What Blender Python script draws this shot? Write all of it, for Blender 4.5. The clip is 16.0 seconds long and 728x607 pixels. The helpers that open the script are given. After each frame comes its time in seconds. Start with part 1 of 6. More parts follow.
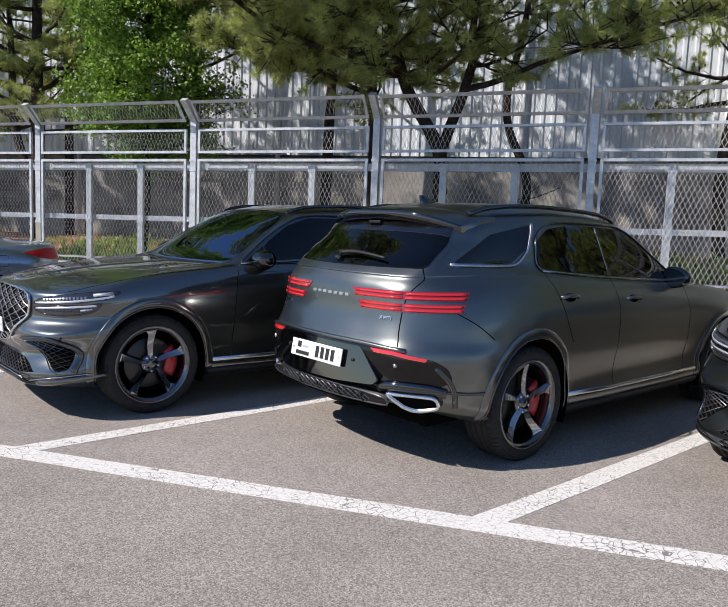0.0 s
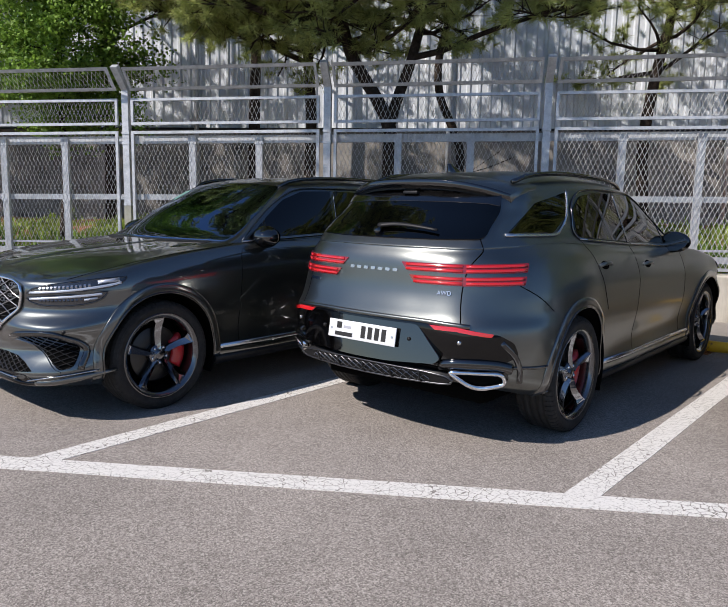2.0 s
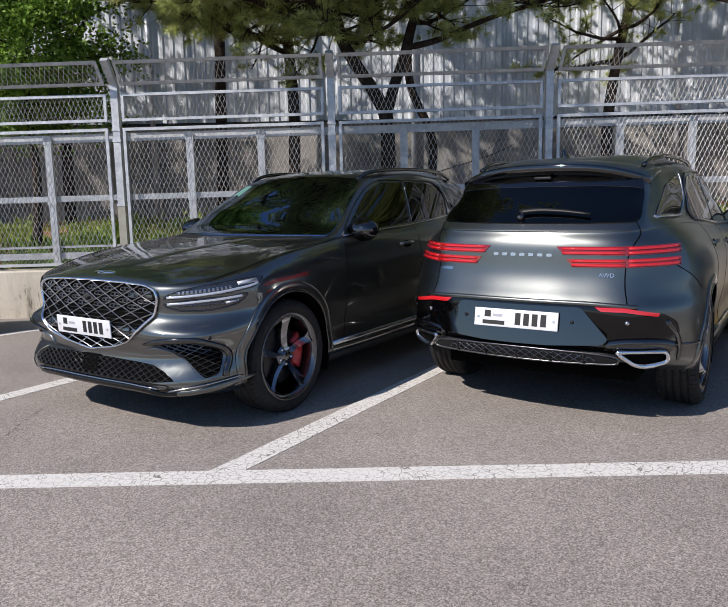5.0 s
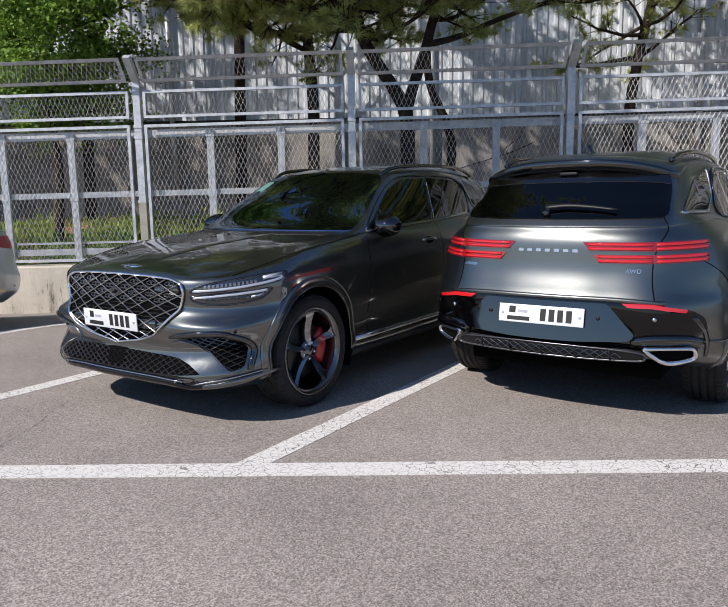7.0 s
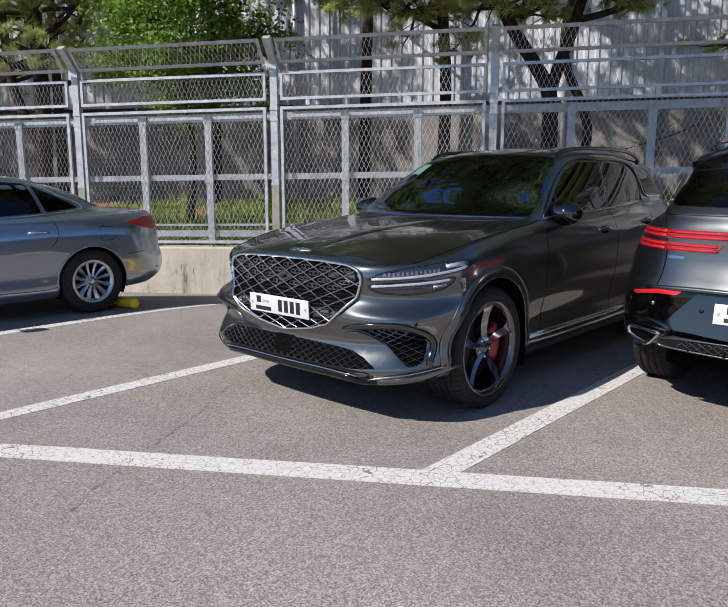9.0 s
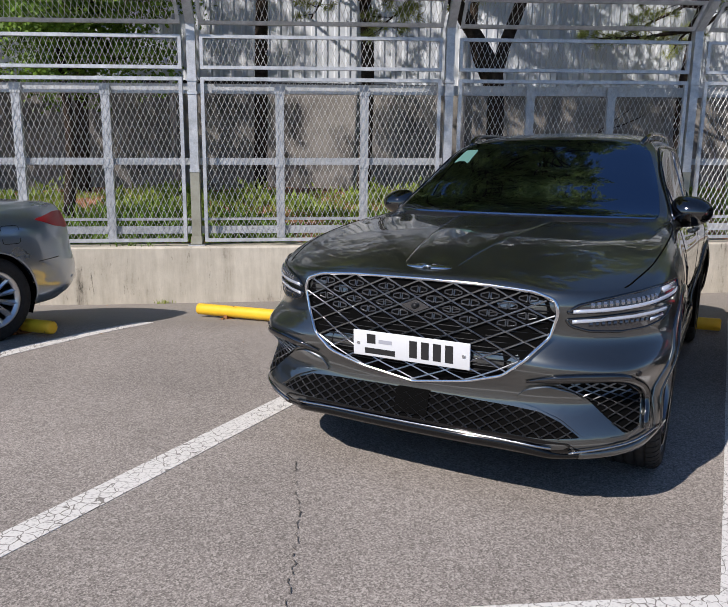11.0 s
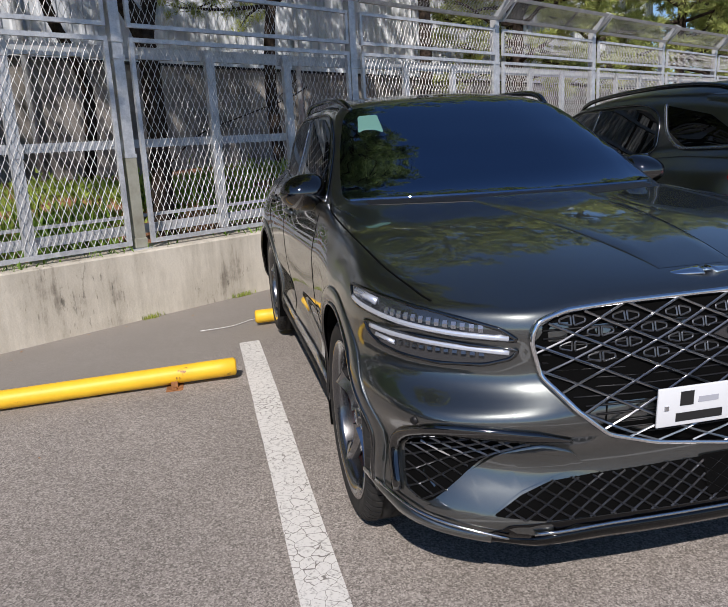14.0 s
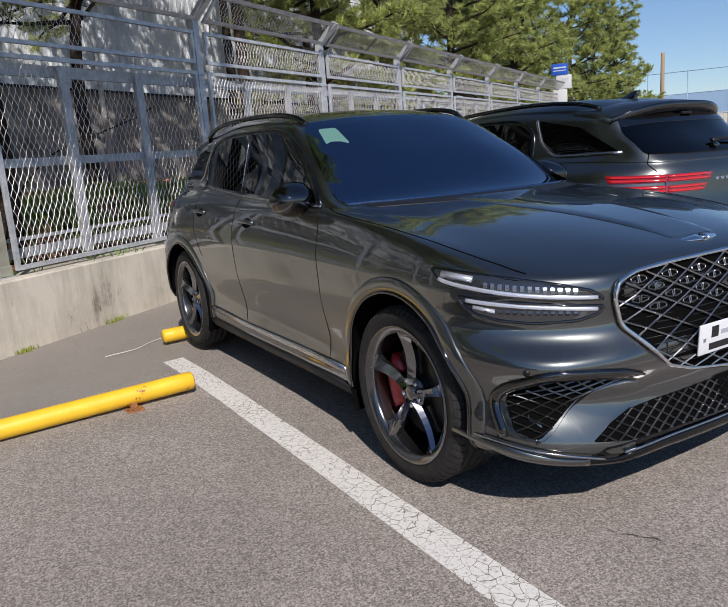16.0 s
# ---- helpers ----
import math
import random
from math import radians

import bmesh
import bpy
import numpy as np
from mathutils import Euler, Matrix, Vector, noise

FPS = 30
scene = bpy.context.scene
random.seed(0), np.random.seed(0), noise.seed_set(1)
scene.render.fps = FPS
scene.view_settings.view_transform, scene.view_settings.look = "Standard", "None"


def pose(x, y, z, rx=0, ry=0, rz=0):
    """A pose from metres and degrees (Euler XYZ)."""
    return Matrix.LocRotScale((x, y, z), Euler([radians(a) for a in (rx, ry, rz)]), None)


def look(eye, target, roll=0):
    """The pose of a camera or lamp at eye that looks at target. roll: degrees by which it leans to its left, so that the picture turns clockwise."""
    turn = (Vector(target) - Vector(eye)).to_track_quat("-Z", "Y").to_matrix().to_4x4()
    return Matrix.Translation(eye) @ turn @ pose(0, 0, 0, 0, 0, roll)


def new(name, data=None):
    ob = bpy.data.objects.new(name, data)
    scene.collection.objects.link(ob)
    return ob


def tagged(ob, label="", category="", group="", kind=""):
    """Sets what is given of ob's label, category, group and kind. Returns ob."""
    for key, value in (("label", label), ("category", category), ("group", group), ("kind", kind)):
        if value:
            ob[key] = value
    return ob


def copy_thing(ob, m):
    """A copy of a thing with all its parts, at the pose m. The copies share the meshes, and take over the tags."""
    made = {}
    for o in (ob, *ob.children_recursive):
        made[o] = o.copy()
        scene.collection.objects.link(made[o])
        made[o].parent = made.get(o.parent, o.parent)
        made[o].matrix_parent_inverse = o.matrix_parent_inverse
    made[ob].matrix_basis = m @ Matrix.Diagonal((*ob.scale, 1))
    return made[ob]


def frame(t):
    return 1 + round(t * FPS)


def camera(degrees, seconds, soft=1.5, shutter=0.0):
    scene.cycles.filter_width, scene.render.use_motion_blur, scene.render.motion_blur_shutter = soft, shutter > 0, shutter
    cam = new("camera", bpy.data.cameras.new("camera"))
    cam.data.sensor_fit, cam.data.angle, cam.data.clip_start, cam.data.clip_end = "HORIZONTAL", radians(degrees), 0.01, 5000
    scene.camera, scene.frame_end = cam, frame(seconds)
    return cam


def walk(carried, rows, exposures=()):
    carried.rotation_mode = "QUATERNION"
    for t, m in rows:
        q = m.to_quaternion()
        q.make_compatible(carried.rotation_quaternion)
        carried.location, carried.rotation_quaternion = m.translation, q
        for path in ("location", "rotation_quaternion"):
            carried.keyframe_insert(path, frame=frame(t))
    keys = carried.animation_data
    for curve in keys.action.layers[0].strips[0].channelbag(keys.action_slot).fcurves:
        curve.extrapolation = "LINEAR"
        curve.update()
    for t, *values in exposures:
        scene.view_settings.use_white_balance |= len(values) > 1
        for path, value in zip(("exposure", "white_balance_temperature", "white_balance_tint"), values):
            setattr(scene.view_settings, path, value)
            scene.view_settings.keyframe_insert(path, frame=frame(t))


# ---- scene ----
cam = camera(55.7, 16.0, 1.0)
LEVEL = pose(0, 0, 0.053, -0.516, -0.344, 0)
PATH = [
    (0, (0.197, 0.168, 1.391), (-0.383, 2.072, 1.192), 2.2),
    (0.5, (0.06, 0.163, 1.375), (-0.55, 2.054, 1.155), 2.0),
    (1, (-0.182, 0.188, 1.352), (-0.744, 2.091, 1.101), 1.5),
    (1.5, (-0.481, 0.193, 1.356), (-0.91, 2.129, 1.095), 1.1),
    (2, (-0.759, 0.207, 1.351), (-1.039, 2.17, 1.088), 0.8),
    (2.5, (-1.089, 0.246, 1.352), (-1.245, 2.221, 1.082), 0.4),
    (3, (-1.411, 0.297, 1.336), (-1.474, 2.278, 1.07), -0.2),
    (3.5, (-1.705, 0.332, 1.339), (-1.699, 2.315, 1.078), -0.8),
    (4, (-1.937, 0.259, 1.339), (-1.916, 2.24, 1.065), -1.0),
    (4.5, (-2.096, 0.167, 1.334), (-2.096, 2.148, 1.054), -1.2),
    (4.7, (-2.156, 0.141, 1.34), (-2.17, 2.121, 1.058), -1.3),
    (7, (-2.244, 0.13, 1.32), (-2.318, 2.108, 1.033), -1.2),
    (7.5, (-2.254, 0.132, 1.318), (-2.35, 2.108, 1.027), -1.0),
    (8, (-2.325, 0.134, 1.32), (-2.526, 2.102, 1.024), -0.7),
    (8.5, (-2.507, 0.237, 1.306), (-2.838, 2.186, 1.004), -0.4),
    (8.7, (-2.602, 0.307, 1.3), (-2.96, 2.25, 0.99), -0.3),
    (10.8, (-4.212, 1.455, 1.306), (-4.145, 3.423, 0.96), 0.5),
    (11, (-4.363, 1.574, 1.32), (-4.222, 3.538, 0.967), 0.3),
    (11.5, (-4.729, 1.909, 1.337), (-4.402, 3.85, 0.98), -0.2),
    (12, (-5.029, 2.285, 1.337), (-4.438, 4.159, 0.964), -1.8),
    (12.5, (-5.285, 2.653, 1.349), (-4.441, 4.423, 0.952), -3.4),
    (13, (-5.502, 3.021, 1.348), (-4.471, 4.687, 0.944), -3.3),
    (13.5, (-5.708, 3.405, 1.357), (-4.519, 4.959, 0.943), -3.2),
    (14, (-5.907, 3.737, 1.348), (-4.55, 5.141, 0.916), -3.6),
    (14.5, (-6.083, 4.056, 1.355), (-4.587, 5.307, 0.909), -3.9),
    (15, (-6.235, 4.27, 1.343), (-4.646, 5.401, 0.896), -4.0),
    (15.5, (-6.482, 4.377, 1.36), (-4.811, 5.387, 0.929), -4.1),
    (16, (-6.741, 4.381, 1.358), (-5.009, 5.291, 0.941), -4.7),
]
walk(cam, [(t, LEVEL @ look(eye, target, roll)) for t, eye, target, roll in PATH], [(0, 0.36, 6330, 15), (1.5, 0.25, 6330, 15), (3.5, 0.10, 6330, 15), (7, 0.17, 6330, 15), (8.5, 0.16, 6330, 15), (11.5, 0.09, 6330, 15), (14, 0.01, 6330, 15), (16, -0.03, 6330, 15)])

# ---- light ----
world = bpy.data.worlds.new("sky")
scene.world = world
world.use_nodes = True
wn = world.node_tree.nodes
sky = wn.new("ShaderNodeTexSky")
sky.sky_type, sky.sun_disc = "NISHITA", False
sky.sun_elevation, sky.sun_rotation = radians(41.8), radians(229.2)
sky.air_density, sky.dust_density, sky.ozone_density = 1.0, 0.1, 5.5
world.node_tree.links.new(sky.outputs["Color"], wn["Background"].inputs["Color"])
wn["Background"].inputs["Strength"].default_value = 0.103
sun = new("sun", bpy.data.lights.new("sun", "SUN"))
sun.data.energy, sun.data.angle, sun.data.color = 4.95, radians(0.55), (1.0, 0.93, 0.83)
sun.matrix_world = look((-8.5, -7.3, 10.0), (0, 0, 0))
scene.view_settings.exposure = 0.0

# ---- materials ----


def material(name, color, rough=0.5, metal=0.0, spec=0.5, coat=0.0, coat_rough=0.03):
    m = bpy.data.materials.new(name)
    m.use_nodes = True
    b = m.node_tree.nodes["Principled BSDF"]
    b.inputs["Base Color"].default_value = (*color, 1)
    b.inputs["Roughness"].default_value = rough
    b.inputs["Metallic"].default_value = metal
    b.inputs["Specular IOR Level"].default_value = spec
    b.inputs["Coat Weight"].default_value = coat
    b.inputs["Coat Roughness"].default_value = coat_rough
    return m


def node(m, kind, **inputs):
    n = m.node_tree.nodes.new(kind)
    for k, v in inputs.items():
        n.inputs[k.replace("_", " ")].default_value = v
    return n


def wire(m, a, b):
    m.node_tree.links.new(a, b)


def grain(m, scale, amount, stops, bump=0.0, bump_scale=None, distance=0.004, detail=6.0, second=None):
    """Colour from noise at one or two scales through a ramp, with bump."""
    b = m.node_tree.nodes["Principled BSDF"]
    co = node(m, "ShaderNodeTexCoord")
    src = co.outputs["Object"]
    n = node(m, "ShaderNodeTexNoise", Scale=scale, Detail=detail, Roughness=0.65)
    wire(m, src, n.inputs["Vector"])
    fac = n.outputs["Fac"]
    if second:
        n2 = node(m, "ShaderNodeTexNoise", Scale=second[0], Detail=4.0, Roughness=0.6)
        wire(m, src, n2.inputs["Vector"])
        mix = node(m, "ShaderNodeMath")
        mix.operation = "MULTIPLY_ADD"
        mix.inputs[1].default_value = second[1]
        wire(m, n2.outputs["Fac"], mix.inputs[0])
        wire(m, fac, mix.inputs[2])
        sub = node(m, "ShaderNodeMath")
        sub.operation = "SUBTRACT"
        sub.inputs[1].default_value = second[1] * 0.5
        wire(m, mix.outputs[0], sub.inputs[0])
        fac = sub.outputs[0]
    ramp = node(m, "ShaderNodeValToRGB")
    while len(ramp.color_ramp.elements) < len(stops):
        ramp.color_ramp.elements.new(0.5)
    for e, (at, col) in zip(ramp.color_ramp.elements, stops):
        e.position, e.color = at, (*col, 1)
    wire(m, fac, ramp.inputs["Fac"])
    wire(m, ramp.outputs["Color"], b.inputs["Base Color"])
    if bump:
        bn = node(m, "ShaderNodeTexNoise", Scale=bump_scale or scale * 4, Detail=4.0, Roughness=0.6)
        wire(m, src, bn.inputs["Vector"])
        bu = node(m, "ShaderNodeBump", Strength=bump, Distance=distance)
        wire(m, bn.outputs["Fac"], bu.inputs["Height"])
        wire(m, bu.outputs["Normal"], b.inputs["Normal"])
    return m


# asphalt: light aggregate in a dark binder
asphalt = material("asphalt", (0.1, 0.1, 0.1), 0.9, spec=0.25)
ab = asphalt.node_tree.nodes["Principled BSDF"]
aco = node(asphalt, "ShaderNodeTexCoord")
stone = node(asphalt, "ShaderNodeTexVoronoi", Scale=210.0)
wire(asphalt, aco.outputs["Object"], stone.inputs["Vector"])
stone_ramp = node(asphalt, "ShaderNodeValToRGB")
stone_ramp.color_ramp.elements.new(0.5)
for e, (at, v) in zip(stone_ramp.color_ramp.elements, ((0.12, (0.135, 0.121, 0.108)), (0.5, (0.268, 0.241, 0.216)), (0.92, (0.47, 0.428, 0.388)))):
    e.position, e.color = at, (*v, 1)
one = node(asphalt, "ShaderNodeSeparateColor")
wire(asphalt, stone.outputs["Color"], one.inputs["Color"])
coarse = node(asphalt, "ShaderNodeTexVoronoi", Scale=150.0)
wire(asphalt, aco.outputs["Object"], coarse.inputs["Vector"])
two = node(asphalt, "ShaderNodeSeparateColor")
wire(asphalt, coarse.outputs["Color"], two.inputs["Color"])
both_sizes = node(asphalt, "ShaderNodeMix", Factor=0.5)
wire(asphalt, one.outputs["Red"], both_sizes.inputs[2])
wire(asphalt, two.outputs["Green"], both_sizes.inputs[3])
wire(asphalt, both_sizes.outputs[0], stone_ramp.inputs["Fac"])
worn = node(asphalt, "ShaderNodeTexNoise", Scale=0.7, Detail=7.0, Roughness=0.62)
wire(asphalt, aco.outputs["Object"], worn.inputs["Vector"])
worn_ramp = node(asphalt, "ShaderNodeMapRange")
worn_ramp.inputs["From Min"].default_value, worn_ramp.inputs["From Max"].default_value = 0.3, 0.7
worn_ramp.inputs["To Min"].default_value, worn_ramp.inputs["To Max"].default_value = 0.8, 1.16
wire(asphalt, worn.outputs["Fac"], worn_ramp.inputs["Value"])
amul = node(asphalt, "ShaderNodeVectorMath")
amul.operation = "SCALE"
wire(asphalt, stone_ramp.outputs["Color"], amul.inputs[0])
wire(asphalt, worn_ramp.outputs["Result"], amul.inputs["Scale"])
# plainer, slightly darker grey-brown in the gutter along the wall, with an uneven edge
axyz = node(asphalt, "ShaderNodeSeparateXYZ")
wire(asphalt, aco.outputs["Object"], axyz.inputs[0])
edge = node(asphalt, "ShaderNodeMath")
edge.operation = "MULTIPLY_ADD"
edge.inputs[1].default_value = 1.2
wire(asphalt, worn.outputs["Fac"], edge.inputs[0])
wire(asphalt, axyz.outputs["Y"], edge.inputs[2])
near_wall = node(asphalt, "ShaderNodeMapRange")
near_wall.inputs["From Min"].default_value, near_wall.inputs["From Max"].default_value = 8.15, 8.55
wire(asphalt, edge.outputs[0], near_wall.inputs["Value"])
smix = node(asphalt, "ShaderNodeMix")
smix.data_type = "RGBA"
sfac = node(asphalt, "ShaderNodeMath")
sfac.operation = "MULTIPLY"
sfac.inputs[1].default_value = 0.6
wire(asphalt, near_wall.outputs["Result"], sfac.inputs[0])
wire(asphalt, sfac.outputs[0], smix.inputs["Factor"])
wire(asphalt, amul.outputs["Vector"], smix.inputs[6])
smix.inputs[7].default_value = (0.245, 0.225, 0.197, 1)
wire(asphalt, smix.outputs[2], ab.inputs["Base Color"])
abump = node(asphalt, "ShaderNodeBump", Strength=0.16, Distance=0.003)
wire(asphalt, coarse.outputs["Distance"], abump.inputs["Height"])
wire(asphalt, abump.outputs["Normal"], ab.inputs["Normal"])

olive_paint = grain(material("old_olive_paint", (0.25, 0.25, 0.2), 0.6), 5.0, 1, [(0.3, (0.22, 0.21, 0.165)), (0.55, (0.30, 0.30, 0.245)), (0.75, (0.36, 0.35, 0.30))], 0.2, 50.0)

# cracked road paint
road_paint = material("road_paint", (0.7, 0.69, 0.66), 0.75, spec=0.3)
pb = road_paint.node_tree.nodes["Principled BSDF"]
pco = node(road_paint, "ShaderNodeTexCoord")
warp = node(road_paint, "ShaderNodeTexNoise", Scale=9.0, Detail=3.0)
wire(road_paint, pco.outputs["Object"], warp.inputs["Vector"])
wadd = node(road_paint, "ShaderNodeVectorMath")
wadd.operation = "MULTIPLY_ADD"
wadd.inputs[1].default_value = (0.06, 0.06, 0.06)
wire(road_paint, warp.outputs["Color"], wadd.inputs[0])
wire(road_paint, pco.outputs["Object"], wadd.inputs[2])
cell = node(road_paint, "ShaderNodeTexVoronoi", Scale=21.0)
cell.feature = "DISTANCE_TO_EDGE"
wire(road_paint, wadd.outputs["Vector"], cell.inputs["Vector"])
where = node(road_paint, "ShaderNodeTexNoise", Scale=1.6, Detail=3.0)
wire(road_paint, pco.outputs["Object"], where.inputs["Vector"])
thin = node(road_paint, "ShaderNodeMapRange")
thin.inputs["From Min"].default_value, thin.inputs["From Max"].default_value = 0.35, 0.65
thin.inputs["To Min"].default_value, thin.inputs["To Max"].default_value = 0.008, 0.036
wire(road_paint, where.outputs["Fac"], thin.inputs["Value"])
crack = node(road_paint, "ShaderNodeMath")
crack.operation = "LESS_THAN"
wire(road_paint, cell.outputs["Distance"], crack.inputs[0])
wire(road_paint, thin.outputs["Result"], crack.inputs[1])
wearn = node(road_paint, "ShaderNodeTexNoise", Scale=60.0, Detail=5.0, Roughness=0.7)
wire(road_paint, pco.outputs["Object"], wearn.inputs["Vector"])
wearr = node(road_paint, "ShaderNodeValToRGB")
wearr.color_ramp.elements[0].position, wearr.color_ramp.elements[0].color = 0.33, (0.33, 0.32, 0.3, 1)
wearr.color_ramp.elements[1].position, wearr.color_ramp.elements[1].color = 0.47, (0.67, 0.655, 0.62, 1)
wire(road_paint, wearn.outputs["Fac"], wearr.inputs["Fac"])
pmix = node(road_paint, "ShaderNodeMix")
pmix.data_type = "RGBA"
wire(road_paint, crack.outputs[0], pmix.inputs["Factor"])
wire(road_paint, wearr.outputs["Color"], pmix.inputs[6])
pmix.inputs[7].default_value = (0.21, 0.195, 0.175, 1)
wire(road_paint, pmix.outputs[2], pb.inputs["Base Color"])

concrete = material("concrete", (0.4, 0.38, 0.34), 0.9, spec=0.2)
cbs = concrete.node_tree.nodes["Principled BSDF"]
cco = node(concrete, "ShaderNodeTexCoord")
cmap = node(concrete, "ShaderNodeMapping")
cmap.inputs["Scale"].default_value = (7.0, 7.0, 0.9)
wire(concrete, cco.outputs["Object"], cmap.inputs["Vector"])
streak = node(concrete, "ShaderNodeTexNoise", Scale=1.0, Detail=6.0, Roughness=0.7)
wire(concrete, cmap.outputs["Vector"], streak.inputs["Vector"])
blotch = node(concrete, "ShaderNodeTexNoise", Scale=1.3, Detail=8.0, Roughness=0.7)
wire(concrete, cco.outputs["Object"], blotch.inputs["Vector"])
csum = node(concrete, "ShaderNodeMath")
csum.operation = "MULTIPLY"
wire(concrete, streak.outputs["Fac"], csum.inputs[0])
wire(concrete, blotch.outputs["Fac"], csum.inputs[1])
cramp = node(concrete, "ShaderNodeValToRGB")
cramp.color_ramp.elements.new(0.5)
for e, (at, col) in zip(cramp.color_ramp.elements, ((0.11, (0.17, 0.15, 0.12)), (0.19, (0.44, 0.405, 0.335)), (0.34, (0.58, 0.54, 0.455)))):
    e.position, e.color = at, (*col, 1)
wire(concrete, csum.outputs[0], cramp.inputs["Fac"])
fmap = node(concrete, "ShaderNodeMapping")
fmap.inputs["Scale"].default_value = (26.0, 26.0, 5.0)
wire(concrete, cco.outputs["Object"], fmap.inputs["Vector"])
fleck = node(concrete, "ShaderNodeTexNoise", Scale=1.0, Detail=4.0, Roughness=0.75)
wire(concrete, fmap.outputs["Vector"], fleck.inputs["Vector"])
fsum = node(concrete, "ShaderNodeMath")
fsum.operation = "MULTIPLY_ADD"
fsum.inputs[1].default_value = 0.7
wire(concrete, blotch.outputs["Fac"], fsum.inputs[0])
wire(concrete, fleck.outputs["Fac"], fsum.inputs[2])
framp = node(concrete, "ShaderNodeMapRange")
framp.inputs["From Min"].default_value, framp.inputs["From Max"].default_value = 0.60, 0.72
framp.inputs["To Min"].default_value, framp.inputs["To Max"].default_value = 0.42, 1.0
wire(concrete, fsum.outputs[0], framp.inputs["Value"])
fmul = node(concrete, "ShaderNodeVectorMath")
fmul.operation = "SCALE"
wire(concrete, cramp.outputs["Color"], fmul.inputs[0])
wire(concrete, framp.outputs["Result"], fmul.inputs["Scale"])
wire(concrete, fmul.outputs["Vector"], cbs.inputs["Base Color"])
cgr = node(concrete, "ShaderNodeTexNoise", Scale=45.0, Detail=5.0)
wire(concrete, cco.outputs["Object"], cgr.inputs["Vector"])
cbu = node(concrete, "ShaderNodeBump", Strength=0.5, Distance=0.006)
wire(concrete, cgr.outputs["Fac"], cbu.inputs["Height"])
wire(concrete, cbu.outputs["Normal"], cbs.inputs["Normal"])
concrete_dark = grain(material("old_concrete", (0.2, 0.2, 0.19), 0.9, spec=0.2), 1.4, 1,
                      [(0.3, (0.13, 0.124, 0.115)), (0.5, (0.24, 0.226, 0.207)), (0.7, (0.34, 0.322, 0.292))], 0.4, 30.0, second=(7.0, 0.4))
galvanised = grain(material("galvanised_steel", (0.5, 0.51, 0.52), 0.45, metal=0.3, spec=0.5), 9.0, 1,
                   [(0.3, (0.35, 0.37, 0.39)), (0.55, (0.51, 0.53, 0.55)), (0.75, (0.64, 0.655, 0.665))], 0.15, 60.0, second=(60.0, 0.4))
mesh_steel = grain(material("mesh_steel", (0.6, 0.6, 0.6), 0.5, metal=0.4), 6.0, 1,
                   [(0.3, (0.44, 0.44, 0.435)), (0.7, (0.62, 0.62, 0.605))])
cladding = grain(material("painted_cladding", (0.5, 0.53, 0.56), 0.55, spec=0.4), 1.1, 1,
                 [(0.3, (0.46, 0.50, 0.54)), (0.5, (0.58, 0.62, 0.66)), (0.72, (0.68, 0.71, 0.74))], second=(9.0, 0.35))
yellow_paint = grain(material("yellow_paint", (0.8, 0.5, 0.02), 0.5), 7.0, 1,
                     [(0.33, (0.22, 0.09, 0.035)), (0.37, (0.78, 0.46, 0.02)), (0.7, (0.86, 0.55, 0.025))], 0.2, 60.0)
rust = grain(material("rust", (0.25, 0.1, 0.04), 0.95, spec=0.1), 30.0, 1, [(0.3, (0.12, 0.05, 0.025)), (0.7, (0.4, 0.19, 0.08))], 0.6, 90.0)
soil = grain(material("soil", (0.2, 0.12, 0.07), 1.0, spec=0.1), 3.0, 1,
             [(0.3, (0.14, 0.07, 0.045)), (0.5, (0.30, 0.15, 0.09)), (0.7, (0.38, 0.23, 0.14))], 0.8, 30.0, 0.03)
bark = grain(material("pine_bark", (0.1, 0.07, 0.05), 0.95, spec=0.1), 12.0, 1,
             [(0.3, (0.018, 0.014, 0.011)), (0.55, (0.05, 0.038, 0.03)), (0.75, (0.10, 0.075, 0.058))], 1.0, 26.0, 0.03)


def leaf_material(name, dark, light, trans):
    m = material(name, light, 0.55, spec=0.35)
    b = m.node_tree.nodes["Principled BSDF"]
    geo = node(m, "ShaderNodeNewGeometry")
    ramp = node(m, "ShaderNodeValToRGB")
    ramp.color_ramp.elements[0].color, ramp.color_ramp.elements[1].color = (*dark, 1), (*light, 1)
    co = node(m, "ShaderNodeTexCoord")
    cl = node(m, "ShaderNodeTexNoise", Scale=4.5, Detail=2.0)
    wire(m, co.outputs["Object"], cl.inputs["Vector"])
    mr = node(m, "ShaderNodeMapRange")
    mr.inputs["From Min"].default_value, mr.inputs["From Max"].default_value = 0.3, 0.7
    wire(m, cl.outputs["Fac"], mr.inputs["Value"])
    av = node(m, "ShaderNodeMix", Factor=0.65)
    wire(m, geo.outputs["Random Per Island"], av.inputs[2])
    wire(m, mr.outputs["Result"], av.inputs[3])
    wire(m, av.outputs[0], ramp.inputs["Fac"])
    wire(m, ramp.outputs["Color"], b.inputs["Base Color"])
    b.inputs["Transmission Weight"].default_value = 0.0
    tr = node(m, "ShaderNodeBsdfTranslucent")
    wire(m, ramp.outputs["Color"], tr.inputs["Color"])
    mix = node(m, "ShaderNodeMixShader", Fac=trans)
    out = m.node_tree.nodes["Material Output"]
    wire(m, b.outputs["BSDF"], mix.inputs[1])
    wire(m, tr.outputs["BSDF"], mix.inputs[2])
    wire(m, mix.outputs["Shader"], out.inputs["Surface"])
    return m


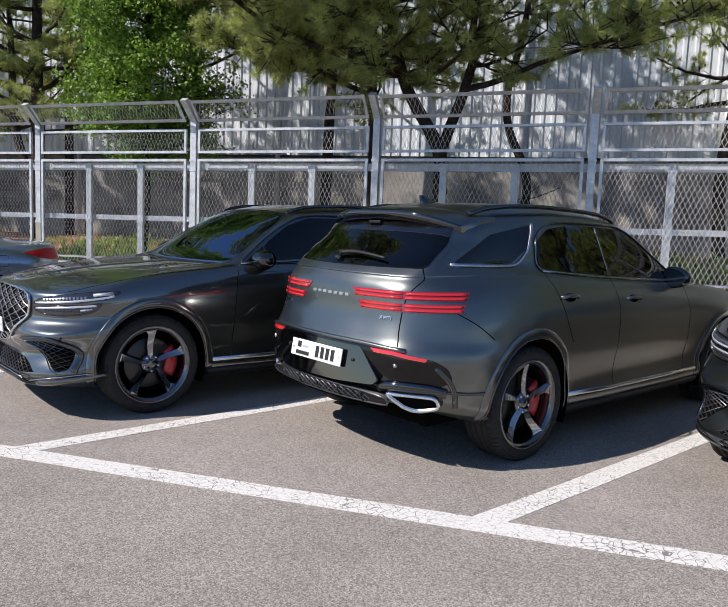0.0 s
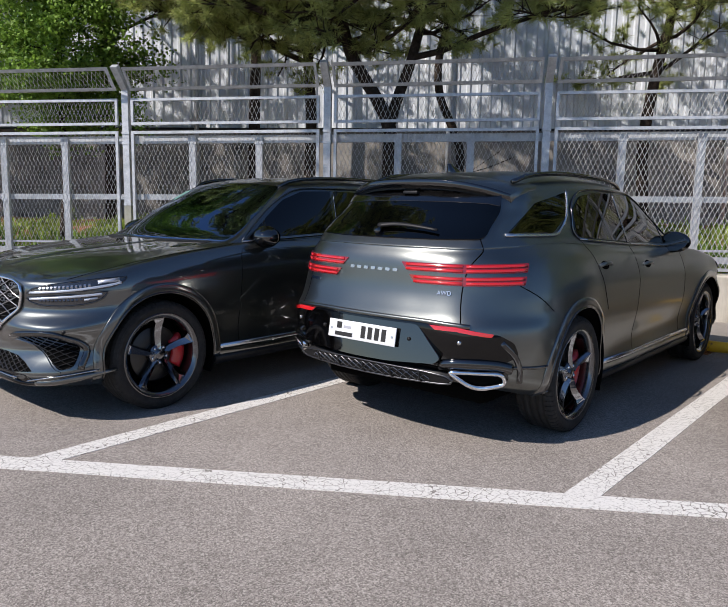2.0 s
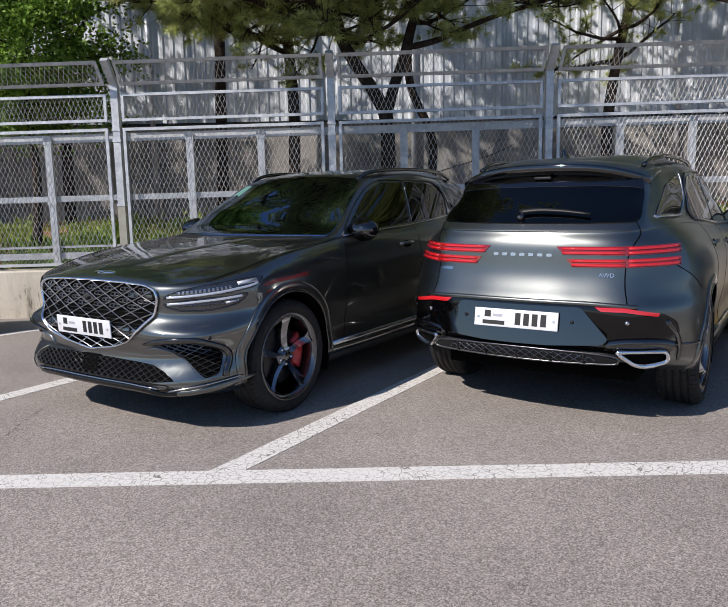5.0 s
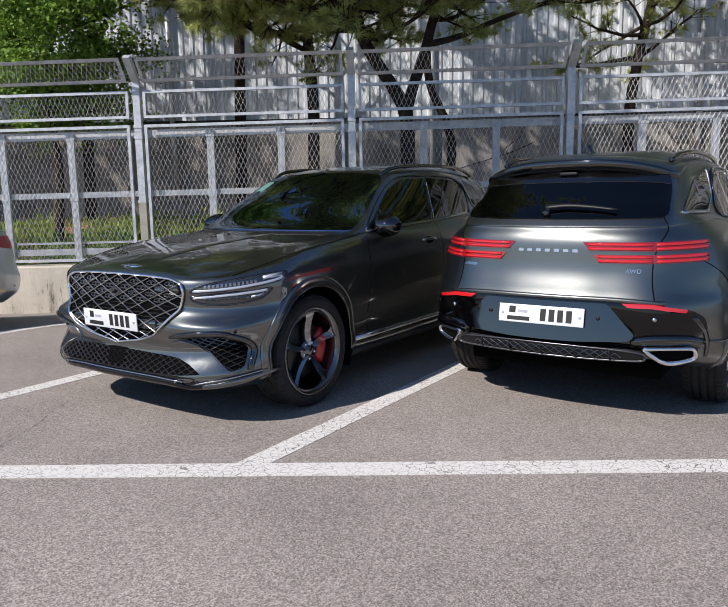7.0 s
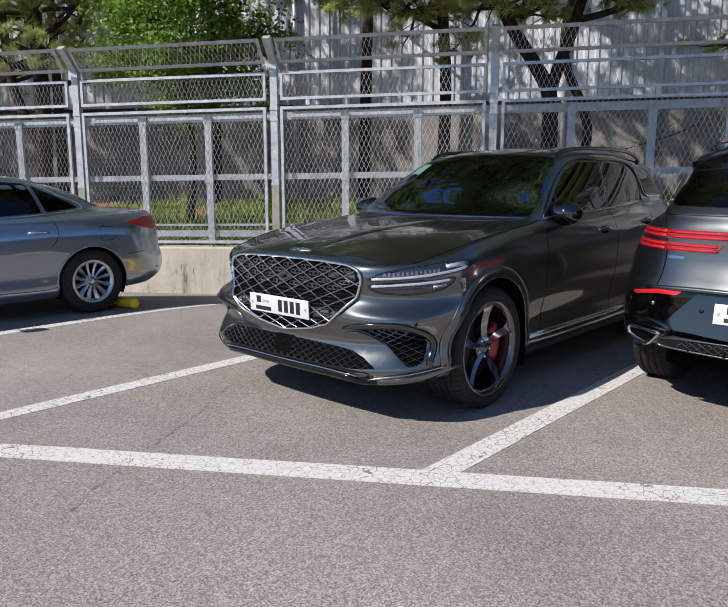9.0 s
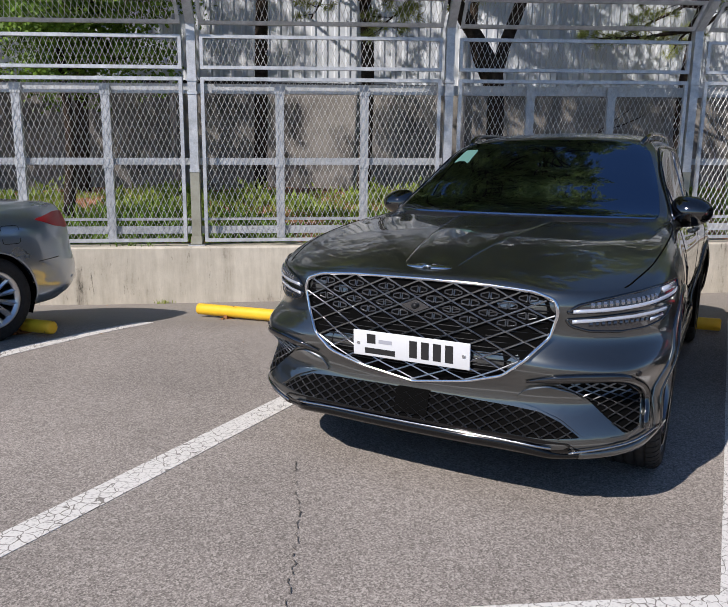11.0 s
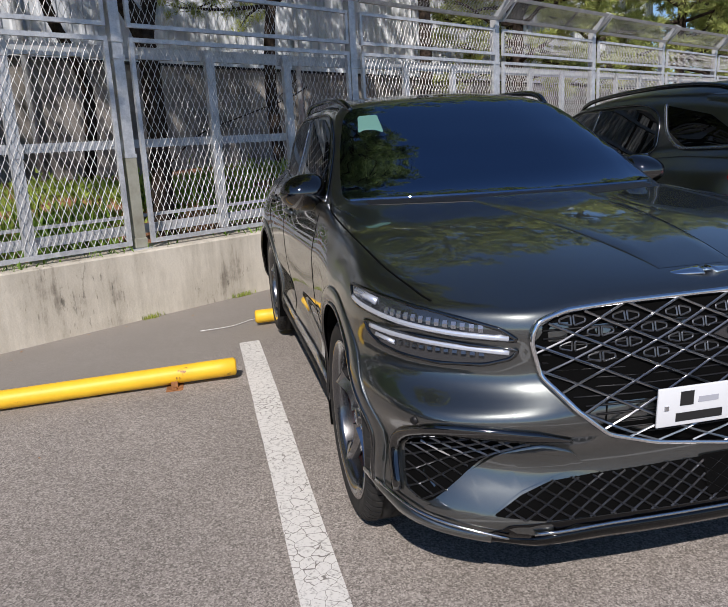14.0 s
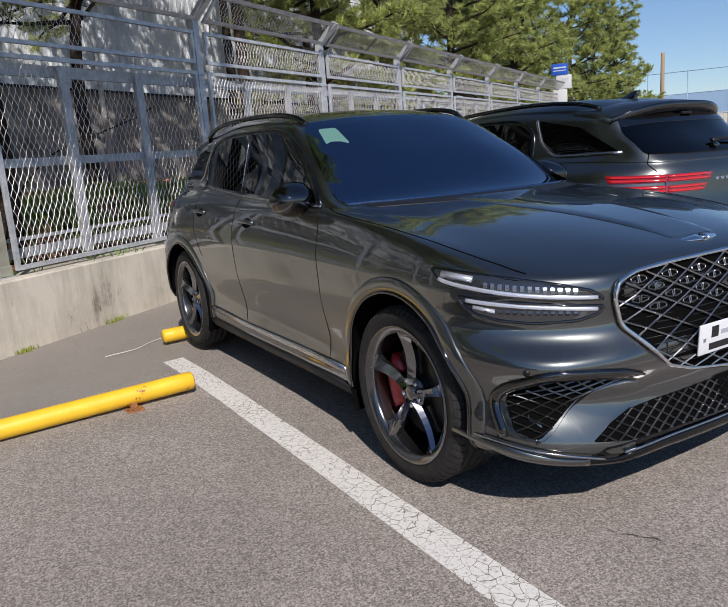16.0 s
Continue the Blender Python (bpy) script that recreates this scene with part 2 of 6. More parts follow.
needles = leaf_material("pine_needles", (0.085, 0.12, 0.034), (0.66, 0.72, 0.24), 0.42)
broad_leaf = leaf_material("broad_leaves", (0.018, 0.055, 0.008), (0.31, 0.50, 0.07), 0.35)
weed_leaf = leaf_material("weed_leaves", (0.07, 0.13, 0.018), (0.46, 0.57, 0.11), 0.4)
grass_leaf = leaf_material("grass_blades", (0.12, 0.19, 0.03), (0.50, 0.54, 0.14), 0.45)
dry_leaf = leaf_material("dry_leaves", (0.22, 0.11, 0.05), (0.45, 0.28, 0.14), 0.3)


def paint_material(name, base, rough, coat, coat_rough, metal, flake):
    m = material(name, base, rough, metal, 0.5, coat, coat_rough)
    b = m.node_tree.nodes["Principled BSDF"]
    co = node(m, "ShaderNodeTexCoord")
    v = node(m, "ShaderNodeTexVoronoi", Scale=900.0)
    wire(m, co.outputs["Object"], v.inputs["Vector"])
    dust = node(m, "ShaderNodeTexNoise", Scale=2.4, Detail=5.0)
    wire(m, co.outputs["Object"], dust.inputs["Vector"])
    mr = node(m, "ShaderNodeMapRange")
    mr.inputs["To Min"].default_value, mr.inputs["To Max"].default_value = rough - 0.04, rough + 0.06
    wire(m, dust.outputs["Fac"], mr.inputs["Value"])
    wire(m, mr.outputs["Result"], b.inputs["Roughness"])
    hsv = node(m, "ShaderNodeMapRange")
    hsv.inputs["To Min"].default_value, hsv.inputs["To Max"].default_value = 1 - flake, 1 + flake
    wire(m, v.outputs["Color"], hsv.inputs["Value"])
    sc = node(m, "ShaderNodeVectorMath")
    sc.operation = "SCALE"
    sc.inputs[0].default_value = base
    wire(m, hsv.outputs["Result"], sc.inputs["Scale"])
    wire(m, sc.outputs["Vector"], b.inputs["Base Color"])
    b.inputs["Coat IOR"].default_value = 2.1
    return m


gloss_paint = paint_material("gloss_green_grey_paint", (0.062, 0.068, 0.066), 0.33, 1.0, 0.008, 0.9, 0.25)
satin_paint = paint_material("satin_green_grey_paint", (0.160, 0.170, 0.162), 0.31, 0.2, 0.06, 1.0, 0.15)
silver_paint = paint_material("silver_blue_paint", (0.25, 0.305, 0.39), 0.28, 1.0, 0.03, 0.8, 0.2)
gloss_black = material("gloss_black", (0.0015, 0.0015, 0.0018), 0.06, spec=0.5)
gloss_black.node_tree.nodes["Principled BSDF"].inputs["IOR"].default_value = 1.95
piano_black = material("piano_black", (0.0012, 0.0012, 0.0014), 0.08, spec=0.5)
trim_black = material("black_plastic", (0.008, 0.008, 0.009), 0.5, spec=0.35)
crack_fill = material("crack_dirt", (0.10, 0.091, 0.081), 1.0, spec=0.1)
gap_black = material("shut_gap", (0.0025, 0.0025, 0.0025), 0.9, spec=0.05)
dark_glass = material("tinted_glass", (0.0004, 0.0005, 0.0006), 0.008, spec=0.5)
dark_glass.node_tree.nodes["Principled BSDF"].inputs["IOR"].default_value = 3.5
# blue put into the reflection itself, to deepen the mirrored sky
dark_glass.node_tree.nodes["Principled BSDF"].inputs["Specular Tint"].default_value = (0.56, 0.74, 1.0, 1)
satin_chrome = material("satin_chrome", (0.58, 0.59, 0.61), 0.27, 1.0)
mesh_grey = material("mesh_grey", (0.13, 0.132, 0.14), 0.28, 0.9)
grille_grey = material("grille_grey", (0.36, 0.365, 0.375), 0.32, 1.0)
inlay_dark = material("dark_inlay", (0.17, 0.172, 0.18), 0.3, 0.9)
chrome = material("chrome", (0.78, 0.79, 0.81), 0.10, 1.0)
trim_dark = material("dark_trim", (0.13, 0.132, 0.138), 0.2, 1.0)
dark_chrome = material("dark_chrome", (0.42, 0.43, 0.445), 0.16, 1.0)
gunmetal = material("gunmetal_alloy", (0.15, 0.152, 0.16), 0.2, 0.95, coat=0.7)
spoke_face = material("spoke_face", (0.27, 0.275, 0.29), 0.12, 1.0, coat=0.8)
bright_alloy = material("machined_alloy", (0.60, 0.61, 0.63), 0.3, 1.0)
rubber = grain(material("tyre_rubber", (0.02, 0.02, 0.02), 0.75, spec=0.3), 30.0, 1, [(0.3, (0.012, 0.012, 0.012)), (0.7, (0.03, 0.029, 0.028))])
disc_steel = material("brake_disc", (0.06, 0.06, 0.06), 0.4, 1.0)
caliper_red = material("caliper_red", (0.42, 0.012, 0.018), 0.3, coat=0.5)
lamp_red = material("red_lamp_lens", (0.52, 0.012, 0.015), 0.12, spec=0.6, coat=1.0)
lamp_red_dark = material("dark_red_lens", (0.22, 0.006, 0.008), 0.1, spec=0.6, coat=1.0)
side_lamp_red = material("plain_red_lens", (0.42, 0.012, 0.016), 0.3, spec=0.3)
privacy_glass = material("privacy_glass", (0.0004, 0.0005, 0.0006), 0.01, spec=0.5)
privacy_glass.node_tree.nodes["Principled BSDF"].inputs["IOR"].default_value = 1.47
lamp_lens = material("clear_lamp_lens", (0.02, 0.023, 0.028), 0.03, spec=0.9, coat=1.0)
lamp_grey = material("lamp_reflector", (0.34, 0.36, 0.41), 0.2, metal=0.8, coat=1.0)
mirror_grey = material("mirror_glass", (0.12, 0.125, 0.135), 0.03, 1.0)
led_dark = material("unlit_led_block", (0.10, 0.105, 0.12), 0.2, metal=0.8, coat=1.0)
lamp_white = material("white_light_bar", (0.70, 0.74, 0.83), 0.25, metal=0.6, coat=1.0)
plate_white = material("number_plate_white", (0.62, 0.635, 0.65), 0.45)
ink = material("black_ink", (0.01, 0.01, 0.01), 0.6)
pale_ink = material("pale_ink", (0.35, 0.36, 0.4), 0.6)
seat_leather = material("seat_leather", (0.03, 0.028, 0.027), 0.5)
sticker_green = material("pale_green_sticker", (0.10, 0.22, 0.19), 0.5)

# ---- mesh helpers ----


def part(name, bm, mat, parent=None, label="", smooth=True, m=None):
    """Links a bmesh as one mesh object, under a thing or a part."""
    me = bpy.data.meshes.new(name)
    bm.to_mesh(me)
    bm.free()
    for one in mat if isinstance(mat, (list, tuple)) else [mat]:
        me.materials.append(one)
    if smooth:
        me.shade_smooth()
    ob = new(name, me)
    if parent is not None:
        ob.parent = parent
    if m is not None:
        ob.matrix_basis = m
    if label:
        ob["label"] = label
    return ob


def part_data(name, verts, faces, mat, parent=None, label="", smooth=False, m=None):
    me = bpy.data.meshes.new(name)
    me.from_pydata([tuple(v) for v in verts], [], faces)
    for one in mat if isinstance(mat, (list, tuple)) else [mat]:
        me.materials.append(one)
    if smooth:
        me.shade_smooth()
    me.update()
    ob = new(name, me)
    if parent is not None:
        ob.parent = parent
    if m is not None:
        ob.matrix_basis = m
    if label:
        ob["label"] = label
    return ob


def thing(name, m, label, category, group="", kind=""):
    ob = new(name)
    ob.empty_display_size = 0.2
    ob.matrix_basis = m
    return tagged(ob, label, category, group, kind)


def box(bm, x0, x1, y0, y1, z0, z1, bevel=0.0, slope=0.0):
    vs = [bm.verts.new((x, y, z + slope * x)) for x in (x0, x1) for y in (y0, y1) for z in (z0, z1)]
    fs = [bm.faces.new([vs[i] for i in f]) for f in ((0, 1, 3, 2), (4, 6, 7, 5), (0, 4, 5, 1), (2, 3, 7, 6), (0, 2, 6, 4), (1, 5, 7, 3))]
    if bevel:
        es = list({e for f in fs for e in f.edges})
        bmesh.ops.bevel(bm, geom=es, offset=bevel, segments=2, affect="EDGES", profile=0.6)
    return bm


def boxes(*args, bevel=0.0, slope=0.0):
    bm = bmesh.new()
    for a in args:
        box(bm, *a, bevel=bevel, slope=slope)
    return bm


def smooth_line(points, n, closed=False):
    """A Catmull-Rom curve through the points, n steps a span."""
    p = [np.array(q, float) for q in points]
    k = len(p)
    out = []
    spans = k if closed else k - 1
    for i in range(spans):
        a = p[(i - 1) % k] if closed or i else 2 * p[0] - p[1]
        b, c = p[i], p[(i + 1) % k]
        d = p[(i + 2) % k] if closed or i + 2 < k else 2 * p[-1] - p[-2]
        for j in range(n):
            t = j / n
            out.append(0.5 * (2 * b + (c - a) * t + (2 * a - 5 * b + 4 * c - d) * t * t + (3 * b - a - 3 * c + d) * t ** 3))
    if not closed:
        out.append(p[-1])
    return out


def rounded(points, r, n=5):
    """A closed outline with its corners rounded by about r."""
    p = [np.array(q, float) for q in points]
    out = []
    for i in range(len(p)):
        a, b, c = p[i - 1], p[i], p[(i + 1) % len(p)]
        ra = min(r, 0.45 * np.linalg.norm(a - b))
        rc = min(r, 0.45 * np.linalg.norm(c - b))
        s, e = b + (a - b) / np.linalg.norm(a - b) * ra, b + (c - b) / np.linalg.norm(c - b) * rc
        for j in range(n + 1):
            t = j / n
            out.append((1 - t) ** 2 * s + 2 * t * (1 - t) * b + t * t * e)
    return out


def sweep(bm, pts, normals, w, h, sides=8, closed=False, taper=None):
    """An elliptical bar, w wide and h high, along pts; the normals give its height's way."""
    pts = [Vector(p) for p in pts]
    rings = []
    k = len(pts)
    for i, p in enumerate(pts):
        a = pts[(i - 1) % k] if closed or i else p
        b = pts[(i + 1) % k] if closed or i < k - 1 else p
        t = (b - a).normalized()
        n = Vector(normals[i] if isinstance(normals, list) else normals)
        n = (n - t * n.dot(t)).normalized()
        s = t.cross(n)
        f = taper(i / max(1, k - 1)) if taper else 1.0
        rings.append([bm.verts.new(p + (s * math.cos(2 * math.pi * j / sides) * w / 2 + n * math.sin(2 * math.pi * j / sides) * h / 2) * f) for j in range(sides)])
    for i in range(k if closed else k - 1):
        r, q = rings[i], rings[(i + 1) % k]
        for j in range(sides):
            bm.faces.new((r[j], r[(j + 1) % sides], q[(j + 1) % sides], q[j]))
    if not closed:
        bm.faces.new(rings[0][::-1])
        bm.faces.new(rings[-1])
    return bm


def tube(bm, pts, radius, sides=8):
    """A round bar; radius may be a list."""
    pts = [Vector(p) for p in pts]
    rings = []
    n = Vector((0.31, 0.52, 0.8)).normalized()
    for i, p in enumerate(pts):
        t = (pts[min(i + 1, len(pts) - 1)] - pts[max(i - 1, 0)]).normalized()
        n = (n - t * n.dot(t)).normalized()
        s = t.cross(n)
        r = radius[i] if isinstance(radius, (list, tuple)) else radius
        rings.append([bm.verts.new(p + (s * math.cos(2 * math.pi * j / sides) + n * math.sin(2 * math.pi * j / sides)) * r) for j in range(sides)])
    for r, q in zip(rings, rings[1:]):
        for j in range(sides):
            bm.faces.new((r[j], r[(j + 1) % sides], q[(j + 1) % sides], q[j]))
    bm.faces.new(rings[0][::-1])
    bm.faces.new(rings[-1])
    return bm


def lathe(bm, profile, axis_x=True, n=48, closed=False):
    """Turns a profile of (radius, along) round the y axis."""
    rings = []
    for i in range(n):
        a = 2 * math.pi * i / n
        rings.append([bm.verts.new((r * math.cos(a), y, r * math.sin(a))) for r, y in profile])
    for i in range(n):
        p, q = rings[i], rings[(i + 1) % n]
        for j in range(len(profile) - 1):
            bm.faces.new((p[j], p[j + 1], q[j + 1], q[j]))
        if closed:
            bm.faces.new((p[-1], p[0], q[0], q[-1]))
    return bm


def text_on(name, body, size, m, mat, parent):
    cu = bpy.data.curves.new(name, "FONT")
    cu.body, cu.size, cu.extrude, cu.align_x = body, size, 0.002, "CENTER"
    cu.materials.append(mat)
    tmp = bpy.data.objects.new(name, cu)
    scene.collection.objects.link(tmp)
    me = bpy.data.meshes.new_from_object(tmp.evaluated_get(bpy.context.evaluated_depsgraph_get()))
    scene.collection.objects.unlink(tmp)
    bpy.data.objects.remove(tmp)
    ob = new(name, me)
    ob.parent = parent
    ob.matrix_basis = m
    return ob

# ---- ground, lines, wall ----
BAY, SLANT = 2.83, 0.6266  # spacing of the bay lines along the front line; their run along x for each metre of y
HEAD = 180 + math.degrees(math.atan2(0.8474, 0.531))  # heading of a car that has backed in


def ground_z(x, y):
    """The lot falls to a gutter along the wall."""
    d = math.log1p(math.exp(min(40, (y - 7.6) * 4))) / 4
    return -0.1 * min(d, 2.45) * min(1.1, max(0.25, 1 - 0.08 * (x + 6)))


def steps(marks):
    out = []
    for a, b, s in marks:
        n = max(1, round((b - a) / s))
        out += [a + (b - a) * i / n for i in range(n)]
    return out + [marks[-1][1]]


gx = steps([(-400, -60, 85), (-60, -14, 6), (-14, 10, 0.5), (10, 60, 6), (60, 900, 210)])
gy = steps([(-400, -40, 90), (-40, 4, 4), (4, 10.3, 0.3), (10.3, 14, 1.2), (14, 60, 12), (60, 900, 210)])
gv = [(x, y, ground_z(x, y)) for y in gy for x in gx]
gf = [(j * len(gx) + i, j * len(gx) + i + 1, (j + 1) * len(gx) + i + 1, (j + 1) * len(gx) + i) for j in range(len(gy) - 1) for i in range(len(gx) - 1)]
ground = part_data("ground", gv, gf, asphalt, smooth=True)
tagged(ground, "grey weathered asphalt of the parking lot with fine aggregate", "asphalt", kind="structure")


def stripe(name, a, b, w, label, lift=0.0045):
    """A painted band from a to b, w wide, that follows the ground."""
    a, b = Vector(a), Vector(b)
    d = (b - a).normalized()
    s = Vector((-d.y, d.x)) * w / 2
    n = max(2, int((b - a).length / 0.3))
    rng = random.Random(hash(name) % 7 + int(abs(a.x) * 10))
    vs, fs = [], []
    for i in range(n + 1):
        c = a + (b - a) * i / n
        for k in (-1, 1):
            p = c + s * k * (1 + rng.uniform(-0.03, 0.03))
            for z in (lift, -0.002):
                vs.append((p.x, p.y, ground_z(p.x, p.y) + z))
    for i in range(n):
        q = 4 * i
        fs += [(q, q + 4, q + 6, q + 2), (q + 1, q + 5, q + 4, q), (q + 2, q + 6, q + 7, q + 3)]
    fs += [(0, 2, 3, 1), (4 * n, 4 * n + 1, 4 * n + 3, 4 * n + 2)]
    return tagged(part_data(name, vs, fs, road_paint), label, "road marking", kind="structure")


def front_y(x):
    return 3.435 + 0.02 * (x + 3.3)


stripe("front_line", (-40, front_y(-40)), (30, front_y(30)), 0.16, "white painted line along the bays, worn and cracked")
for k in range(-6, 6):
    x0 = -3.03 + BAY * k
    stripe("bay_line", (x0, front_y(x0) - 0.02), (x0 + SLANT * 4.45, 3.43 + 4.5), 0.15, "white slanted bay line with cracked paint", 0.0028)

# long crack in the asphalt
rng = random.Random(5)
cb = bmesh.new()
last = None
for i, y in enumerate(np.arange(2.85, 4.72, 0.022)):
    x = -4.44 + 0.035 * math.sin(2.3 * y) * (y - 4.0) + rng.uniform(-0.013, 0.013)
    p = Vector((x, y, ground_z(x, y) + 0.0045))
    w = rng.uniform(0.0006, 0.0031)
    pair = (cb.verts.new(p - Vector((w, 0, 0))), cb.verts.new(p + Vector((w, 0, 0))))
    if last and rng.random() > 0.38:
        cb.faces.new((last[0], last[1], pair[1], pair[0]))
    last = pair
tagged(part("asphalt_crack", cb, crack_fill), "long thin crack running across the asphalt", "crack", kind="structure")

FENCE_Y, RISE = 10.15, 0.012
wall_bm = bmesh.new()
wall_n = 60
wx = [-24 + 48.5 * i / wall_n for i in range(wall_n + 1)]
prev = None
for x in wx:
    top = 0.485 + RISE * (x + 2.75)
    ring = [wall_bm.verts.new(p) for p in ((x, 9.93, -0.8), (x, 9.93, top - 0.015), (x, 9.945, top), (x, 10.42, top), (x, 10.42, -0.8))]
    if prev:
        for j in range(4):
            wall_bm.faces.new((prev[j], ring[j], ring[j + 1], prev[j + 1]))
    else:
        wall_bm.faces.new(ring)
    prev = ring
wall_bm.faces.new(prev[::-1])
low_wall = tagged(part("wall_low", wall_bm, concrete, smooth=False), "low weathered concrete wall below the fence, stained", "wall", kind="structure")
for x in (-11.6, 4.9, 8.2):
    bmj = bmesh.new()
    box(bmj, x - 0.006, x + 0.006, 9.9285, 9.932, -0.5, 0.47 + RISE * (x + 2.75))
    part("joint", bmj, gap_black, low_wall)

# ---- fence ----


def lattice(x0, x1, z0, z1, cw, ch, y, lean=0.0, wire_w=0.0064):
    """Expanded steel mesh: zigzag strands that touch at the knots."""
    vs, fs = [], []
    n = int(round((x1 - x0) / cw))
    cw = (x1 - x0) / n
    rows = int(round((z1 - z0) / (ch / 2)))
    step = (z1 - z0) / rows
    for i in range(n + 1):
        for sgn in (1, -1):
            if (i == 0 and sgn < 0) or (i == n and sgn > 0):
                continue
            base = len(vs)
            for j in range(rows + 1):
                off = (cw / 2) * (j % 2) * sgn
                x = x0 + i * cw + off
                z = z0 + j * step
                yy = y - lean * (z - z0) + 0.004 * sgn
                zz = z + RISE * x
                h = wire_w / 2
                vs += [(x - h, yy, zz), (x, yy - h, zz), (x + h, yy, zz), (x, yy + h, zz)]
            for j in range(rows):
                a = base + 4 * j
                for k in range(4):
                    fs.append((a + k, a + (k + 1) % 4, a + 4 + (k + 1) % 4, a + 4 + k))
    return vs, fs


def frame_bars(x0, x1, z0, z1, w, y0, y1, lean=0.0):
    """A rectangular frame of square tube; lean tips it towards the lot."""
    bm = boxes((x0, x1, y0, y1, z1 - w, z1), (x0, x1, y0, y1, z0, z0 + w), (x0, x0 + w, y0, y1, z0 + w, z1 - w), (x1 - w, x1, y0, y1, z0 + w, z1 - w), slope=RISE)
    if lean:
        for v in bm.verts:
            v.co.y -= lean * (v.co.z - z0)
    return bm


def fence_bay(m):
    """One bay: the post at x = 0 and the panels to its right, z from the wall's top."""
    f = thing("fence_bay", m, "galvanised steel fence bay with expanded mesh panels and a cranked top", "fence", "fence bays along the wall")
    L = 3.05
    pb_ = boxes((-0.05, 0.05, -0.05, 0.05, 0.0, 2.56))
    part("post", pb_, galvanised, f, smooth=False)
    part("post_sleeve", boxes((-0.054, 0.054, -0.054, 0.054, 0.012, 0.90)), olive_paint, f, "old olive painted lower sleeve", smooth=False)
    part("foot_rib", boxes((-0.066, 0.066, -0.066, 0.066, 0.015, 0.11), bevel=0.008), olive_paint, f, smooth=False)
    up = bmesh.new()
    for y, z in ((0, 0),):
        vs = [up.verts.new(p) for p in ((-0.05, -0.05, 2.56), (0.05, -0.05, 2.56), (0.05, 0.05, 2.56), (-0.05, 0.05, 2.56), (-0.05, -0.37, 2.83), (0.05, -0.37, 2.83), (0.05, -0.29, 2.88), (-0.05, -0.29, 2.88))]
        for q in ((0, 1, 5, 4), (1, 2, 6, 5), (2, 3, 7, 6), (3, 0, 4, 7), (4, 5, 6, 7), (3, 2, 1, 0)):
            up.faces.new([vs[i] for i in q])
    part("post_top", up, galvanised, f, smooth=False)
    for z in (0.88, 1.78, 1.93):
        part("clamp", boxes((-0.058, 0.058, -0.058, 0.058, z, z + 0.035)), galvanised, f, smooth=False)
    part("foot_plate", boxes((-0.1, 0.1, -0.09, 0.09, -0.004, 0.012)), galvanised, f, smooth=False)
    x0, x1 = 0.105, L - 0.105
    part("lower_frame", frame_bars(x0, x1, 0.05, 1.97, 0.04, -0.085, -0.045), galvanised, f, smooth=False)
    part("middle_frame", frame_bars(x0, x1, 2.06, 2.44, 0.038, -0.08, -0.042), galvanised, f, smooth=False)
    part("top_frame", frame_bars(x0, x1, 2.55, 2.83, 0.036, -0.08, -0.042, lean=0.95), galvanised, f, smooth=False)
    part("purlin", boxes((0.0, L, 0.052, 0.10, 1.80, 1.91), slope=RISE), galvanised, f, smooth=False)
    part("mid_rail", boxes((0.0, L, 0.0525, 0.098, 0.97, 1.05), slope=RISE), galvanised, f, smooth=False)
    part("low_rail", boxes((0.0, L, 0.053, 0.098, 0.14, 0.23), slope=RISE), galvanised, f, smooth=False)
    part("cable_pipe", boxes((0.0, L, 0.053, 0.085, 0.30, 0.33), slope=RISE), galvanised, f, smooth=False)
    for x in (L / 3, 2 * L / 3):
        part("stud", boxes((x - 0.05, x + 0.05, 0.0, 0.05, 0.10, 1.90)), galvanised, f, smooth=False)
        for z in (1.01, 1.86):
            part("splice_plate", boxes((x - 0.06, x + 0.06, -0.006, -0.0005, z - 0.06, z + 0.06)), galvanised, f, smooth=False)
    for name, z0, z1, lean, y in (("lower_mesh", 0.09, 1.93, 0, -0.06), ("middle_mesh", 2.098, 2.402, 0, -0.06), ("top_mesh", 2.586, 2.794, 0.95, -0.095)):
        v, q = lattice(x0 + 0.04, x1 - 0.04, z0, z1, 0.066, 0.14, y, lean)
        part_data(name, v, q, mesh_steel, f)
    return f


def fence_pose(k):
    x = -2.75 + 3.05 * k
    return pose(x, FENCE_Y, 0.485 + RISE * (x + 2.75))


bay0 = fence_bay(fence_pose(0))
for k in list(range(-6, 0)) + list(range(1, 8)):
    copy_thing(bay0, fence_pose(k))

# ---- wheel stops ----


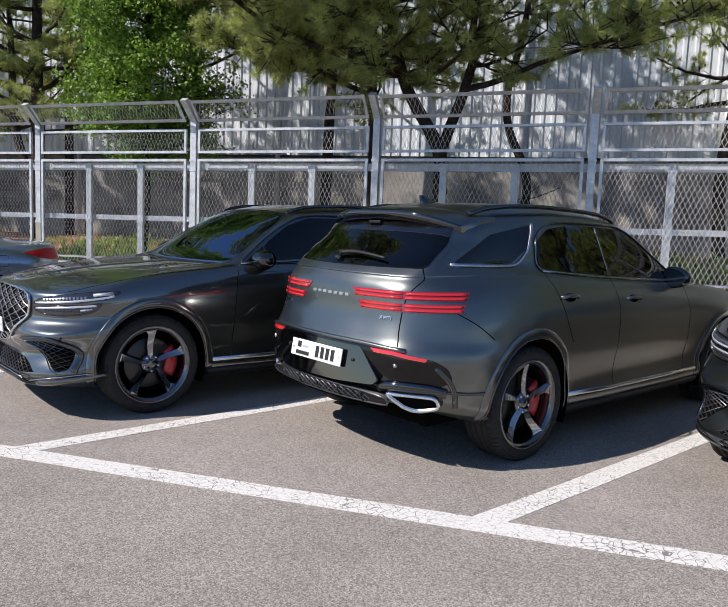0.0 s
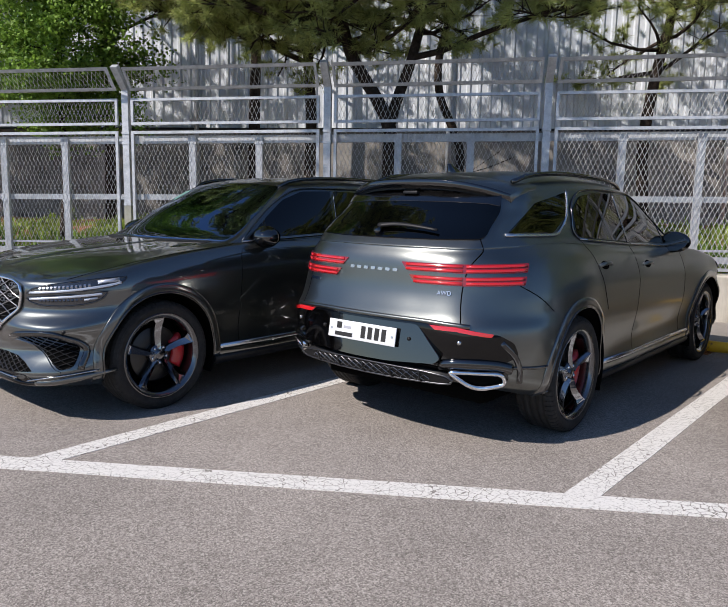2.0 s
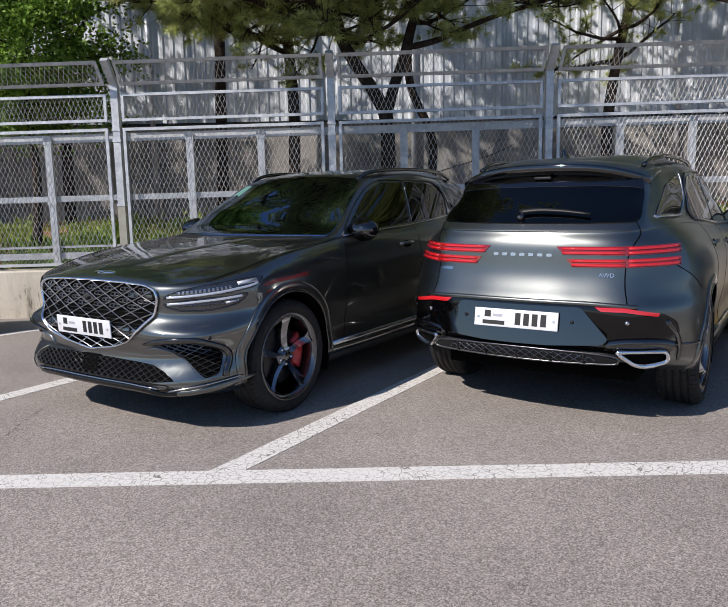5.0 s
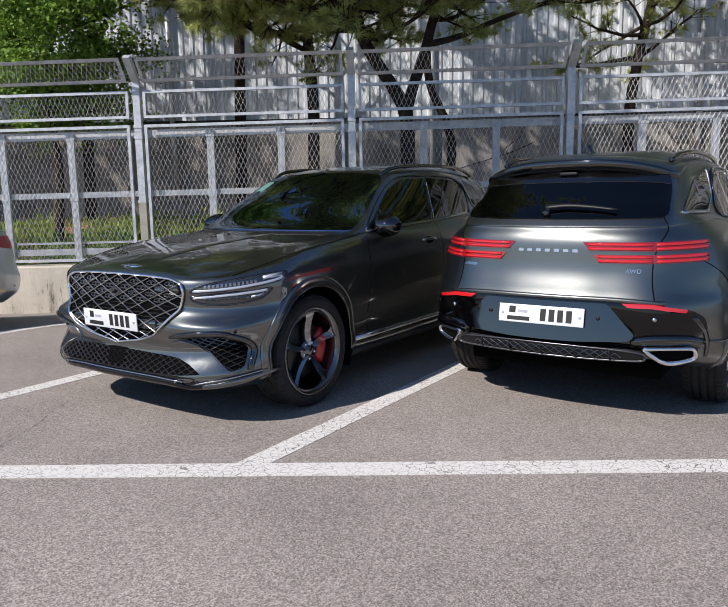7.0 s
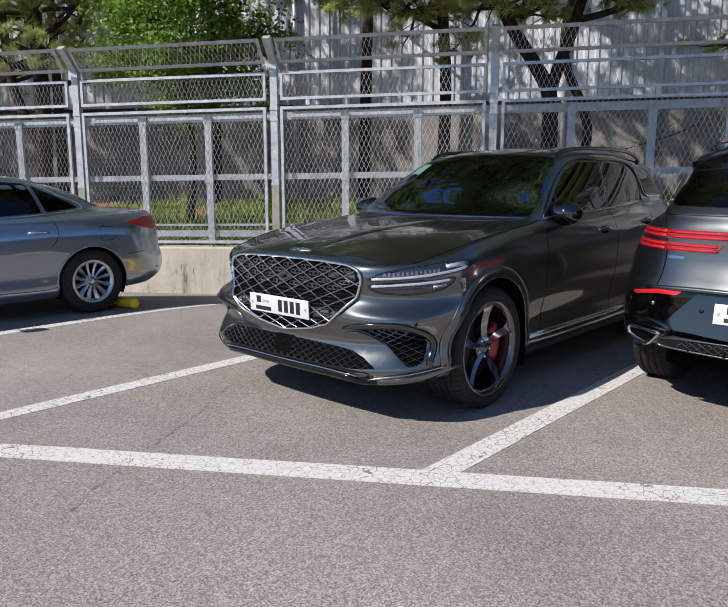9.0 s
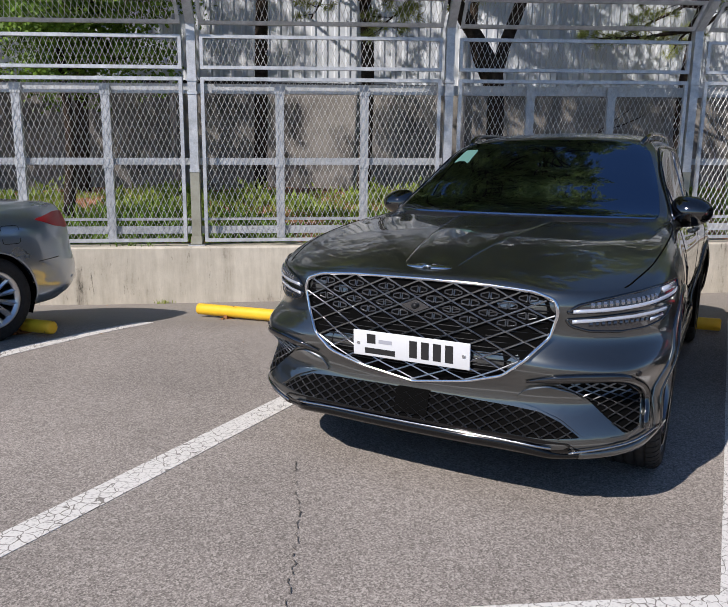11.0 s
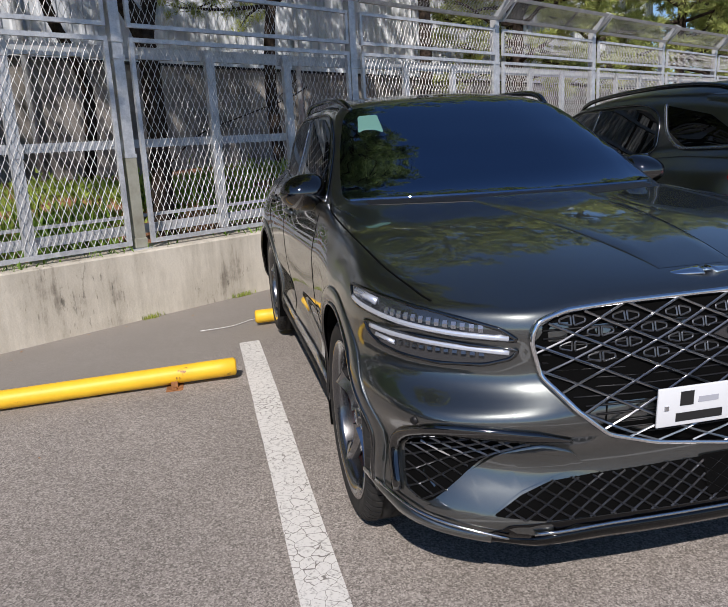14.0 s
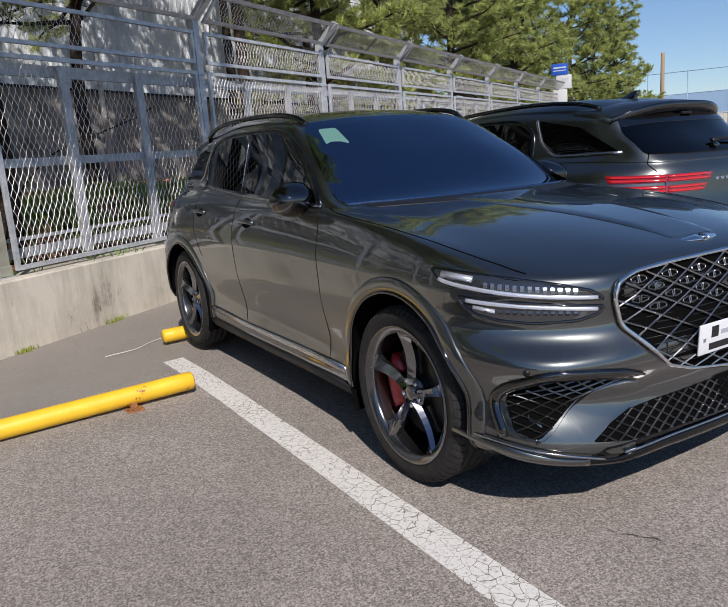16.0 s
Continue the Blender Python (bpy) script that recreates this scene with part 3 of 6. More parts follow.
def wheel_stop(x, y):
    t = thing("wheel_stop", pose(x, y, ground_z(x, y), 0, 0, HEAD + 90), "yellow painted steel pipe wheel stop with rust spots", "wheel stop", "wheel stops")
    u = Vector((math.cos(radians(HEAD + 90)), math.sin(radians(HEAD + 90)), 0))
    za, zb = (ground_z(x + u.x * s, y + u.y * s) - ground_z(x, y) for s in (-1.08, 1.08))
    bm = bmesh.new()
    n = 24
    pts = [Vector((-1.08 + 2.16 * i / n, 0, za + (zb - za) * i / n + 0.078)) for i in range(n + 1)]
    tube(bm, [pts[0] - Vector((0.012, 0, 0))] + pts + [pts[-1] + Vector((0.012, 0, 0))], [0.042] + [0.055] * (n + 1) + [0.042], 16)
    part("pipe", bm, yellow_paint, t)
    for s in (-0.72, 0.72):
        z = za + (zb - za) * (s + 1.08) / 2.16
        fb = boxes((s - 0.05, s + 0.05, -0.11, 0.11, z - 0.01, z + 0.012), (s - 0.02, s + 0.02, -0.05, 0.05, z + 0.01, z + 0.05), bevel=0.004)
        part("foot", fb, rust, t, "rusty foot plate", smooth=False)
        for yy in (-0.085, 0.085):
            part("bolt", boxes((s - 0.014, s + 0.014, yy - 0.014, yy + 0.014, z + 0.012, z + 0.026), bevel=0.003), rust, t, smooth=False)
    return t


for k in range(-2, 4):
    wheel_stop(-4.59 + BAY * k, 7.80)

# ---- behind the fence ----
BUILD_Y = 16.8


def bank_z(x, y):
    t = min(1.0, max(0.0, (y - 10.42) / 2.4))
    return 0.40 + RISE * (x + 2.75) + 0.62 * t * t * (3 - 2 * t) + 0.05 * math.sin(1.7 * x + y) * t


bx = [-26 + 0.5 * i for i in range(105)]
by = [10.40, 10.7, 11.0, 11.4, 11.8, 12.2, 12.6, 13.0, 14.0, 15.4, BUILD_Y]
bv = [(x, y, bank_z(x, y)) for y in by for x in bx]
bf = [(j * 105 + i, j * 105 + i + 1, (j + 1) * 105 + i + 1, (j + 1) * 105 + i) for j in range(10) for i in range(104)]
tagged(part_data("bank", bv, bf, soil, smooth=True), "bare reddish soil bank behind the fence", "soil", kind="structure")

# blades of grass and weeds on the bank and along the wall's foot
rng = np.random.default_rng(11)


def blades(name, n, place, height, width, mat, label, lean=0.5):
    vs, fs = [], []
    for _ in range(n):
        x, y, z, h = place()
        a = rng.uniform(0, 6.283)
        w = width * rng.uniform(0.6, 1.3)
        h = h * height * rng.uniform(0.5, 1.2)
        l = lean * h * rng.uniform(0.1, 1.0)
        dx, dy = math.cos(a), math.sin(a)
        b = rng.uniform(0, 6.283)
        lx, ly = l * math.cos(b), l * math.sin(b)
        k = len(vs)
        vs += [(x - dx * w, y - dy * w, z), (x + dx * w, y + dy * w, z), (x + lx * 0.4 + dx * w * 0.8, y + ly * 0.4 + dy * w * 0.8, z + h * 0.6), (x + lx * 0.4 - dx * w * 0.8, y + ly * 0.4 - dy * w * 0.8, z + h * 0.6), (x + lx, y + ly, z + h)]
        fs += [(k, k + 1, k + 2, k + 3), (k + 3, k + 2, k + 4)]
    return tagged(part_data(name, vs, fs, mat), label, "grass", kind="stuff")


def on_bank():
    while True:
        x, y = rng.uniform(-16, 14), 10.5 + 2.5 * rng.beta(2.2, 1.1)
        d = noise.noise(Vector((x * 0.55, y * 1.2, 0)))
        if d > rng.uniform(-0.30, 0.22):
            return x, y, bank_z(x, y) - 0.01, 0.5 + 0.8 * max(0, d)


blades("bank_grass", 27000, on_bank, 0.10, 0.009, grass_leaf, "yellow-green grass and low weeds on the bank")


def bush_spots():
    c = ((-7.2, 10.75), (-6.5, 10.9), (-5.2, 10.7), (-8.8, 10.9), (0.4, 11.2), (-3.3, 10.8), (3.2, 11.0), (-1.2, 11.3))
    i = rng.integers(len(c))
    x, y = c[i][0] + rng.normal(0, 0.3), c[i][1] + rng.normal(0, 0.18)
    return x, max(10.45, y), bank_z(x, max(10.45, y)) + abs(rng.normal(0, 0.16)), 1.0


blades("weeds", 7600, bush_spots, 0.13, 0.016, broad_leaf, "leafy green weeds growing behind the fence", 0.9)


def crest_spots():
    while True:
        x, y = rng.uniform(-9.5, 6.0), 11.9 + 0.45 * rng.normal()
        d = noise.noise(Vector((x * 1.6, y * 1.9, 3.0)))
        if y > 10.7 and d > rng.uniform(-0.25, 0.2):
            return x, y, bank_z(x, y) + abs(rng.normal(0, 0.05 + 0.12 * max(0, d))), 1.0


blades("ground_cover", 15000, crest_spots, 0.085, 0.019, weed_leaf, "yellow-green leafy plants along the bank's crest", 1.1)


def wall_foot():
    c = (-6.2, -2.88, -2.84, -2.8, -1.80, -1.74, -1.70, 0.3)
    x = c[rng.integers(len(c))] + rng.normal(0, 0.06)
    y = 9.92 - abs(rng.normal(0, 0.03))
    return x, y, ground_z(x, y), 1.0


blades("wall_foot_grass", 190, wall_foot, 0.05, 0.005, grass_leaf, "small grass tufts at the foot of the wall")


def wall_top():
    x = rng.choice((-6.6, -4.1, -3.9, -2.9, -1.5, 0.2)) + rng.normal(0, 0.2)
    return x, 9.98 + rng.uniform(-0.02, 0.3), 0.482 + RISE * (x + 2.75), 1.0


blades("wall_top_weeds", 170, wall_top, 0.07, 0.008, broad_leaf, "small weeds on the wall's top", 1.4)


def litter():
    x, y = rng.uniform(-12, 8), rng.uniform(10.45, 13)
    return x, y, bank_z(x, y) + 0.005, 0.4


blades("leaf_litter", 6000, litter, 0.09, 0.008, dry_leaf, "dry brown leaves and needles on the bank", 3.0)



def dry_spot():
    x, y = -1.62 + rng.normal(0, 0.07), 10.9 + rng.normal(0, 0.06)
    return x, y, bank_z(x, y) + abs(rng.normal(0, 0.1)), 1.0


blades("dry_bush", 700, dry_spot, 0.13, 0.007, dry_leaf, "small dead tan bush behind the fence", 1.2)

# building: concrete base, ribbed cladding above
bm = boxes((-30, 24, BUILD_Y, BUILD_Y + 8, -0.5, 3.15))
plinth = part("base_wall", bm, concrete_dark, None, smooth=False)
hall = thing("building", pose(0, 0, 0), "industrial hall with ribbed pale cladding on a stained concrete base", "building")
plinth.parent = hall
vs, fs = [], []
x, i = -30.0, 0
while x < 24:
    for dx, dy in ((0, 0), (0.12, 0), (0.15, -0.035), (0.21, -0.035), (0.24, 0)):
        vs += [(x + dx, BUILD_Y - 0.03 + dy, 3.2), (x + dx, BUILD_Y - 0.03 + dy, 7.6)]
    x += 0.24
for k in range(len(vs) // 2 - 1):
    fs.append((2 * k, 2 * k + 2, 2 * k + 3, 2 * k + 1))
part_data("cladding", vs, fs, cladding, hall)
part("drip_cap", boxes((-30, 24, BUILD_Y - 0.09, BUILD_Y + 0.02, 3.15, 3.2)), trim_black, hall, smooth=False)
part("roof", boxes((-30.2, 24.2, BUILD_Y - 0.3, BUILD_Y + 8.2, 7.6, 7.8)), cladding, hall, smooth=False)
part("core", boxes((-29.9, 23.9, BUILD_Y + 0.01, BUILD_Y + 7.9, 3.15, 7.6)), cladding, hall, smooth=False)
for x in (-19.5, -13.4, -7.3, -1.2, 4.9, 11.0):
    part("downpipe", tube(bmesh.new(), [(x, BUILD_Y - 0.13, 0.9), (x, BUILD_Y - 0.13, 7.6)], 0.06, 10), galvanised, hall)

# ---- trees ----


def needle_cloud(centres, ways, per, length, width, gen):
    """Tufts of needles: thin triangles that spread from each centre."""
    n = len(centres)
    c = np.repeat(np.array(centres), per, axis=0)
    w = np.repeat(np.array(ways), per, axis=0)
    d = gen.normal(size=(n * per, 3)) * 0.6 + w * 0.8
    d /= np.linalg.norm(d, axis=1, keepdims=True)
    s = np.cross(d, gen.normal(size=(n * per, 3)))
    s /= np.linalg.norm(s, axis=1, keepdims=True) + 1e-9
    ln = length * gen.uniform(0.7, 1.2, size=(n * per, 1))
    a, b, e = c - s * width, c + s * width, c + d * ln
    e[:, 2] -= 0.12 * ln[:, 0]
    vs = np.stack([a, b, e], axis=1).reshape(-1, 3)
    fs = np.arange(len(vs)).reshape(-1, 3)
    return vs, fs


def quick_mesh(name, vs, fs, mat, parent, label=""):
    me = bpy.data.meshes.new(name)
    me.vertices.add(len(vs))
    me.vertices.foreach_set("co", np.asarray(vs, dtype=np.float32).ravel())
    k = fs.shape[1]
    me.loops.add(fs.size)
    me.loops.foreach_set("vertex_index", fs.astype(np.int32).ravel())
    me.polygons.add(len(fs))
    me.polygons.foreach_set("loop_start", np.arange(0, fs.size, k, dtype=np.int32))
    me.update(calc_edges=True)
    me.materials.append(mat)
    ob = new(name, me)
    ob.parent = parent
    if label:
        ob["label"] = label
    return ob


def pine(m, seed, stems, crown, label, limb_len=2.0, per=34, spread=0.5, needle=0.15, width=0.0048, tufts=3, lean=(0, 0), droop=0.0):
    """stems: lists of (x, y, z, radius); crown: (first height, last height) of the limbs on each stem."""
    gen = np.random.default_rng(seed)
    tree = thing("pine_tree", m, label, "tree", "pine trees")
    trunk = bmesh.new()
    limbs = bmesh.new()
    centres, ways = [], []
    for stem, (z0, z1, count, *reach) in zip(stems, crown):
        line = smooth_line(stem, 6)
        tube(trunk, [p[:3] for p in line], [max(0.012, p[3]) for p in line], 9)
        zs = np.array([p[2] for p in line])
        for i in range(count):
            z = z0 + (z1 - z0) * ((i + gen.uniform(0, 0.8)) / count)
            k = int(np.argmin(abs(zs - z)))
            base = np.array(line[k][:3])
            a = 2.4 * i + gen.uniform(-0.5, 0.5)
            f = 1 - 0.55 * (z - z0) / max(0.1, z1 - z0)
            ln = limb_len * f * gen.uniform(0.65, 1.15) * (reach[0] if reach else 1.0)
            way = np.array([math.cos(a) + lean[0], math.sin(a) + lean[1], gen.uniform(-0.05 - (reach[1] if len(reach) > 1 else droop), 0.35)])
            pts, p = [base], base
            for j in range(6):
                way = way + gen.normal(size=3) * 0.16
                way[2] += 0.05
                way /= np.linalg.norm(way)
                p = p + way * ln / 6
                pts.append(p)
            r0 = max(0.012, line[k][3] * 0.42)
            tube(limbs, pts, [r0 * (1 - 0.8 * j / 6) + 0.004 for j in range(7)], 6)
            twigs = int(5 + ln * 4.4)
            for j in range(twigs):
                t = 0.3 + 0.7 * (j + gen.uniform()) / twigs
                q = pts[min(5, int(t * 6))] + (pts[min(6, int(t * 6) + 1)] - pts[min(5, int(t * 6))]) * (t * 6 % 1)
                tw = way * 0.6 + gen.normal(size=3) * np.array([0.8, 0.8, 0.35])
                tw /= np.linalg.norm(tw)
                tl = spread * gen.uniform(0.5, 1.1)
                end = q + tw * tl + np.array([0, 0, 0.08])
                tube(limbs, [q, (q + end) / 2, end], [0.010, 0.007, 0.004], 4)
                for g in range(tufts):
                    side = gen.normal(size=3) * np.array([0.5, 0.5, 0.25])
                    u = gen.uniform(0.8, 1.0)
                    tip = q + (end - q) * u + side * 0.11
                    centres.append(tip)
                    ways.append(tw * 0.5 + side * 0.5 + np.array([0, 0, 0.45]))
    part("trunk", trunk, bark, tree)
    part("branchwork", limbs, bark, tree)
    vs, fs = needle_cloud(centres, ways, per, needle, width, gen)
    quick_mesh("crown", vs, fs, needles, tree, "olive green needles in loose tufts")
    return tree


def broadleaf(m, seed, height, radius, leaves, label):
    gen = np.random.default_rng(seed)
    tree = thing("broadleaf_tree", m, label, "tree")
    trunk, limbs = bmesh.new(), bmesh.new()
    line = smooth_line([(0, 0, 0, 0.08), (0.1, 0, 1.2, 0.07), (0.0, 0.1, 2.4, 0.05), (0.1, 0, 5.0, 0.03), (0.15, 0, height, 0.015)], 5)
    tube(trunk, [p[:3] for p in line], [p[3] for p in line], 8)
    c = []
    for i in range(46):
        z = 2.0 + (height - 2.1) * i / 46
        a = 2.4 * i
        ln = radius * (0.55 + 0.45 * math.sin(math.pi * min(1, (z / height) ** 0.8))) * gen.uniform(0.6, 1.1)
        b = np.array(line[int(np.argmin([abs(p[2] - z) for p in line]))][:3])
        end = b + np.array([math.cos(a) * ln, math.sin(a) * ln, gen.uniform(0.0, 0.5)])
        mid = (b + end) / 2 + gen.normal(size=3) * 0.1
        tube(limbs, [b, mid, end], [0.02, 0.012, 0.004], 5)
        for j in range(leaves // 46):
            u = gen.uniform(0.25, 1.08)
            q = (b + (mid - b) * u * 2) if u < 0.5 else mid + (end - mid) * (u - 0.5) * 2
            if j % 22 == 0:
                knot = q + gen.normal(size=3) * 0.20
            c.append(knot + gen.normal(size=3) * np.array([0.10, 0.10, 0.065]))
    c = np.array(c)
    n = len(c)
    nrm = gen.normal(size=(n, 3)) + np.array([0, -0.2, 0.8])
    nrm /= np.linalg.norm(nrm, axis=1, keepdims=True)
    u = np.cross(nrm, gen.normal(size=(n, 3)))
    u /= np.linalg.norm(u, axis=1, keepdims=True)
    v = np.cross(nrm, u)
    s = 0.034 * gen.uniform(0.7, 1.3, size=(n, 1))
    vs = np.stack([c - u * s, c - v * s * 0.75 + nrm * s * 0.15, c + u * s, c + v * s * 0.75 + nrm * s * 0.15], axis=1).reshape(-1, 3)
    part("trunk", trunk, bark, tree)
    part("branchwork", limbs, bark, tree)
    quick_mesh("crown", vs, np.arange(len(vs)).reshape(-1, 4), broad_leaf, tree, "fresh green leaves")
    return tree


def stand(x, y):
    return pose(x, y, bank_z(x, min(y, BUILD_Y)) - 0.04)


# forked pine close behind the fence
pine(stand(-2.05, 11.0), 3,
     [[(.05, 0, 0, .13), (.10, 0, .9, .12), (.11, .02, 1.6, .115), (.08, .02, 2.15, .11), (-.12, .05, 2.55, .10), (-.38, .08, 2.95, .095), (-.60, .1, 3.4, .09), (-.8, -.2, 4.4, .07), (-1.0, -.6, 5.8, .05)],
      [(-1.0, -.6, 5.8, .05), (-1.1, .2, 7.4, .04), (-1.0, .6, 9.4, .02)],
      [(.08, .02, 2.1, .09), (.2, .05, 2.55, .085), (.38, .05, 3.05, .08), (.50, .05, 3.5, .07), (.85, -.3, 4.6, .05), (1.4, -.6, 5.6, .025)],
      [(.42, .05, 3.15, .05), (.9, .0, 3.25, .045), (1.6, -.1, 3.5, .035), (2.6, -.3, 3.75, .03), (3.7, -.5, 4.0, .02)],
      [(-.68, .1, 3.4, .06), (-1.0, -.7, 3.7, .05), (-1.5, -1.2, 4.05, .04), (-1.8, -1.7, 4.6, .02)],
      [(-.68, .1, 3.4, .05), (-1.8, -.7, 3.7, .045), (-2.6, -1.2, 4.05, .035), (-3.1, -1.7, 4.6, .02)],
      [(.3, .05, 3.6, .055), (.6, -.7, 3.8, .05), (.7, -1.2, 4.2, .04), (.9, -1.7, 4.8, .02)],
      [(-.8, -.2, 4.4, .05), (-1.2, -1.2, 4.6, .045), (-1.6, -2.2, 4.8, .035), (-1.9, -3.0, 5.0, .02)],
      [(-1.0, -.6, 5.0, .05), (-2.0, -1.8, 5.2, .045), (-3.0, -3.0, 5.5, .035), (-3.8, -4.0, 5.75, .02)],
      [(-.9, -.5, 4.9, .05), (-1.4, -2.0, 5.1, .045), (-2.0, -3.2, 5.4, .035), (-2.4, -4.2, 5.65, .02)],
      [(.6, -.3, 4.6, .045), (.1, -1.2, 4.7, .04), (-.4, -2.2, 4.85, .035), (-.7, -3.0, 5.0, .02)],
      [(-1.05, .2, 7.2, .045), (-.4, -1.0, 7.35, .04), (.1, -2.0, 7.5, .03), (.5, -2.8, 7.7, .02)],
      [(-1.05, -.2, 6.4, .045), (-1.3, -1.2, 6.55, .04), (-1.4, -2.2, 6.7, .03), (-1.4, -3.0, 6.85, .02)]],
     [(3.3, 5.8, 17), (7.0, 9.4, 18, 1.3, 0.0), (3.5, 5.6, 17), (3.62, 4.0, 20, .5, 0.0), (3.4, 4.6, 22, .65), (3.4, 4.6, 22, .65), (3.5, 4.8, 22, .65), (4.62, 5.0, 40, .8, 0.0), (5.2, 5.75, 34, .8, 0.0), (5.1, 5.65, 36, .8, 0.0), (4.72, 5.0, 26, .8, 0.0), (7.3, 7.7, 40, 1.0, 0.0), (6.5, 6.85, 30, .8, 0.0)], "crooked forked pine with dark bark behind the fence", limb_len=1.7, lean=(0.0, -0.1), tufts=5, droop=0.35)
pine(stand(-1.05, 15.0), 4, [[(0, 0, 0, .10), (.15, 0, 1.2, .095), (.05, 0, 1.8, .09), (-.3, 0, 2.6, .085), (-.35, 0, 3.4, .08), (-.1, 0, 4.6, .065), (0, .1, 6.4, .05), (.1, .1, 9.0, .02)]], [(4.6, 9.0, 24)], "slim bent pine near the hall's wall", limb_len=1.6)
pine(stand(-3.6, 12.6), 5, [[(0, 0, 0, .11), (.05, .05, 2.0, .10), (-.05, 0, 4.0, .085), (.1, 0, 6.2, .06)], [(.1, 0, 6.2, .06), (.1, 0, 9.4, .02)],
      [(0, 0, 3.1, .05), (-.8, -.5, 3.2, .045), (-1.6, -.9, 3.4, .035), (-2.4, -1.2, 3.7, .02)],
      [(0, 0, 2.9, .05), (-.4, -.8, 3.0, .04), (-.7, -1.5, 3.2, .025), (-.9, -2.0, 3.5, .02)],
      [(0, 0, 3.7, .05), (-.9, -.2, 3.9, .045), (-1.9, -.4, 4.2, .035), (-2.7, -.6, 4.6, .02)]],
     [(3.4, 6.0, 22, 1.1), (6.6, 9.4, 30, 1.3, 0.0), (3.15, 3.7, 24, .42, 0.1), (2.95, 3.5, 18, .42, 0.1), (3.8, 4.6, 24, .45, 0.1)], "straight pine with ragged limbs behind the fence", limb_len=2.1, lean=(-.5, -.5), tufts=5, droop=0.35)
pine(stand(-5.4, 15.1), 6, [[(0, 0, 0, .13), (.05, 0, 2.5, .12), (.1, 0, 5.0, .09), (0, 0, 8.0, .03)]], [(4.6, 8.0, 14)], "tall slender pine near the hall's wall", limb_len=2.0, tufts=2)
pine(stand(-11.2, 12.6), 7, [[(0, 0, 0, .15), (.1, 0, 2.0, .14), (0, .1, 4.2, .11), (.2, 0, 9.5, .03)], [(.05, 0, 1.0, .1), (-.5, 0, 2.4, .09), (-.7, .1, 4.4, .06), (-.8, 0, 6.6, .02)]], [(2.3, 9.5, 46), (2.3, 6.6, 30)], "broad pine with twin trunks behind the fence", limb_len=2.3, tufts=6)
pine(stand(2.8, 14.9), 8, [[(0, 0, 0, .12), (-.1, 0, 1.6, .115), (.05, 0, 3.0, .10), (.25, -.2, 4.5, .08), (.3, -.6, 8.2, .025)]], [(2.9, 8.2, 42)], "pine with reddish bark behind the fence", limb_len=2.1, lean=(-.3, -.4), tufts=5, droop=0.2)
pine(stand(4.6, 12.6), 9, [[(0, 0, 0, .12), (.05, 0, 2.4, .11), (-.2, -.1, 4.6, .08), (-.3, -.1, 8.4, .03)]], [(3.2, 8.4, 36)], "dark pine behind the fence", limb_len=2.4, lean=(-.3, -.3), tufts=5)
broadleaf(stand(-7.85, 11.7), 21, 7.8, 1.5, 82000, "leafy green tree with small round leaves behind the fence")
fill = pine(stand(-8.6, 14.8), 13, [[(0, 0, 0, .12), (.05, 0, 2.4, .11), (0, 0, 5.0, .08), (0, .1, 9.0, .03)]], [(4.0, 9.0, 16)], "tall pine near the hall's wall", limb_len=2.1, tufts=2)
for x, y, r in ((7.3, 14.9, 250), (-12.5, 15.2, 320), (10.6, 14.7, 10)):
    copy_thing(fill, stand(x, y) @ pose(0, 0, 0, 0, 0, r))
spare = pine(stand(8.6, 13.2), 10, [[(0, 0, 0, .14), (.1, 0, 2.4, .13), (0, 0, 5.0, .10), (.1, .1, 9.0, .03)]], [(1.6, 9.0, 50)], "tall pine row beside the hall", limb_len=2.6, per=14, tufts=6, needle=0.24, width=0.015)
for x, y, r, s in ((13.0, 13.4, 80, 1.0), (17.5, 12.9, 190, 1.1), (22.0, 13.8, 300, 1.15), (27.0, 13.2, 40, 1.25), (33.0, 14.2, 130, 1.3), (40.0, 13.0, 220, 1.2), (-15.5, 12.9, 150, 1.0), (-20.0, 12.6, 20, 1.0), (36.0, 17.0, 75, 1.4), (44.0, 12.2, 200, 1.2), (50.0, 11.5, 330, 1.2)):
    copy_thing(spare, pose(x, y, 0.0 if x > 24 else bank_z(x, y) - 0.04, 0, 0, r) @ Matrix.Diagonal((s, s, s, 1)))

# ---- beyond the fence's end ----
sign = thing("gate_sign", pose(22.0, 10.05, 0.5), "white gate notice board with a blue banner on posts", "sign")
part("board", boxes((-0.03, 0.03, -0.42, 0.16, 2.9, 3.42), bevel=0.01), plate_white, sign, "white notice board")
part("panel", boxes((-0.02, 0.04, -0.25, 0.28, 2.2, 2.89), bevel=0.01), plate_white, sign, "white panel")
part("banner", boxes((-0.05, 0.0, -0.30, 0.34, 3.43, 3.85), bevel=0.01), material("blue_sign", (0.02, 0.10, 0.5), 0.5), sign, "blue banner")
for z, h in ((3.68, 0.05), (3.58, 0.03)):
    part("text_bar", boxes((-0.056, -0.049, -0.22, 0.26, z, z + h)), plate_white, sign, smooth=False)
text_on("gate_word", "GATE", 0.15, Matrix.Translation((-0.032, -0.13, 3.2)) @ pose(0, 0, 0, 90, 0, -90), pale_ink, sign)
for y in (-0.2, 0.22):
    part("post", tube(bmesh.new(), [(0.06, y, -0.5), (0.06, y, 3.8)], 0.03, 8), galvanised, sign)
pole = thing("utility_pole", pose(53, 8.5, 0), "bare wooden utility pole", "pole")
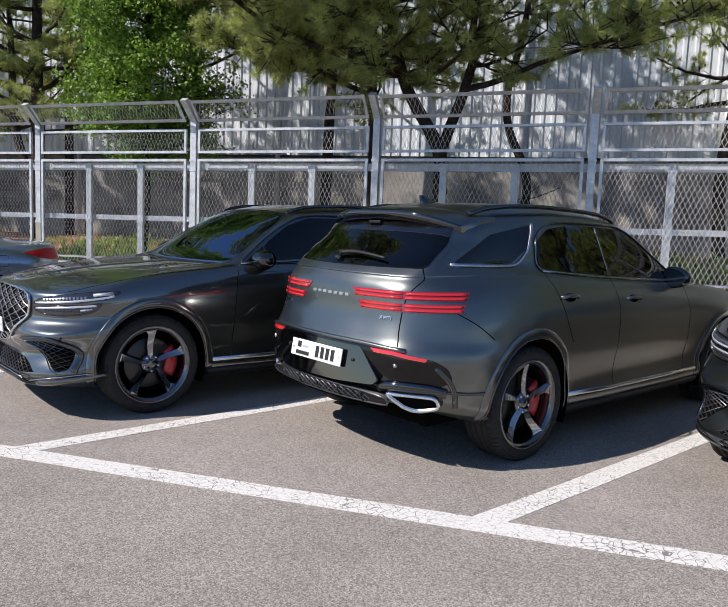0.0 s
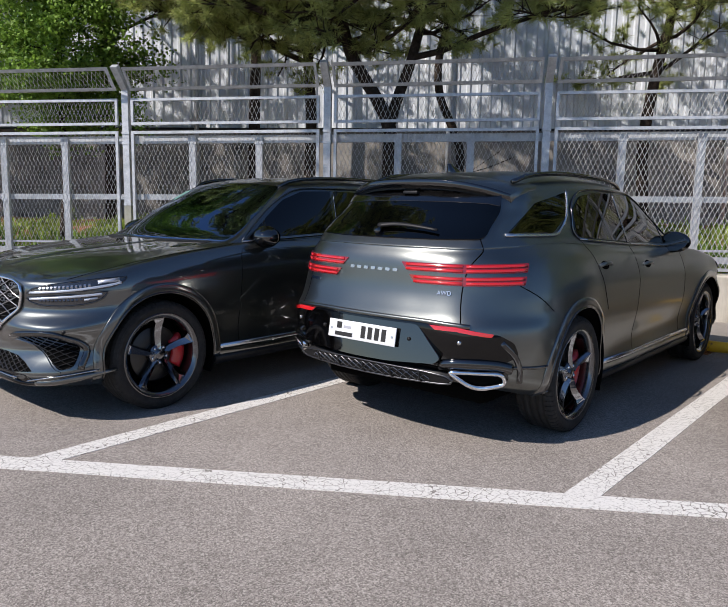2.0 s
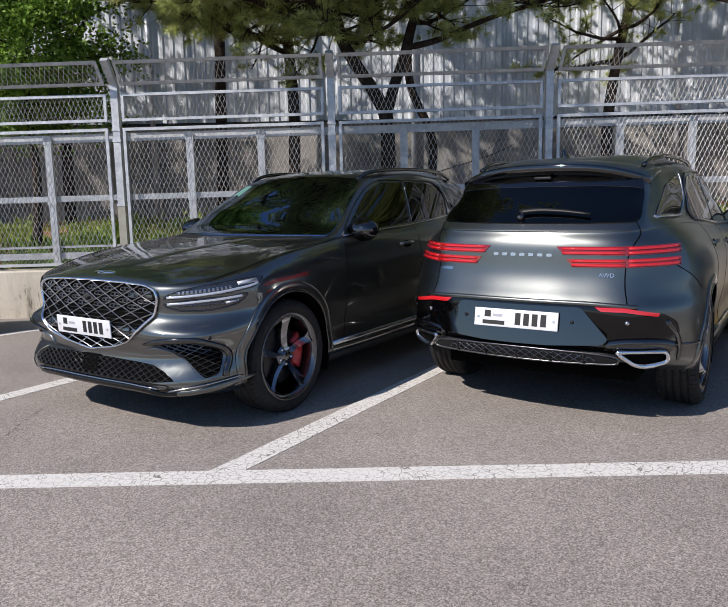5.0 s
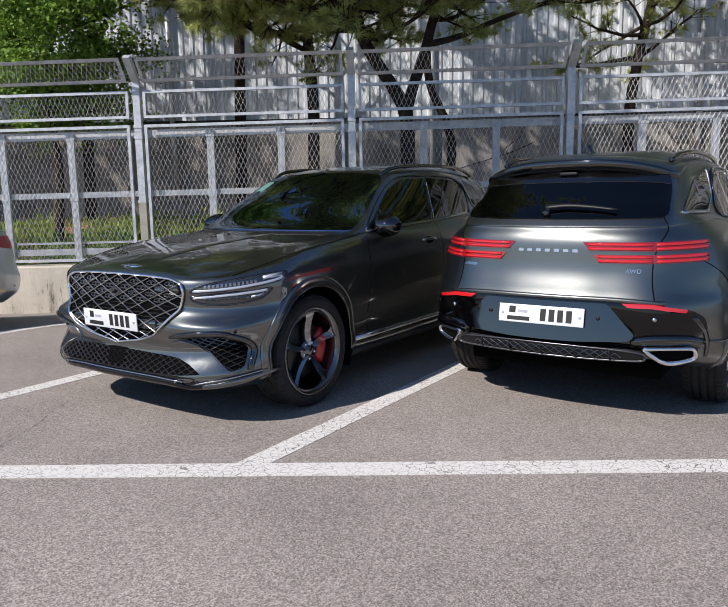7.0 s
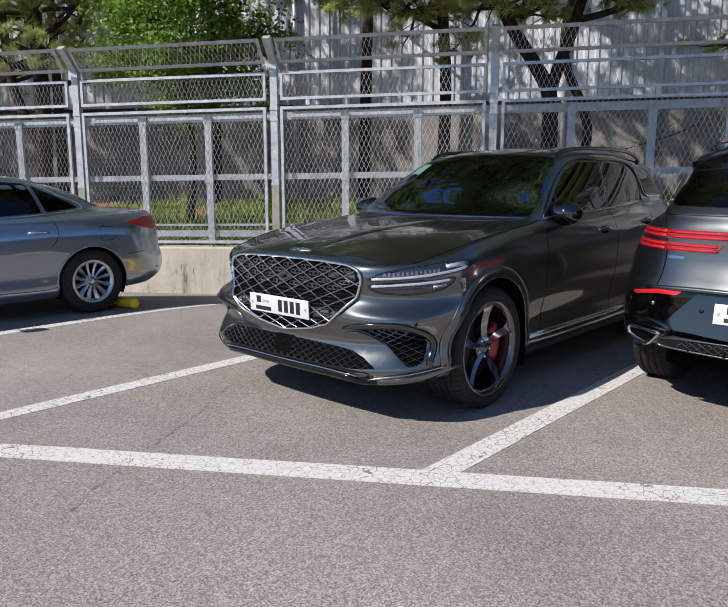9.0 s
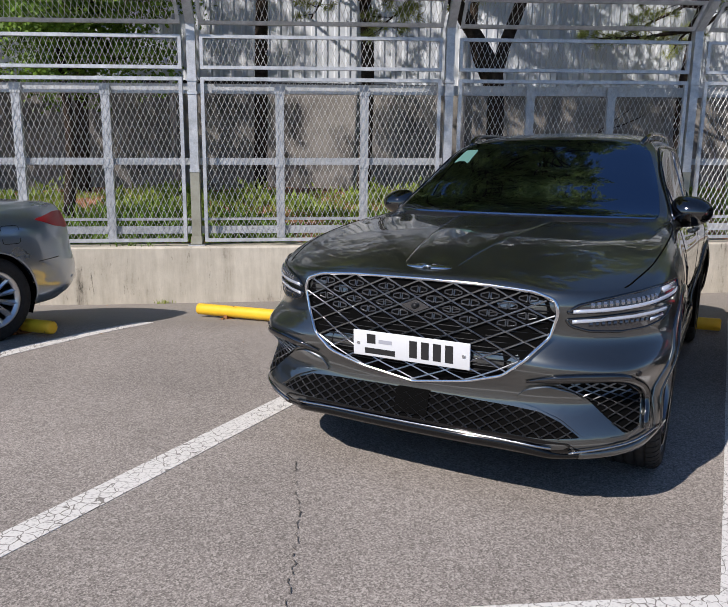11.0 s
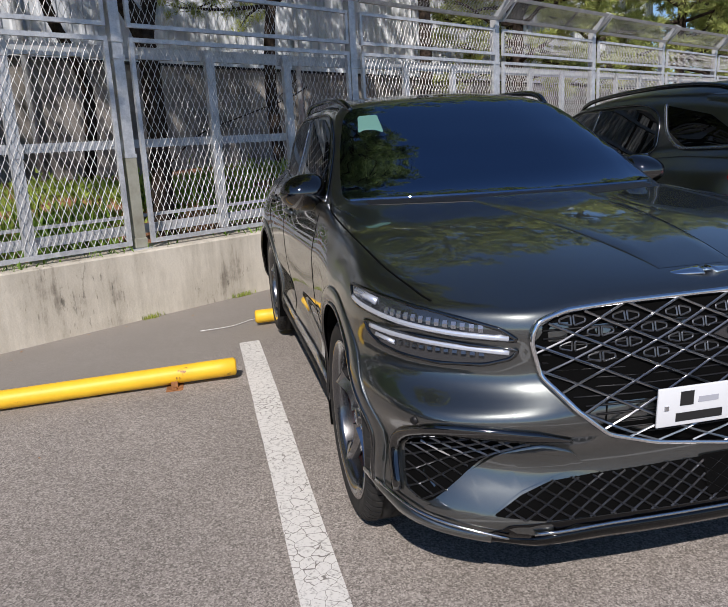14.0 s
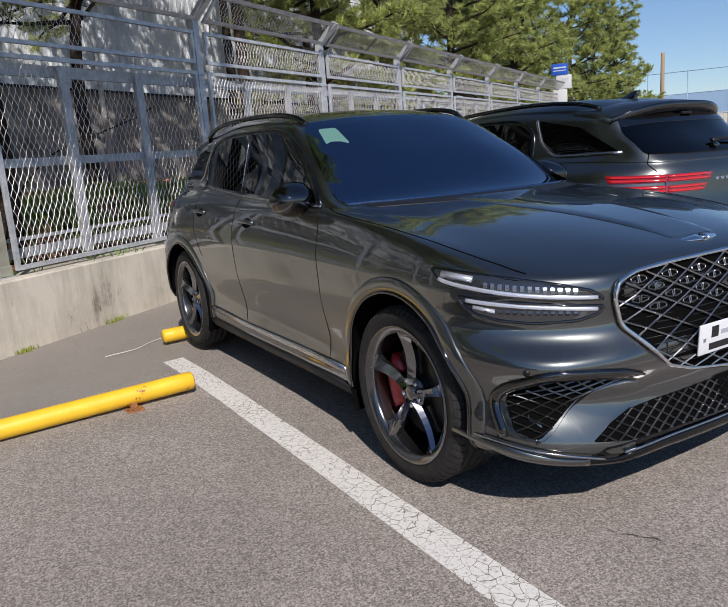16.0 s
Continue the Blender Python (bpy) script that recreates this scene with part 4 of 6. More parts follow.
part("shaft", tube(bmesh.new(), [(0, 0, 0), (0, 0, 4), (0, 0, 7.5)], [0.17, 0.155, 0.14], 12), grain(material("weathered_wood", (0.3, 0.2, 0.12), 0.9), 14, 1, [(0.3, (0.2, 0.14, 0.09)), (0.7, (0.4, 0.29, 0.19))]), pole)
far = thing("far_fence", pose(70, -25, 2.9), "tall pale blue wire fence far off", "fence")
blue_steel = material("pale_blue_steel", (0.25, 0.36, 0.5), 0.5)
for i in range(14):
    part("post", tube(bmesh.new(), [(0, i * 3.6, -3), (0, i * 3.6, 4.5)], 0.05, 6), blue_steel, far)
for z in (0.2, 2.3, 4.4):
    part("rail", tube(bmesh.new(), [(0, 0, z), (0, 47, z)], 0.035, 6), blue_steel, far)
low = tagged(part("far_wall", boxes((78, 79, -60, 40, -1, 3.4)), concrete, smooth=False), "pale far wall at the lot's end", "wall", kind="structure")
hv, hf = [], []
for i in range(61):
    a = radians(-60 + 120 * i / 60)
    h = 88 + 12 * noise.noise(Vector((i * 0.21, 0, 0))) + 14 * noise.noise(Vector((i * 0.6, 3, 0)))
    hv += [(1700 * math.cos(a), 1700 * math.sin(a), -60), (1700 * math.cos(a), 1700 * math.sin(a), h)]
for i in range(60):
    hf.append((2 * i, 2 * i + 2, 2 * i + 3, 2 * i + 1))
# distance haze is put into the hills' flat pale blue
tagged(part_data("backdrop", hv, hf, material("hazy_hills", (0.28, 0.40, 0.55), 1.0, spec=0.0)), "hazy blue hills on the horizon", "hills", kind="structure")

# ---- cars ----
from mathutils.bvhtree import BVHTree
from mathutils.interpolate import poly_3d_calc


class Skin:
    """A car body's surface: feature curves round the car, from sill to roof ridge, joined by a smooth loft."""

    def __init__(self, curves, per_station=14, per_row=6):
        c = np.array(curves, float)  # rows, half stations, xyz
        left = c
        right = c[:, -2:0:-1] * np.array([1, -1, 1])
        full = np.concatenate([left, right], axis=1)
        u = np.concatenate([[0], np.cumsum(np.linalg.norm(np.diff(left[2:9].mean(0), axis=0), axis=1))])
        uu = np.concatenate([u, u[-1] + (u[-1] - u[-2:0:-1])])
        period = 2 * u[-1]
        cols = np.concatenate([np.linspace(uu[i], (list(uu) + [period])[i + 1], max(4, int(((list(uu) + [period])[i + 1] - uu[i]) / 0.032)), endpoint=False) for i in range(len(uu))])
        ring = self.hermite(np.concatenate([uu[-2:] - period, uu, uu[:3] + period]), np.concatenate([full[:, -2:], full, full[:, :3]], axis=1).transpose(1, 0, 2), cols)
        ring = ring.transpose(1, 0, 2)  # rows, cols, xyz
        v = np.concatenate([[0], np.cumsum(np.linalg.norm(np.diff(ring, axis=0), axis=2).mean(1))])
        rows = np.concatenate([np.linspace(v[i], v[i + 1], per_row, endpoint=False) for i in range(len(v) - 1)] + [[v[-1]]])
        ext = np.concatenate([ring, ring[-2:-3:-1] * np.array([1, -1, 1])], axis=0)
        vv = np.concatenate([v, [2 * v[-1] - v[-2]]])
        self.grid = self.hermite(vv, ext, rows)
        self.grid[-1, :, 1] = 0

    @staticmethod
    def hermite(t, p, at):
        d = np.zeros_like(p)
        h = np.diff(t)
        s = np.diff(p, axis=0) / h.reshape(-1, *[1] * (p.ndim - 1))
        w = (h[1:] / (h[1:] + h[:-1])).reshape(-1, *[1] * (p.ndim - 1))
        d[1:-1] = s[:-1] * w + s[1:] * (1 - w)
        d[0], d[-1] = s[0], s[-1]
        i = np.clip(np.searchsorted(t, at, side="right") - 1, 0, len(t) - 2)
        x = ((at - t[i]) / h[i]).reshape(-1, *[1] * (p.ndim - 1))
        hh = h[i].reshape(-1, *[1] * (p.ndim - 1))
        return (2 * x ** 3 - 3 * x ** 2 + 1) * p[i] + (x ** 3 - 2 * x ** 2 + x) * hh * d[i] + (3 * x ** 2 - 2 * x ** 3) * p[i + 1] + (x ** 3 - x ** 2) * hh * d[i + 1]

    def body(self, axles, radius, hub_z):
        g = self.grid
        m, n = g.shape[:2]
        bm = bmesh.new()
        vs = [[bm.verts.new(g[i, j]) for j in range(n)] for i in range(m)]
        for i in range(m - 1):
            for j in range(n):
                bm.faces.new((vs[i][j], vs[i][(j + 1) % n], vs[i + 1][(j + 1) % n], vs[i + 1][j]))
        bmesh.ops.remove_doubles(bm, verts=bm.verts, dist=0.0006)
        bmesh.ops.recalc_face_normals(bm, faces=bm.faces)
        bm.normal_update()
        self.tree = BVHTree.FromBMesh(bm)
        bm.faces.ensure_lookup_table()
        self.faces = [([v.co.copy() for v in f.verts], [v.normal.copy() for v in f.verts]) for f in bm.faces]
        for ax in axles:
            gone = [f for f in bm.faces if (lambda c: abs(c.y) > 0.55 and math.hypot(c.x - ax, c.z - hub_z) < radius)(f.calc_center_median())]
            edge = {v for f in gone for v in f.verts}
            bmesh.ops.delete(bm, geom=gone, context="FACES")
            for v in edge:
                if v.is_valid and v.link_faces:
                    d = Vector((v.co.x - ax, 0, v.co.z - hub_z))
                    if 0 < d.length and v.co.z > 0.23:
                        d = d.normalized() * radius
                        v.co.x, v.co.z = ax + d.x, hub_z + d.z
        return bm

    def hit(self, origin, way):
        p, n, i, _ = self.tree.ray_cast(Vector(origin), Vector(way))
        if p is None:
            p, n, i, _ = self.tree.find_nearest(Vector(origin) + Vector(way) * 3)
        cos, nor = self.faces[i]
        w = poly_3d_calc(cos, p)
        nn = Vector((0, 0, 0))
        for a, b in zip(w, nor):
            nn += b * a
        return p, nn.normalized() if nn.length > 0.1 else n

    def path(self, pts, way, axis, off=0.0):
        """Points given as (along axis, z) laid on the skin along way."""
        way, axis = Vector(way).normalized(), Vector(axis).normalized()
        out, nor = [], []
        for a, z in pts:
            p, n = self.hit(axis * a + Vector((0, 0, z)) - way * 4, way)
            out.append(p + n * off)
            nor.append(n)
        return out, nor

    def panel(self, name, outline, way, axis, mat, parent, off=0.004, thick=0.012, step=0.05, label="", sheet=None):
        """A sheet of that outline, laid on the skin, with turned edges."""
        way, axis = Vector(way).normalized(), Vector(axis).normalized()
        bm = bmesh.new()
        f = bm.faces.new([bm.verts.new((a, z, 0)) for a, z in outline])
        bmesh.ops.triangulate(bm, faces=[f])
        lo = np.min(np.array(outline), axis=0)
        hi = np.max(np.array(outline), axis=0)
        for k in (0, 1):
            for c in np.arange(lo[k] + step / 2, hi[k], step):
                co, no = [0, 0, 0], [0, 0, 0]
                co[k], no[k] = c, 1
                bmesh.ops.bisect_plane(bm, geom=bm.verts[:] + bm.edges[:] + bm.faces[:], dist=1e-5, plane_co=co, plane_no=no)
        bmesh.ops.remove_doubles(bm, verts=bm.verts, dist=1e-4)
        normal = {}
        for v in bm.verts:
            p, n = sheet(v.co.x, v.co.y) if sheet else self.hit(axis * v.co.x + Vector((0, 0, v.co.y)) - way * 4, way)
            v.co = p + n * off
            normal[v] = n
        bm.normal_update()
        if sum(normal[v].dot(f.normal) for f in bm.faces for v in f.verts) < 0:
            bmesh.ops.reverse_faces(bm, faces=bm.faces)
        rim = [e for e in bm.edges if e.is_boundary]
        top = set(bm.faces)
        new_geom = bmesh.ops.extrude_edge_only(bm, edges=rim)["geom"]
        moved = [g for g in new_geom if isinstance(g, bmesh.types.BMVert)]
        for v in moved:
            near = min((e.other_vert(v) for e in v.link_edges if e.other_vert(v) in normal), key=lambda w: (w.co - v.co).length)
            v.co = v.co - normal[near] * (thick + off)
        bm.faces.index_update()
        loops = []
        for f in bm.faces:
            for l in f.loops:
                loops.append(tuple(normal[l.vert]) if f in top else (0, 0, 0))
        ob = part(name, bm, mat, parent, label)
        ob.data.normals_split_custom_set(loops)
        return ob

    def fair(self, outlines, way, axis, degree=3):
        """A smooth polynomial sheet through the skin within the outlines, for panes."""
        way, axis = Vector(way).normalized(), Vector(axis).normalized()
        pts = np.array([q for o in outlines for q in o], float)
        mid = pts.mean(0)
        pts = np.concatenate([pts, mid + (pts - mid) * 0.6, mid + (pts - mid) * 0.25])
        depth = np.array([self.hit(axis * a + Vector((0, 0, z)) - way * 4, way)[0].dot(way) for a, z in pts])
        powers = [(i, j) for i in range(degree + 1) for j in range(degree + 1 - i) if j < 3]
        basis = np.array([[(a - mid[0]) ** i * (z - mid[1]) ** j for i, j in powers] for a, z in pts])
        k = np.linalg.lstsq(basis, depth, rcond=None)[0]
        lift = min(0.010, float(np.max(basis @ k - depth)))

        def at(a, z):
            u, v = a - mid[0], z - mid[1]
            d = sum(c * u ** i * v ** j for c, (i, j) in zip(k, powers)) - lift
            da = sum(c * i * u ** max(0, i - 1) * v ** j for c, (i, j) in zip(k, powers))
            dz = sum(c * j * u ** i * v ** max(0, j - 1) for c, (i, j) in zip(k, powers))
            return axis * a + Vector((0, 0, z)) + way * d, (axis * da + Vector((0, 0, dz)) - way).normalized()
        return at

    def bar(self, name, pts, way, axis, w, h, mat, parent, off=0.0, closed=False, sides=8, label="", taper=None):
        p, n = self.path(pts, way, axis, off)
        return part(name, sweep(bmesh.new(), p, n, w, h, sides, closed, taper), mat, parent, label)


FRONT, BACK, LEFT, RIGHT = ((-1, 0, 0), (0, 1, 0)), ((1, 0, 0), (0, 1, 0)), ((0, -1, 0), (1, 0, 0)), ((0, 1, 0), (1, 0, 0))


def wheel(parent, x, y, z, side, tyre_r=0.3687, rim_r=0.286, width=0.255, spokes=5, metal=None, disc=True, face=0.0):
    """A wheel: tyre, rim, spokes, hub, disc and caliper; its face looks to the side (1: left)."""
    metal = metal or gunmetal
    e = new("wheel")
    e.parent = parent
    e.matrix_basis = pose(x, y, z) @ Matrix.Diagonal((1, side, 1, 1))
    hw = width / 2
    bm = bmesh.new()
    R, r = tyre_r, rim_r
    prof = [(r - 0.004, -hw * 0.86), (r + 0.02, -hw * 0.97), (r + 0.045, -hw), (R - 0.03, -hw * 0.97), (R - 0.012, -hw * 0.88), (R - 0.003, -hw * 0.74)]
    for g in (-0.52, -0.18, 0.18, 0.52):
        prof += [(R, hw * (g - 0.05)), (R - 0.008, hw * (g - 0.04)), (R - 0.008, hw * (g + 0.04)), (R, hw * (g + 0.05))]
    prof += [(R - 0.003, hw * 0.74), (R - 0.012, hw * 0.88), (R - 0.03, hw * 0.97), (r + 0.048, hw), (r + 0.034, hw * 1.005), (r + 0.02, hw * 0.97), (r - 0.004, hw * 0.9)]
    lathe(bm, prof, n=64)
    part("tyre", bm, rubber, e)
    # shoulder blocks of the tread, with slots between them
    shoulder = [(R - 0.002, 0.58), (R + 0.003, 0.60), (R + 0.001, 0.74), (R - 0.008, 0.885), (R - 0.027, 0.985), (R - 0.033, 0.965)]
    lugs = 66
    for sgn in (1, -1):
        bm = bmesh.new()
        for k in range(lugs):
            sides = []
            for q in (0.0, 0.76):
                a = 2 * math.pi * (k + q) / lugs
                sides.append([bm.verts.new((rr * math.cos(a + 0.05 * (f - 0.6)), sgn * f * hw, rr * math.sin(a + 0.05 * (f - 0.6)))) for rr, f in shoulder])
            for j in range(5):
                bm.faces.new((sides[0][j], sides[1][j], sides[1][j + 1], sides[0][j + 1]))
            bm.faces.new(sides[0])
            bm.faces.new(sides[1][::-1])
        bmesh.ops.recalc_face_normals(bm, faces=bm.faces)
        part("tread_shoulder", bm, rubber, e, smooth=False)
    bm = bmesh.new()
    lathe(bm, [(r - 0.006, -hw * 0.8), (r - 0.03, -hw * 0.6), (r - 0.036, hw * 0.2), (r - 0.03, hw * 0.72), (r - 0.016, hw * 0.82), (r + 0.004, hw * 0.90), (r + 0.006, hw * 0.95), (r, hw * 0.97), (r - 0.006, hw * 0.95), (r - 0.030, hw * 0.86), (r - 0.034, hw * 0.74), (r - 0.034, hw * 0.3)], n=64)
    part("rim", bm, metal, e)
    for k in range(spokes):
        a = 2 * math.pi * k / spokes + 0.28
        bm = bmesh.new()
        vs = []
        n = 10
        for i in range(n):
            t = i / (n - 1)
            rad = 0.040 + (r - 0.014 - 0.040) * t
            yo = hw * (0.66 - 0.14 * math.sin(math.pi * min(1, t * 1.05)) + 0.20 * t)
            if spokes < 8:
                # a broad face on one side of the ridge, a narrow one on the other, flared into the rim
                wide = 0.019 + 0.022 * t + 0.050 * max(0, t - 0.82) / 0.18 * t
                slim = 0.017 + 0.004 * t
                row = ((-wide, yo - 0.034), (-wide, yo - 0.012), (slim * 0.35, yo + 0.012 * (1 - 0.5 * t)), (slim, yo - 0.012), (slim, yo - 0.036))
            else:
                w = 0.016 + 0.012 * t
                row = ((-w, yo - 0.028), (-w * 0.85, yo - 0.002), (-w * 0.12, yo + 0.014 * (1 - t * 0.4)), (w * 0.85, yo - 0.014), (w, yo - 0.030))
            ring = []
            for w, yv in row:
                ang = a + w / max(rad, 0.06) + 0.10 * t * (spokes < 8)
                ring.append(bm.verts.new((rad * math.cos(ang), yv, rad * math.sin(ang))))
            vs.append(ring)
        for p, q in zip(vs, vs[1:]):
            for j in range(4):
                f = bm.faces.new((p[j], q[j], q[j + 1], p[j + 1]))
                if j in (1, 2) and spokes < 8:
                    f.material_index = 1
        bmesh.ops.recalc_face_normals(bm, faces=bm.faces)
        part("spoke", bm, [metal, spoke_face], e, smooth=False)
    bm = bmesh.new()
    lathe(bm, [(0.0, hw * 0.70), (0.026, hw * 0.70), (0.032, hw * 0.67), (0.034, hw * 0.6), (0.066, hw * 0.58), (0.074, hw * 0.5), (0.074, hw * 0.1)], n=32)
    part("hub_cap", bm, metal, e)
    for k in range(5):
        a = 2 * math.pi * (k + 0.5) / 5 + 0.28
        bm = bmesh.new()
        tube(bm, [(0.056 * math.cos(a), hw * 0.5, 0.056 * math.sin(a)), (0.056 * math.cos(a), hw * 0.66, 0.056 * math.sin(a))], 0.010, 6)
        part("wheel_nut", bm, chrome, e)
    if disc:
        bm = bmesh.new()
        lathe(bm, [(0.07, hw * 0.2), (0.185, hw * 0.2), (0.19, hw * 0.17), (0.19, -0.01), (0.185, -0.015), (0.07, -0.015)], n=48)
        part("brake_disc", bm, disc_steel, e)
        bm = bmesh.new()
        vs = []
        for i in range(9):
            a = radians(-34 + 68 * i / 8) + (math.pi if x > 0 else 0)
            f = 1 - 0.15 * abs(i - 4) / 4
            vs.append([bm.verts.new((rr * math.cos(a), yy, rr * math.sin(a))) for rr, yy in ((0.125, -0.03), (0.125, hw * 0.40 * f), (0.155, hw * 0.48 * f), (0.19, hw * 0.46 * f), (0.222, hw * 0.36 * f), (0.222, -0.03))])
        for p, q in zip(vs, vs[1:]):
            for j in range(6):
                bm.faces.new((p[j], q[j], q[(j + 1) % 6], p[(j + 1) % 6]))
        bm.faces.new(vs[0])
        bm.faces.new(vs[-1][::-1])
        bmesh.ops.recalc_face_normals(bm, faces=bm.faces)
        part("caliper", bm, caliper_red, e, "red brake caliper")
    bm = bmesh.new()
    lathe(bm, [(0.0, -hw * 0.5), (r - 0.02, -hw * 0.5), (r - 0.02, -hw * 0.56), (0, -hw * 0.56)], n=32)
    part("back_plate", bm, gap_black, e)
    return e


def number_plate(parent, x, z, way, tilt=0.0):
    """A white plate with bars where its writing stands; way 1 looks ahead, -1 back."""
    p = new("number_plate")
    p.parent = parent
    p.matrix_basis = pose(x, 0, z, 0, tilt, 0) @ pose(0, 0, 0, 0, 0, 0 if way > 0 else 180)
    bm = boxes((-0.004, 0.004, -0.26, 0.26, -0.055, 0.055), bevel=0.0035)
    part("plate", bm, plate_white, p, "white number plate")
    def bar(name, y0, y1, z0, z1, mat, lift=0.0052):
        part(name, boxes((0.0035, lift, min(y0, y1), max(y0, y1), z0, z1)), mat, p, smooth=False)
    for yy in (-0.235, 0.235):
        bar("screw", yy - 0.006, yy + 0.006, -0.006, 0.006, bright_alloy, 0.007)
    for i in range(4):
        y0 = 0.0 + 0.052 * i
        bar("number_bar", y0, y0 + 0.034, -0.036, 0.036, ink)
    bar("letter_bar", -0.195, -0.155, 0.002, 0.042, ink)
    bar("small_bar", -0.205, -0.065, -0.042, -0.018, ink)
    bar("pale_bar", -0.140, -0.080, 0.006, 0.022, pale_ink)
    return p


SUV = [
    # half loops from the middle of the nose round the left side to the middle of the tail
    [(2.17, 0, .225), (2.155, .35, .225), (2.10, .60, .23), (1.96, .78, .235), (1.76, .87, .235), (1.44, .89, .235), (.75, .85, .215), (-.3, .85, .215), (-1.1, .86, .22), (-1.5, .88, .25), (-1.95, .82, .325), (-2.15, .58, .375), (-2.22, .30, .385), (-2.24, 0, .385)],
    [(2.265, 0, .275), (2.255, .35, .275), (2.222, .62, .285), (2.075, .84, .305), (1.82, .925, .31), (1.44, .93, .30), (.75, .90, .285), (-.3, .895, .285), (-1.1, .90, .29), (-1.5, .925, .31), (-2.0, .87, .375), (-2.24, .62, .41), (-2.32, .3, .42), (-2.34, 0, .42)],
    [(2.238, 0, .48), (2.225, .35, .48), (2.170, .615, .48), (2.035, .815, .49), (1.825, .93, .49), (1.44, .95, .50), (.75, .885, .46), (-.3, .88, .46), (-1.1, .905, .47), (-1.5, .95, .50), (-2.02, .90, .52), (-2.29, .66, .53), (-2.37, .32, .53), (-2.39, 0, .53)],
    [(2.278, 0, .63), (2.266, .35, .63), (2.228, .62, .625), (2.09, .845, .628), (1.852, .945, .65), (1.44, .953, .69), (.75, .922, .68), (-.3, .918, .69), (-1.1, .933, .70), (-1.5, .955, .72), (-2.035, .895, .725), (-2.305, .66, .725), (-2.39, .32, .73), (-2.41, 0, .73)],
    [(2.24, 0, .745), (2.225, .35, .745), (2.160, .612, .712), (1.998, .817, .708), (1.812, .928, .73), (1.44, .950, .79), (.75, .925, .80), (-.3, .924, .81), (-1.1, .938, .82), (-1.5, .952, .82), (-2.03, .868, .80), (-2.282, .635, .805), (-2.368, .31, .805), (-2.388, 0, .805)],
    [(2.215, 0, .865), (2.20, .35, .865), (2.165, .60, .86), (2.0, .825, .855), (1.80, .925, .865), (1.44, .945, .885), (.75, .92, .90), (-.3, .922, .92), (-1.1, .935, .93), (-1.5, .945, .93), (-2.02, .850, .91), (-2.258, .615, .915), (-2.337, .3, .915), (-2.355, 0, .915)],
    [(2.15, 0, .94), (2.135, .35, .934), (2.075, .60, .920), (1.93, .79, .931), (1.74, .88, .962), (1.42, .895, 1.008), (.75, .87, 1.055), (-.3, .88, 1.06), (-1.1, .885, 1.075), (-1.5, .885, 1.08), (-2.0, .80, 1.07), (-2.24, .60, 1.07), (-2.322, .3, 1.07), (-2.338, 0, 1.07)],
    [(1.70, 0, 1.035), (1.68, .35, 1.032), (1.62, .58, 1.026), (1.52, .71, 1.026), (1.38, .77, 1.040), (1.14, .80, 1.066), (.70, .825, 1.098), (-.3, .835, 1.12), (-1.1, .825, 1.16), (-1.5, .79, 1.18), (-1.96, .72, 1.165), (-2.19, .59, 1.155), (-2.283, .3, 1.155), (-2.303, 0, 1.155)],
    [(1.07, 0, 1.100), (1.045, .35, 1.099), (.965, .585, 1.096), (.885, .712, 1.099), (.805, .778, 1.100), (.735, .811, 1.100), (.645, .824, 1.105), (-.3, .828, 1.137), (-1.1, .808, 1.18), (-1.5, .768, 1.202), (-1.96, .703, 1.195), (-2.168, .593, 1.188), (-2.262, .3, 1.188), (-2.282, 0, 1.188)],
    [(.99, 0, 1.108), (.965, .35, 1.108), (.89, .59, 1.107), (.825, .72, 1.105), (.765, .785, 1.108), (.71, .812, 1.108), (.60, .822, 1.113), (-.3, .82, 1.15), (-1.1, .79, 1.195), (-1.5, .745, 1.22), (-1.96, .685, 1.22), (-2.14, .595, 1.215), (-2.235, .3, 1.215), (-2.255, 0, 1.215)],
    [(.54, 0, 1.345), (.52, .34, 1.345), (.45, .56, 1.34), (.40, .665, 1.335), (.365, .705, 1.33), (.33, .725, 1.32), (.25, .735, 1.32), (-.35, .745, 1.35), (-1.1, .73, 1.372), (-1.47, .69, 1.376), (-1.80, .645, 1.366), (-1.96, .56, 1.366), (-2.04, .29, 1.370), (-2.055, 0, 1.370)],
    [(.08, 0, 1.567), (.07, .31, 1.562), (.04, .50, 1.552), (.01, .58, 1.543), (-.01, .612, 1.538), (-.04, .625, 1.534), (-.13, .635, 1.54), (-.5, .655, 1.558), (-1.05, .647, 1.553), (-1.40, .613, 1.532), (-1.66, .594, 1.502), (-1.80, .527, 1.508), (-1.87, .27, 1.53), (-1.89, 0, 1.535)],
    [(-.12, 0, 1.611), (-.12, .27, 1.606), (-.15, .42, 1.60), (-.18, .475, 1.596), (-.2, .495, 1.594), (-.23, .505, 1.596), (-.3, .515, 1.603), (-.6, .525, 1.616), (-1.0, .525, 1.620), (-1.3, .505, 1.613), (-1.50, .46, 1.60), (-1.62, .375, 1.596), (-1.68, .21, 1.598), (-1.70, 0, 1.60)],
    [(-.35, 0, 1.632), (-.36, 0, 1.632), (-.38, 0, 1.633), (-.40, 0, 1.634), (-.42, 0, 1.635), (-.44, 0, 1.635), (-.5, 0, 1.637), (-.75, 0, 1.643), (-1.0, 0, 1.643), (-1.2, 0, 1.639), (-1.3, 0, 1.635), (-1.37, 0, 1.632), (-1.40, 0, 1.631), (-1.42, 0, 1.630)],
]


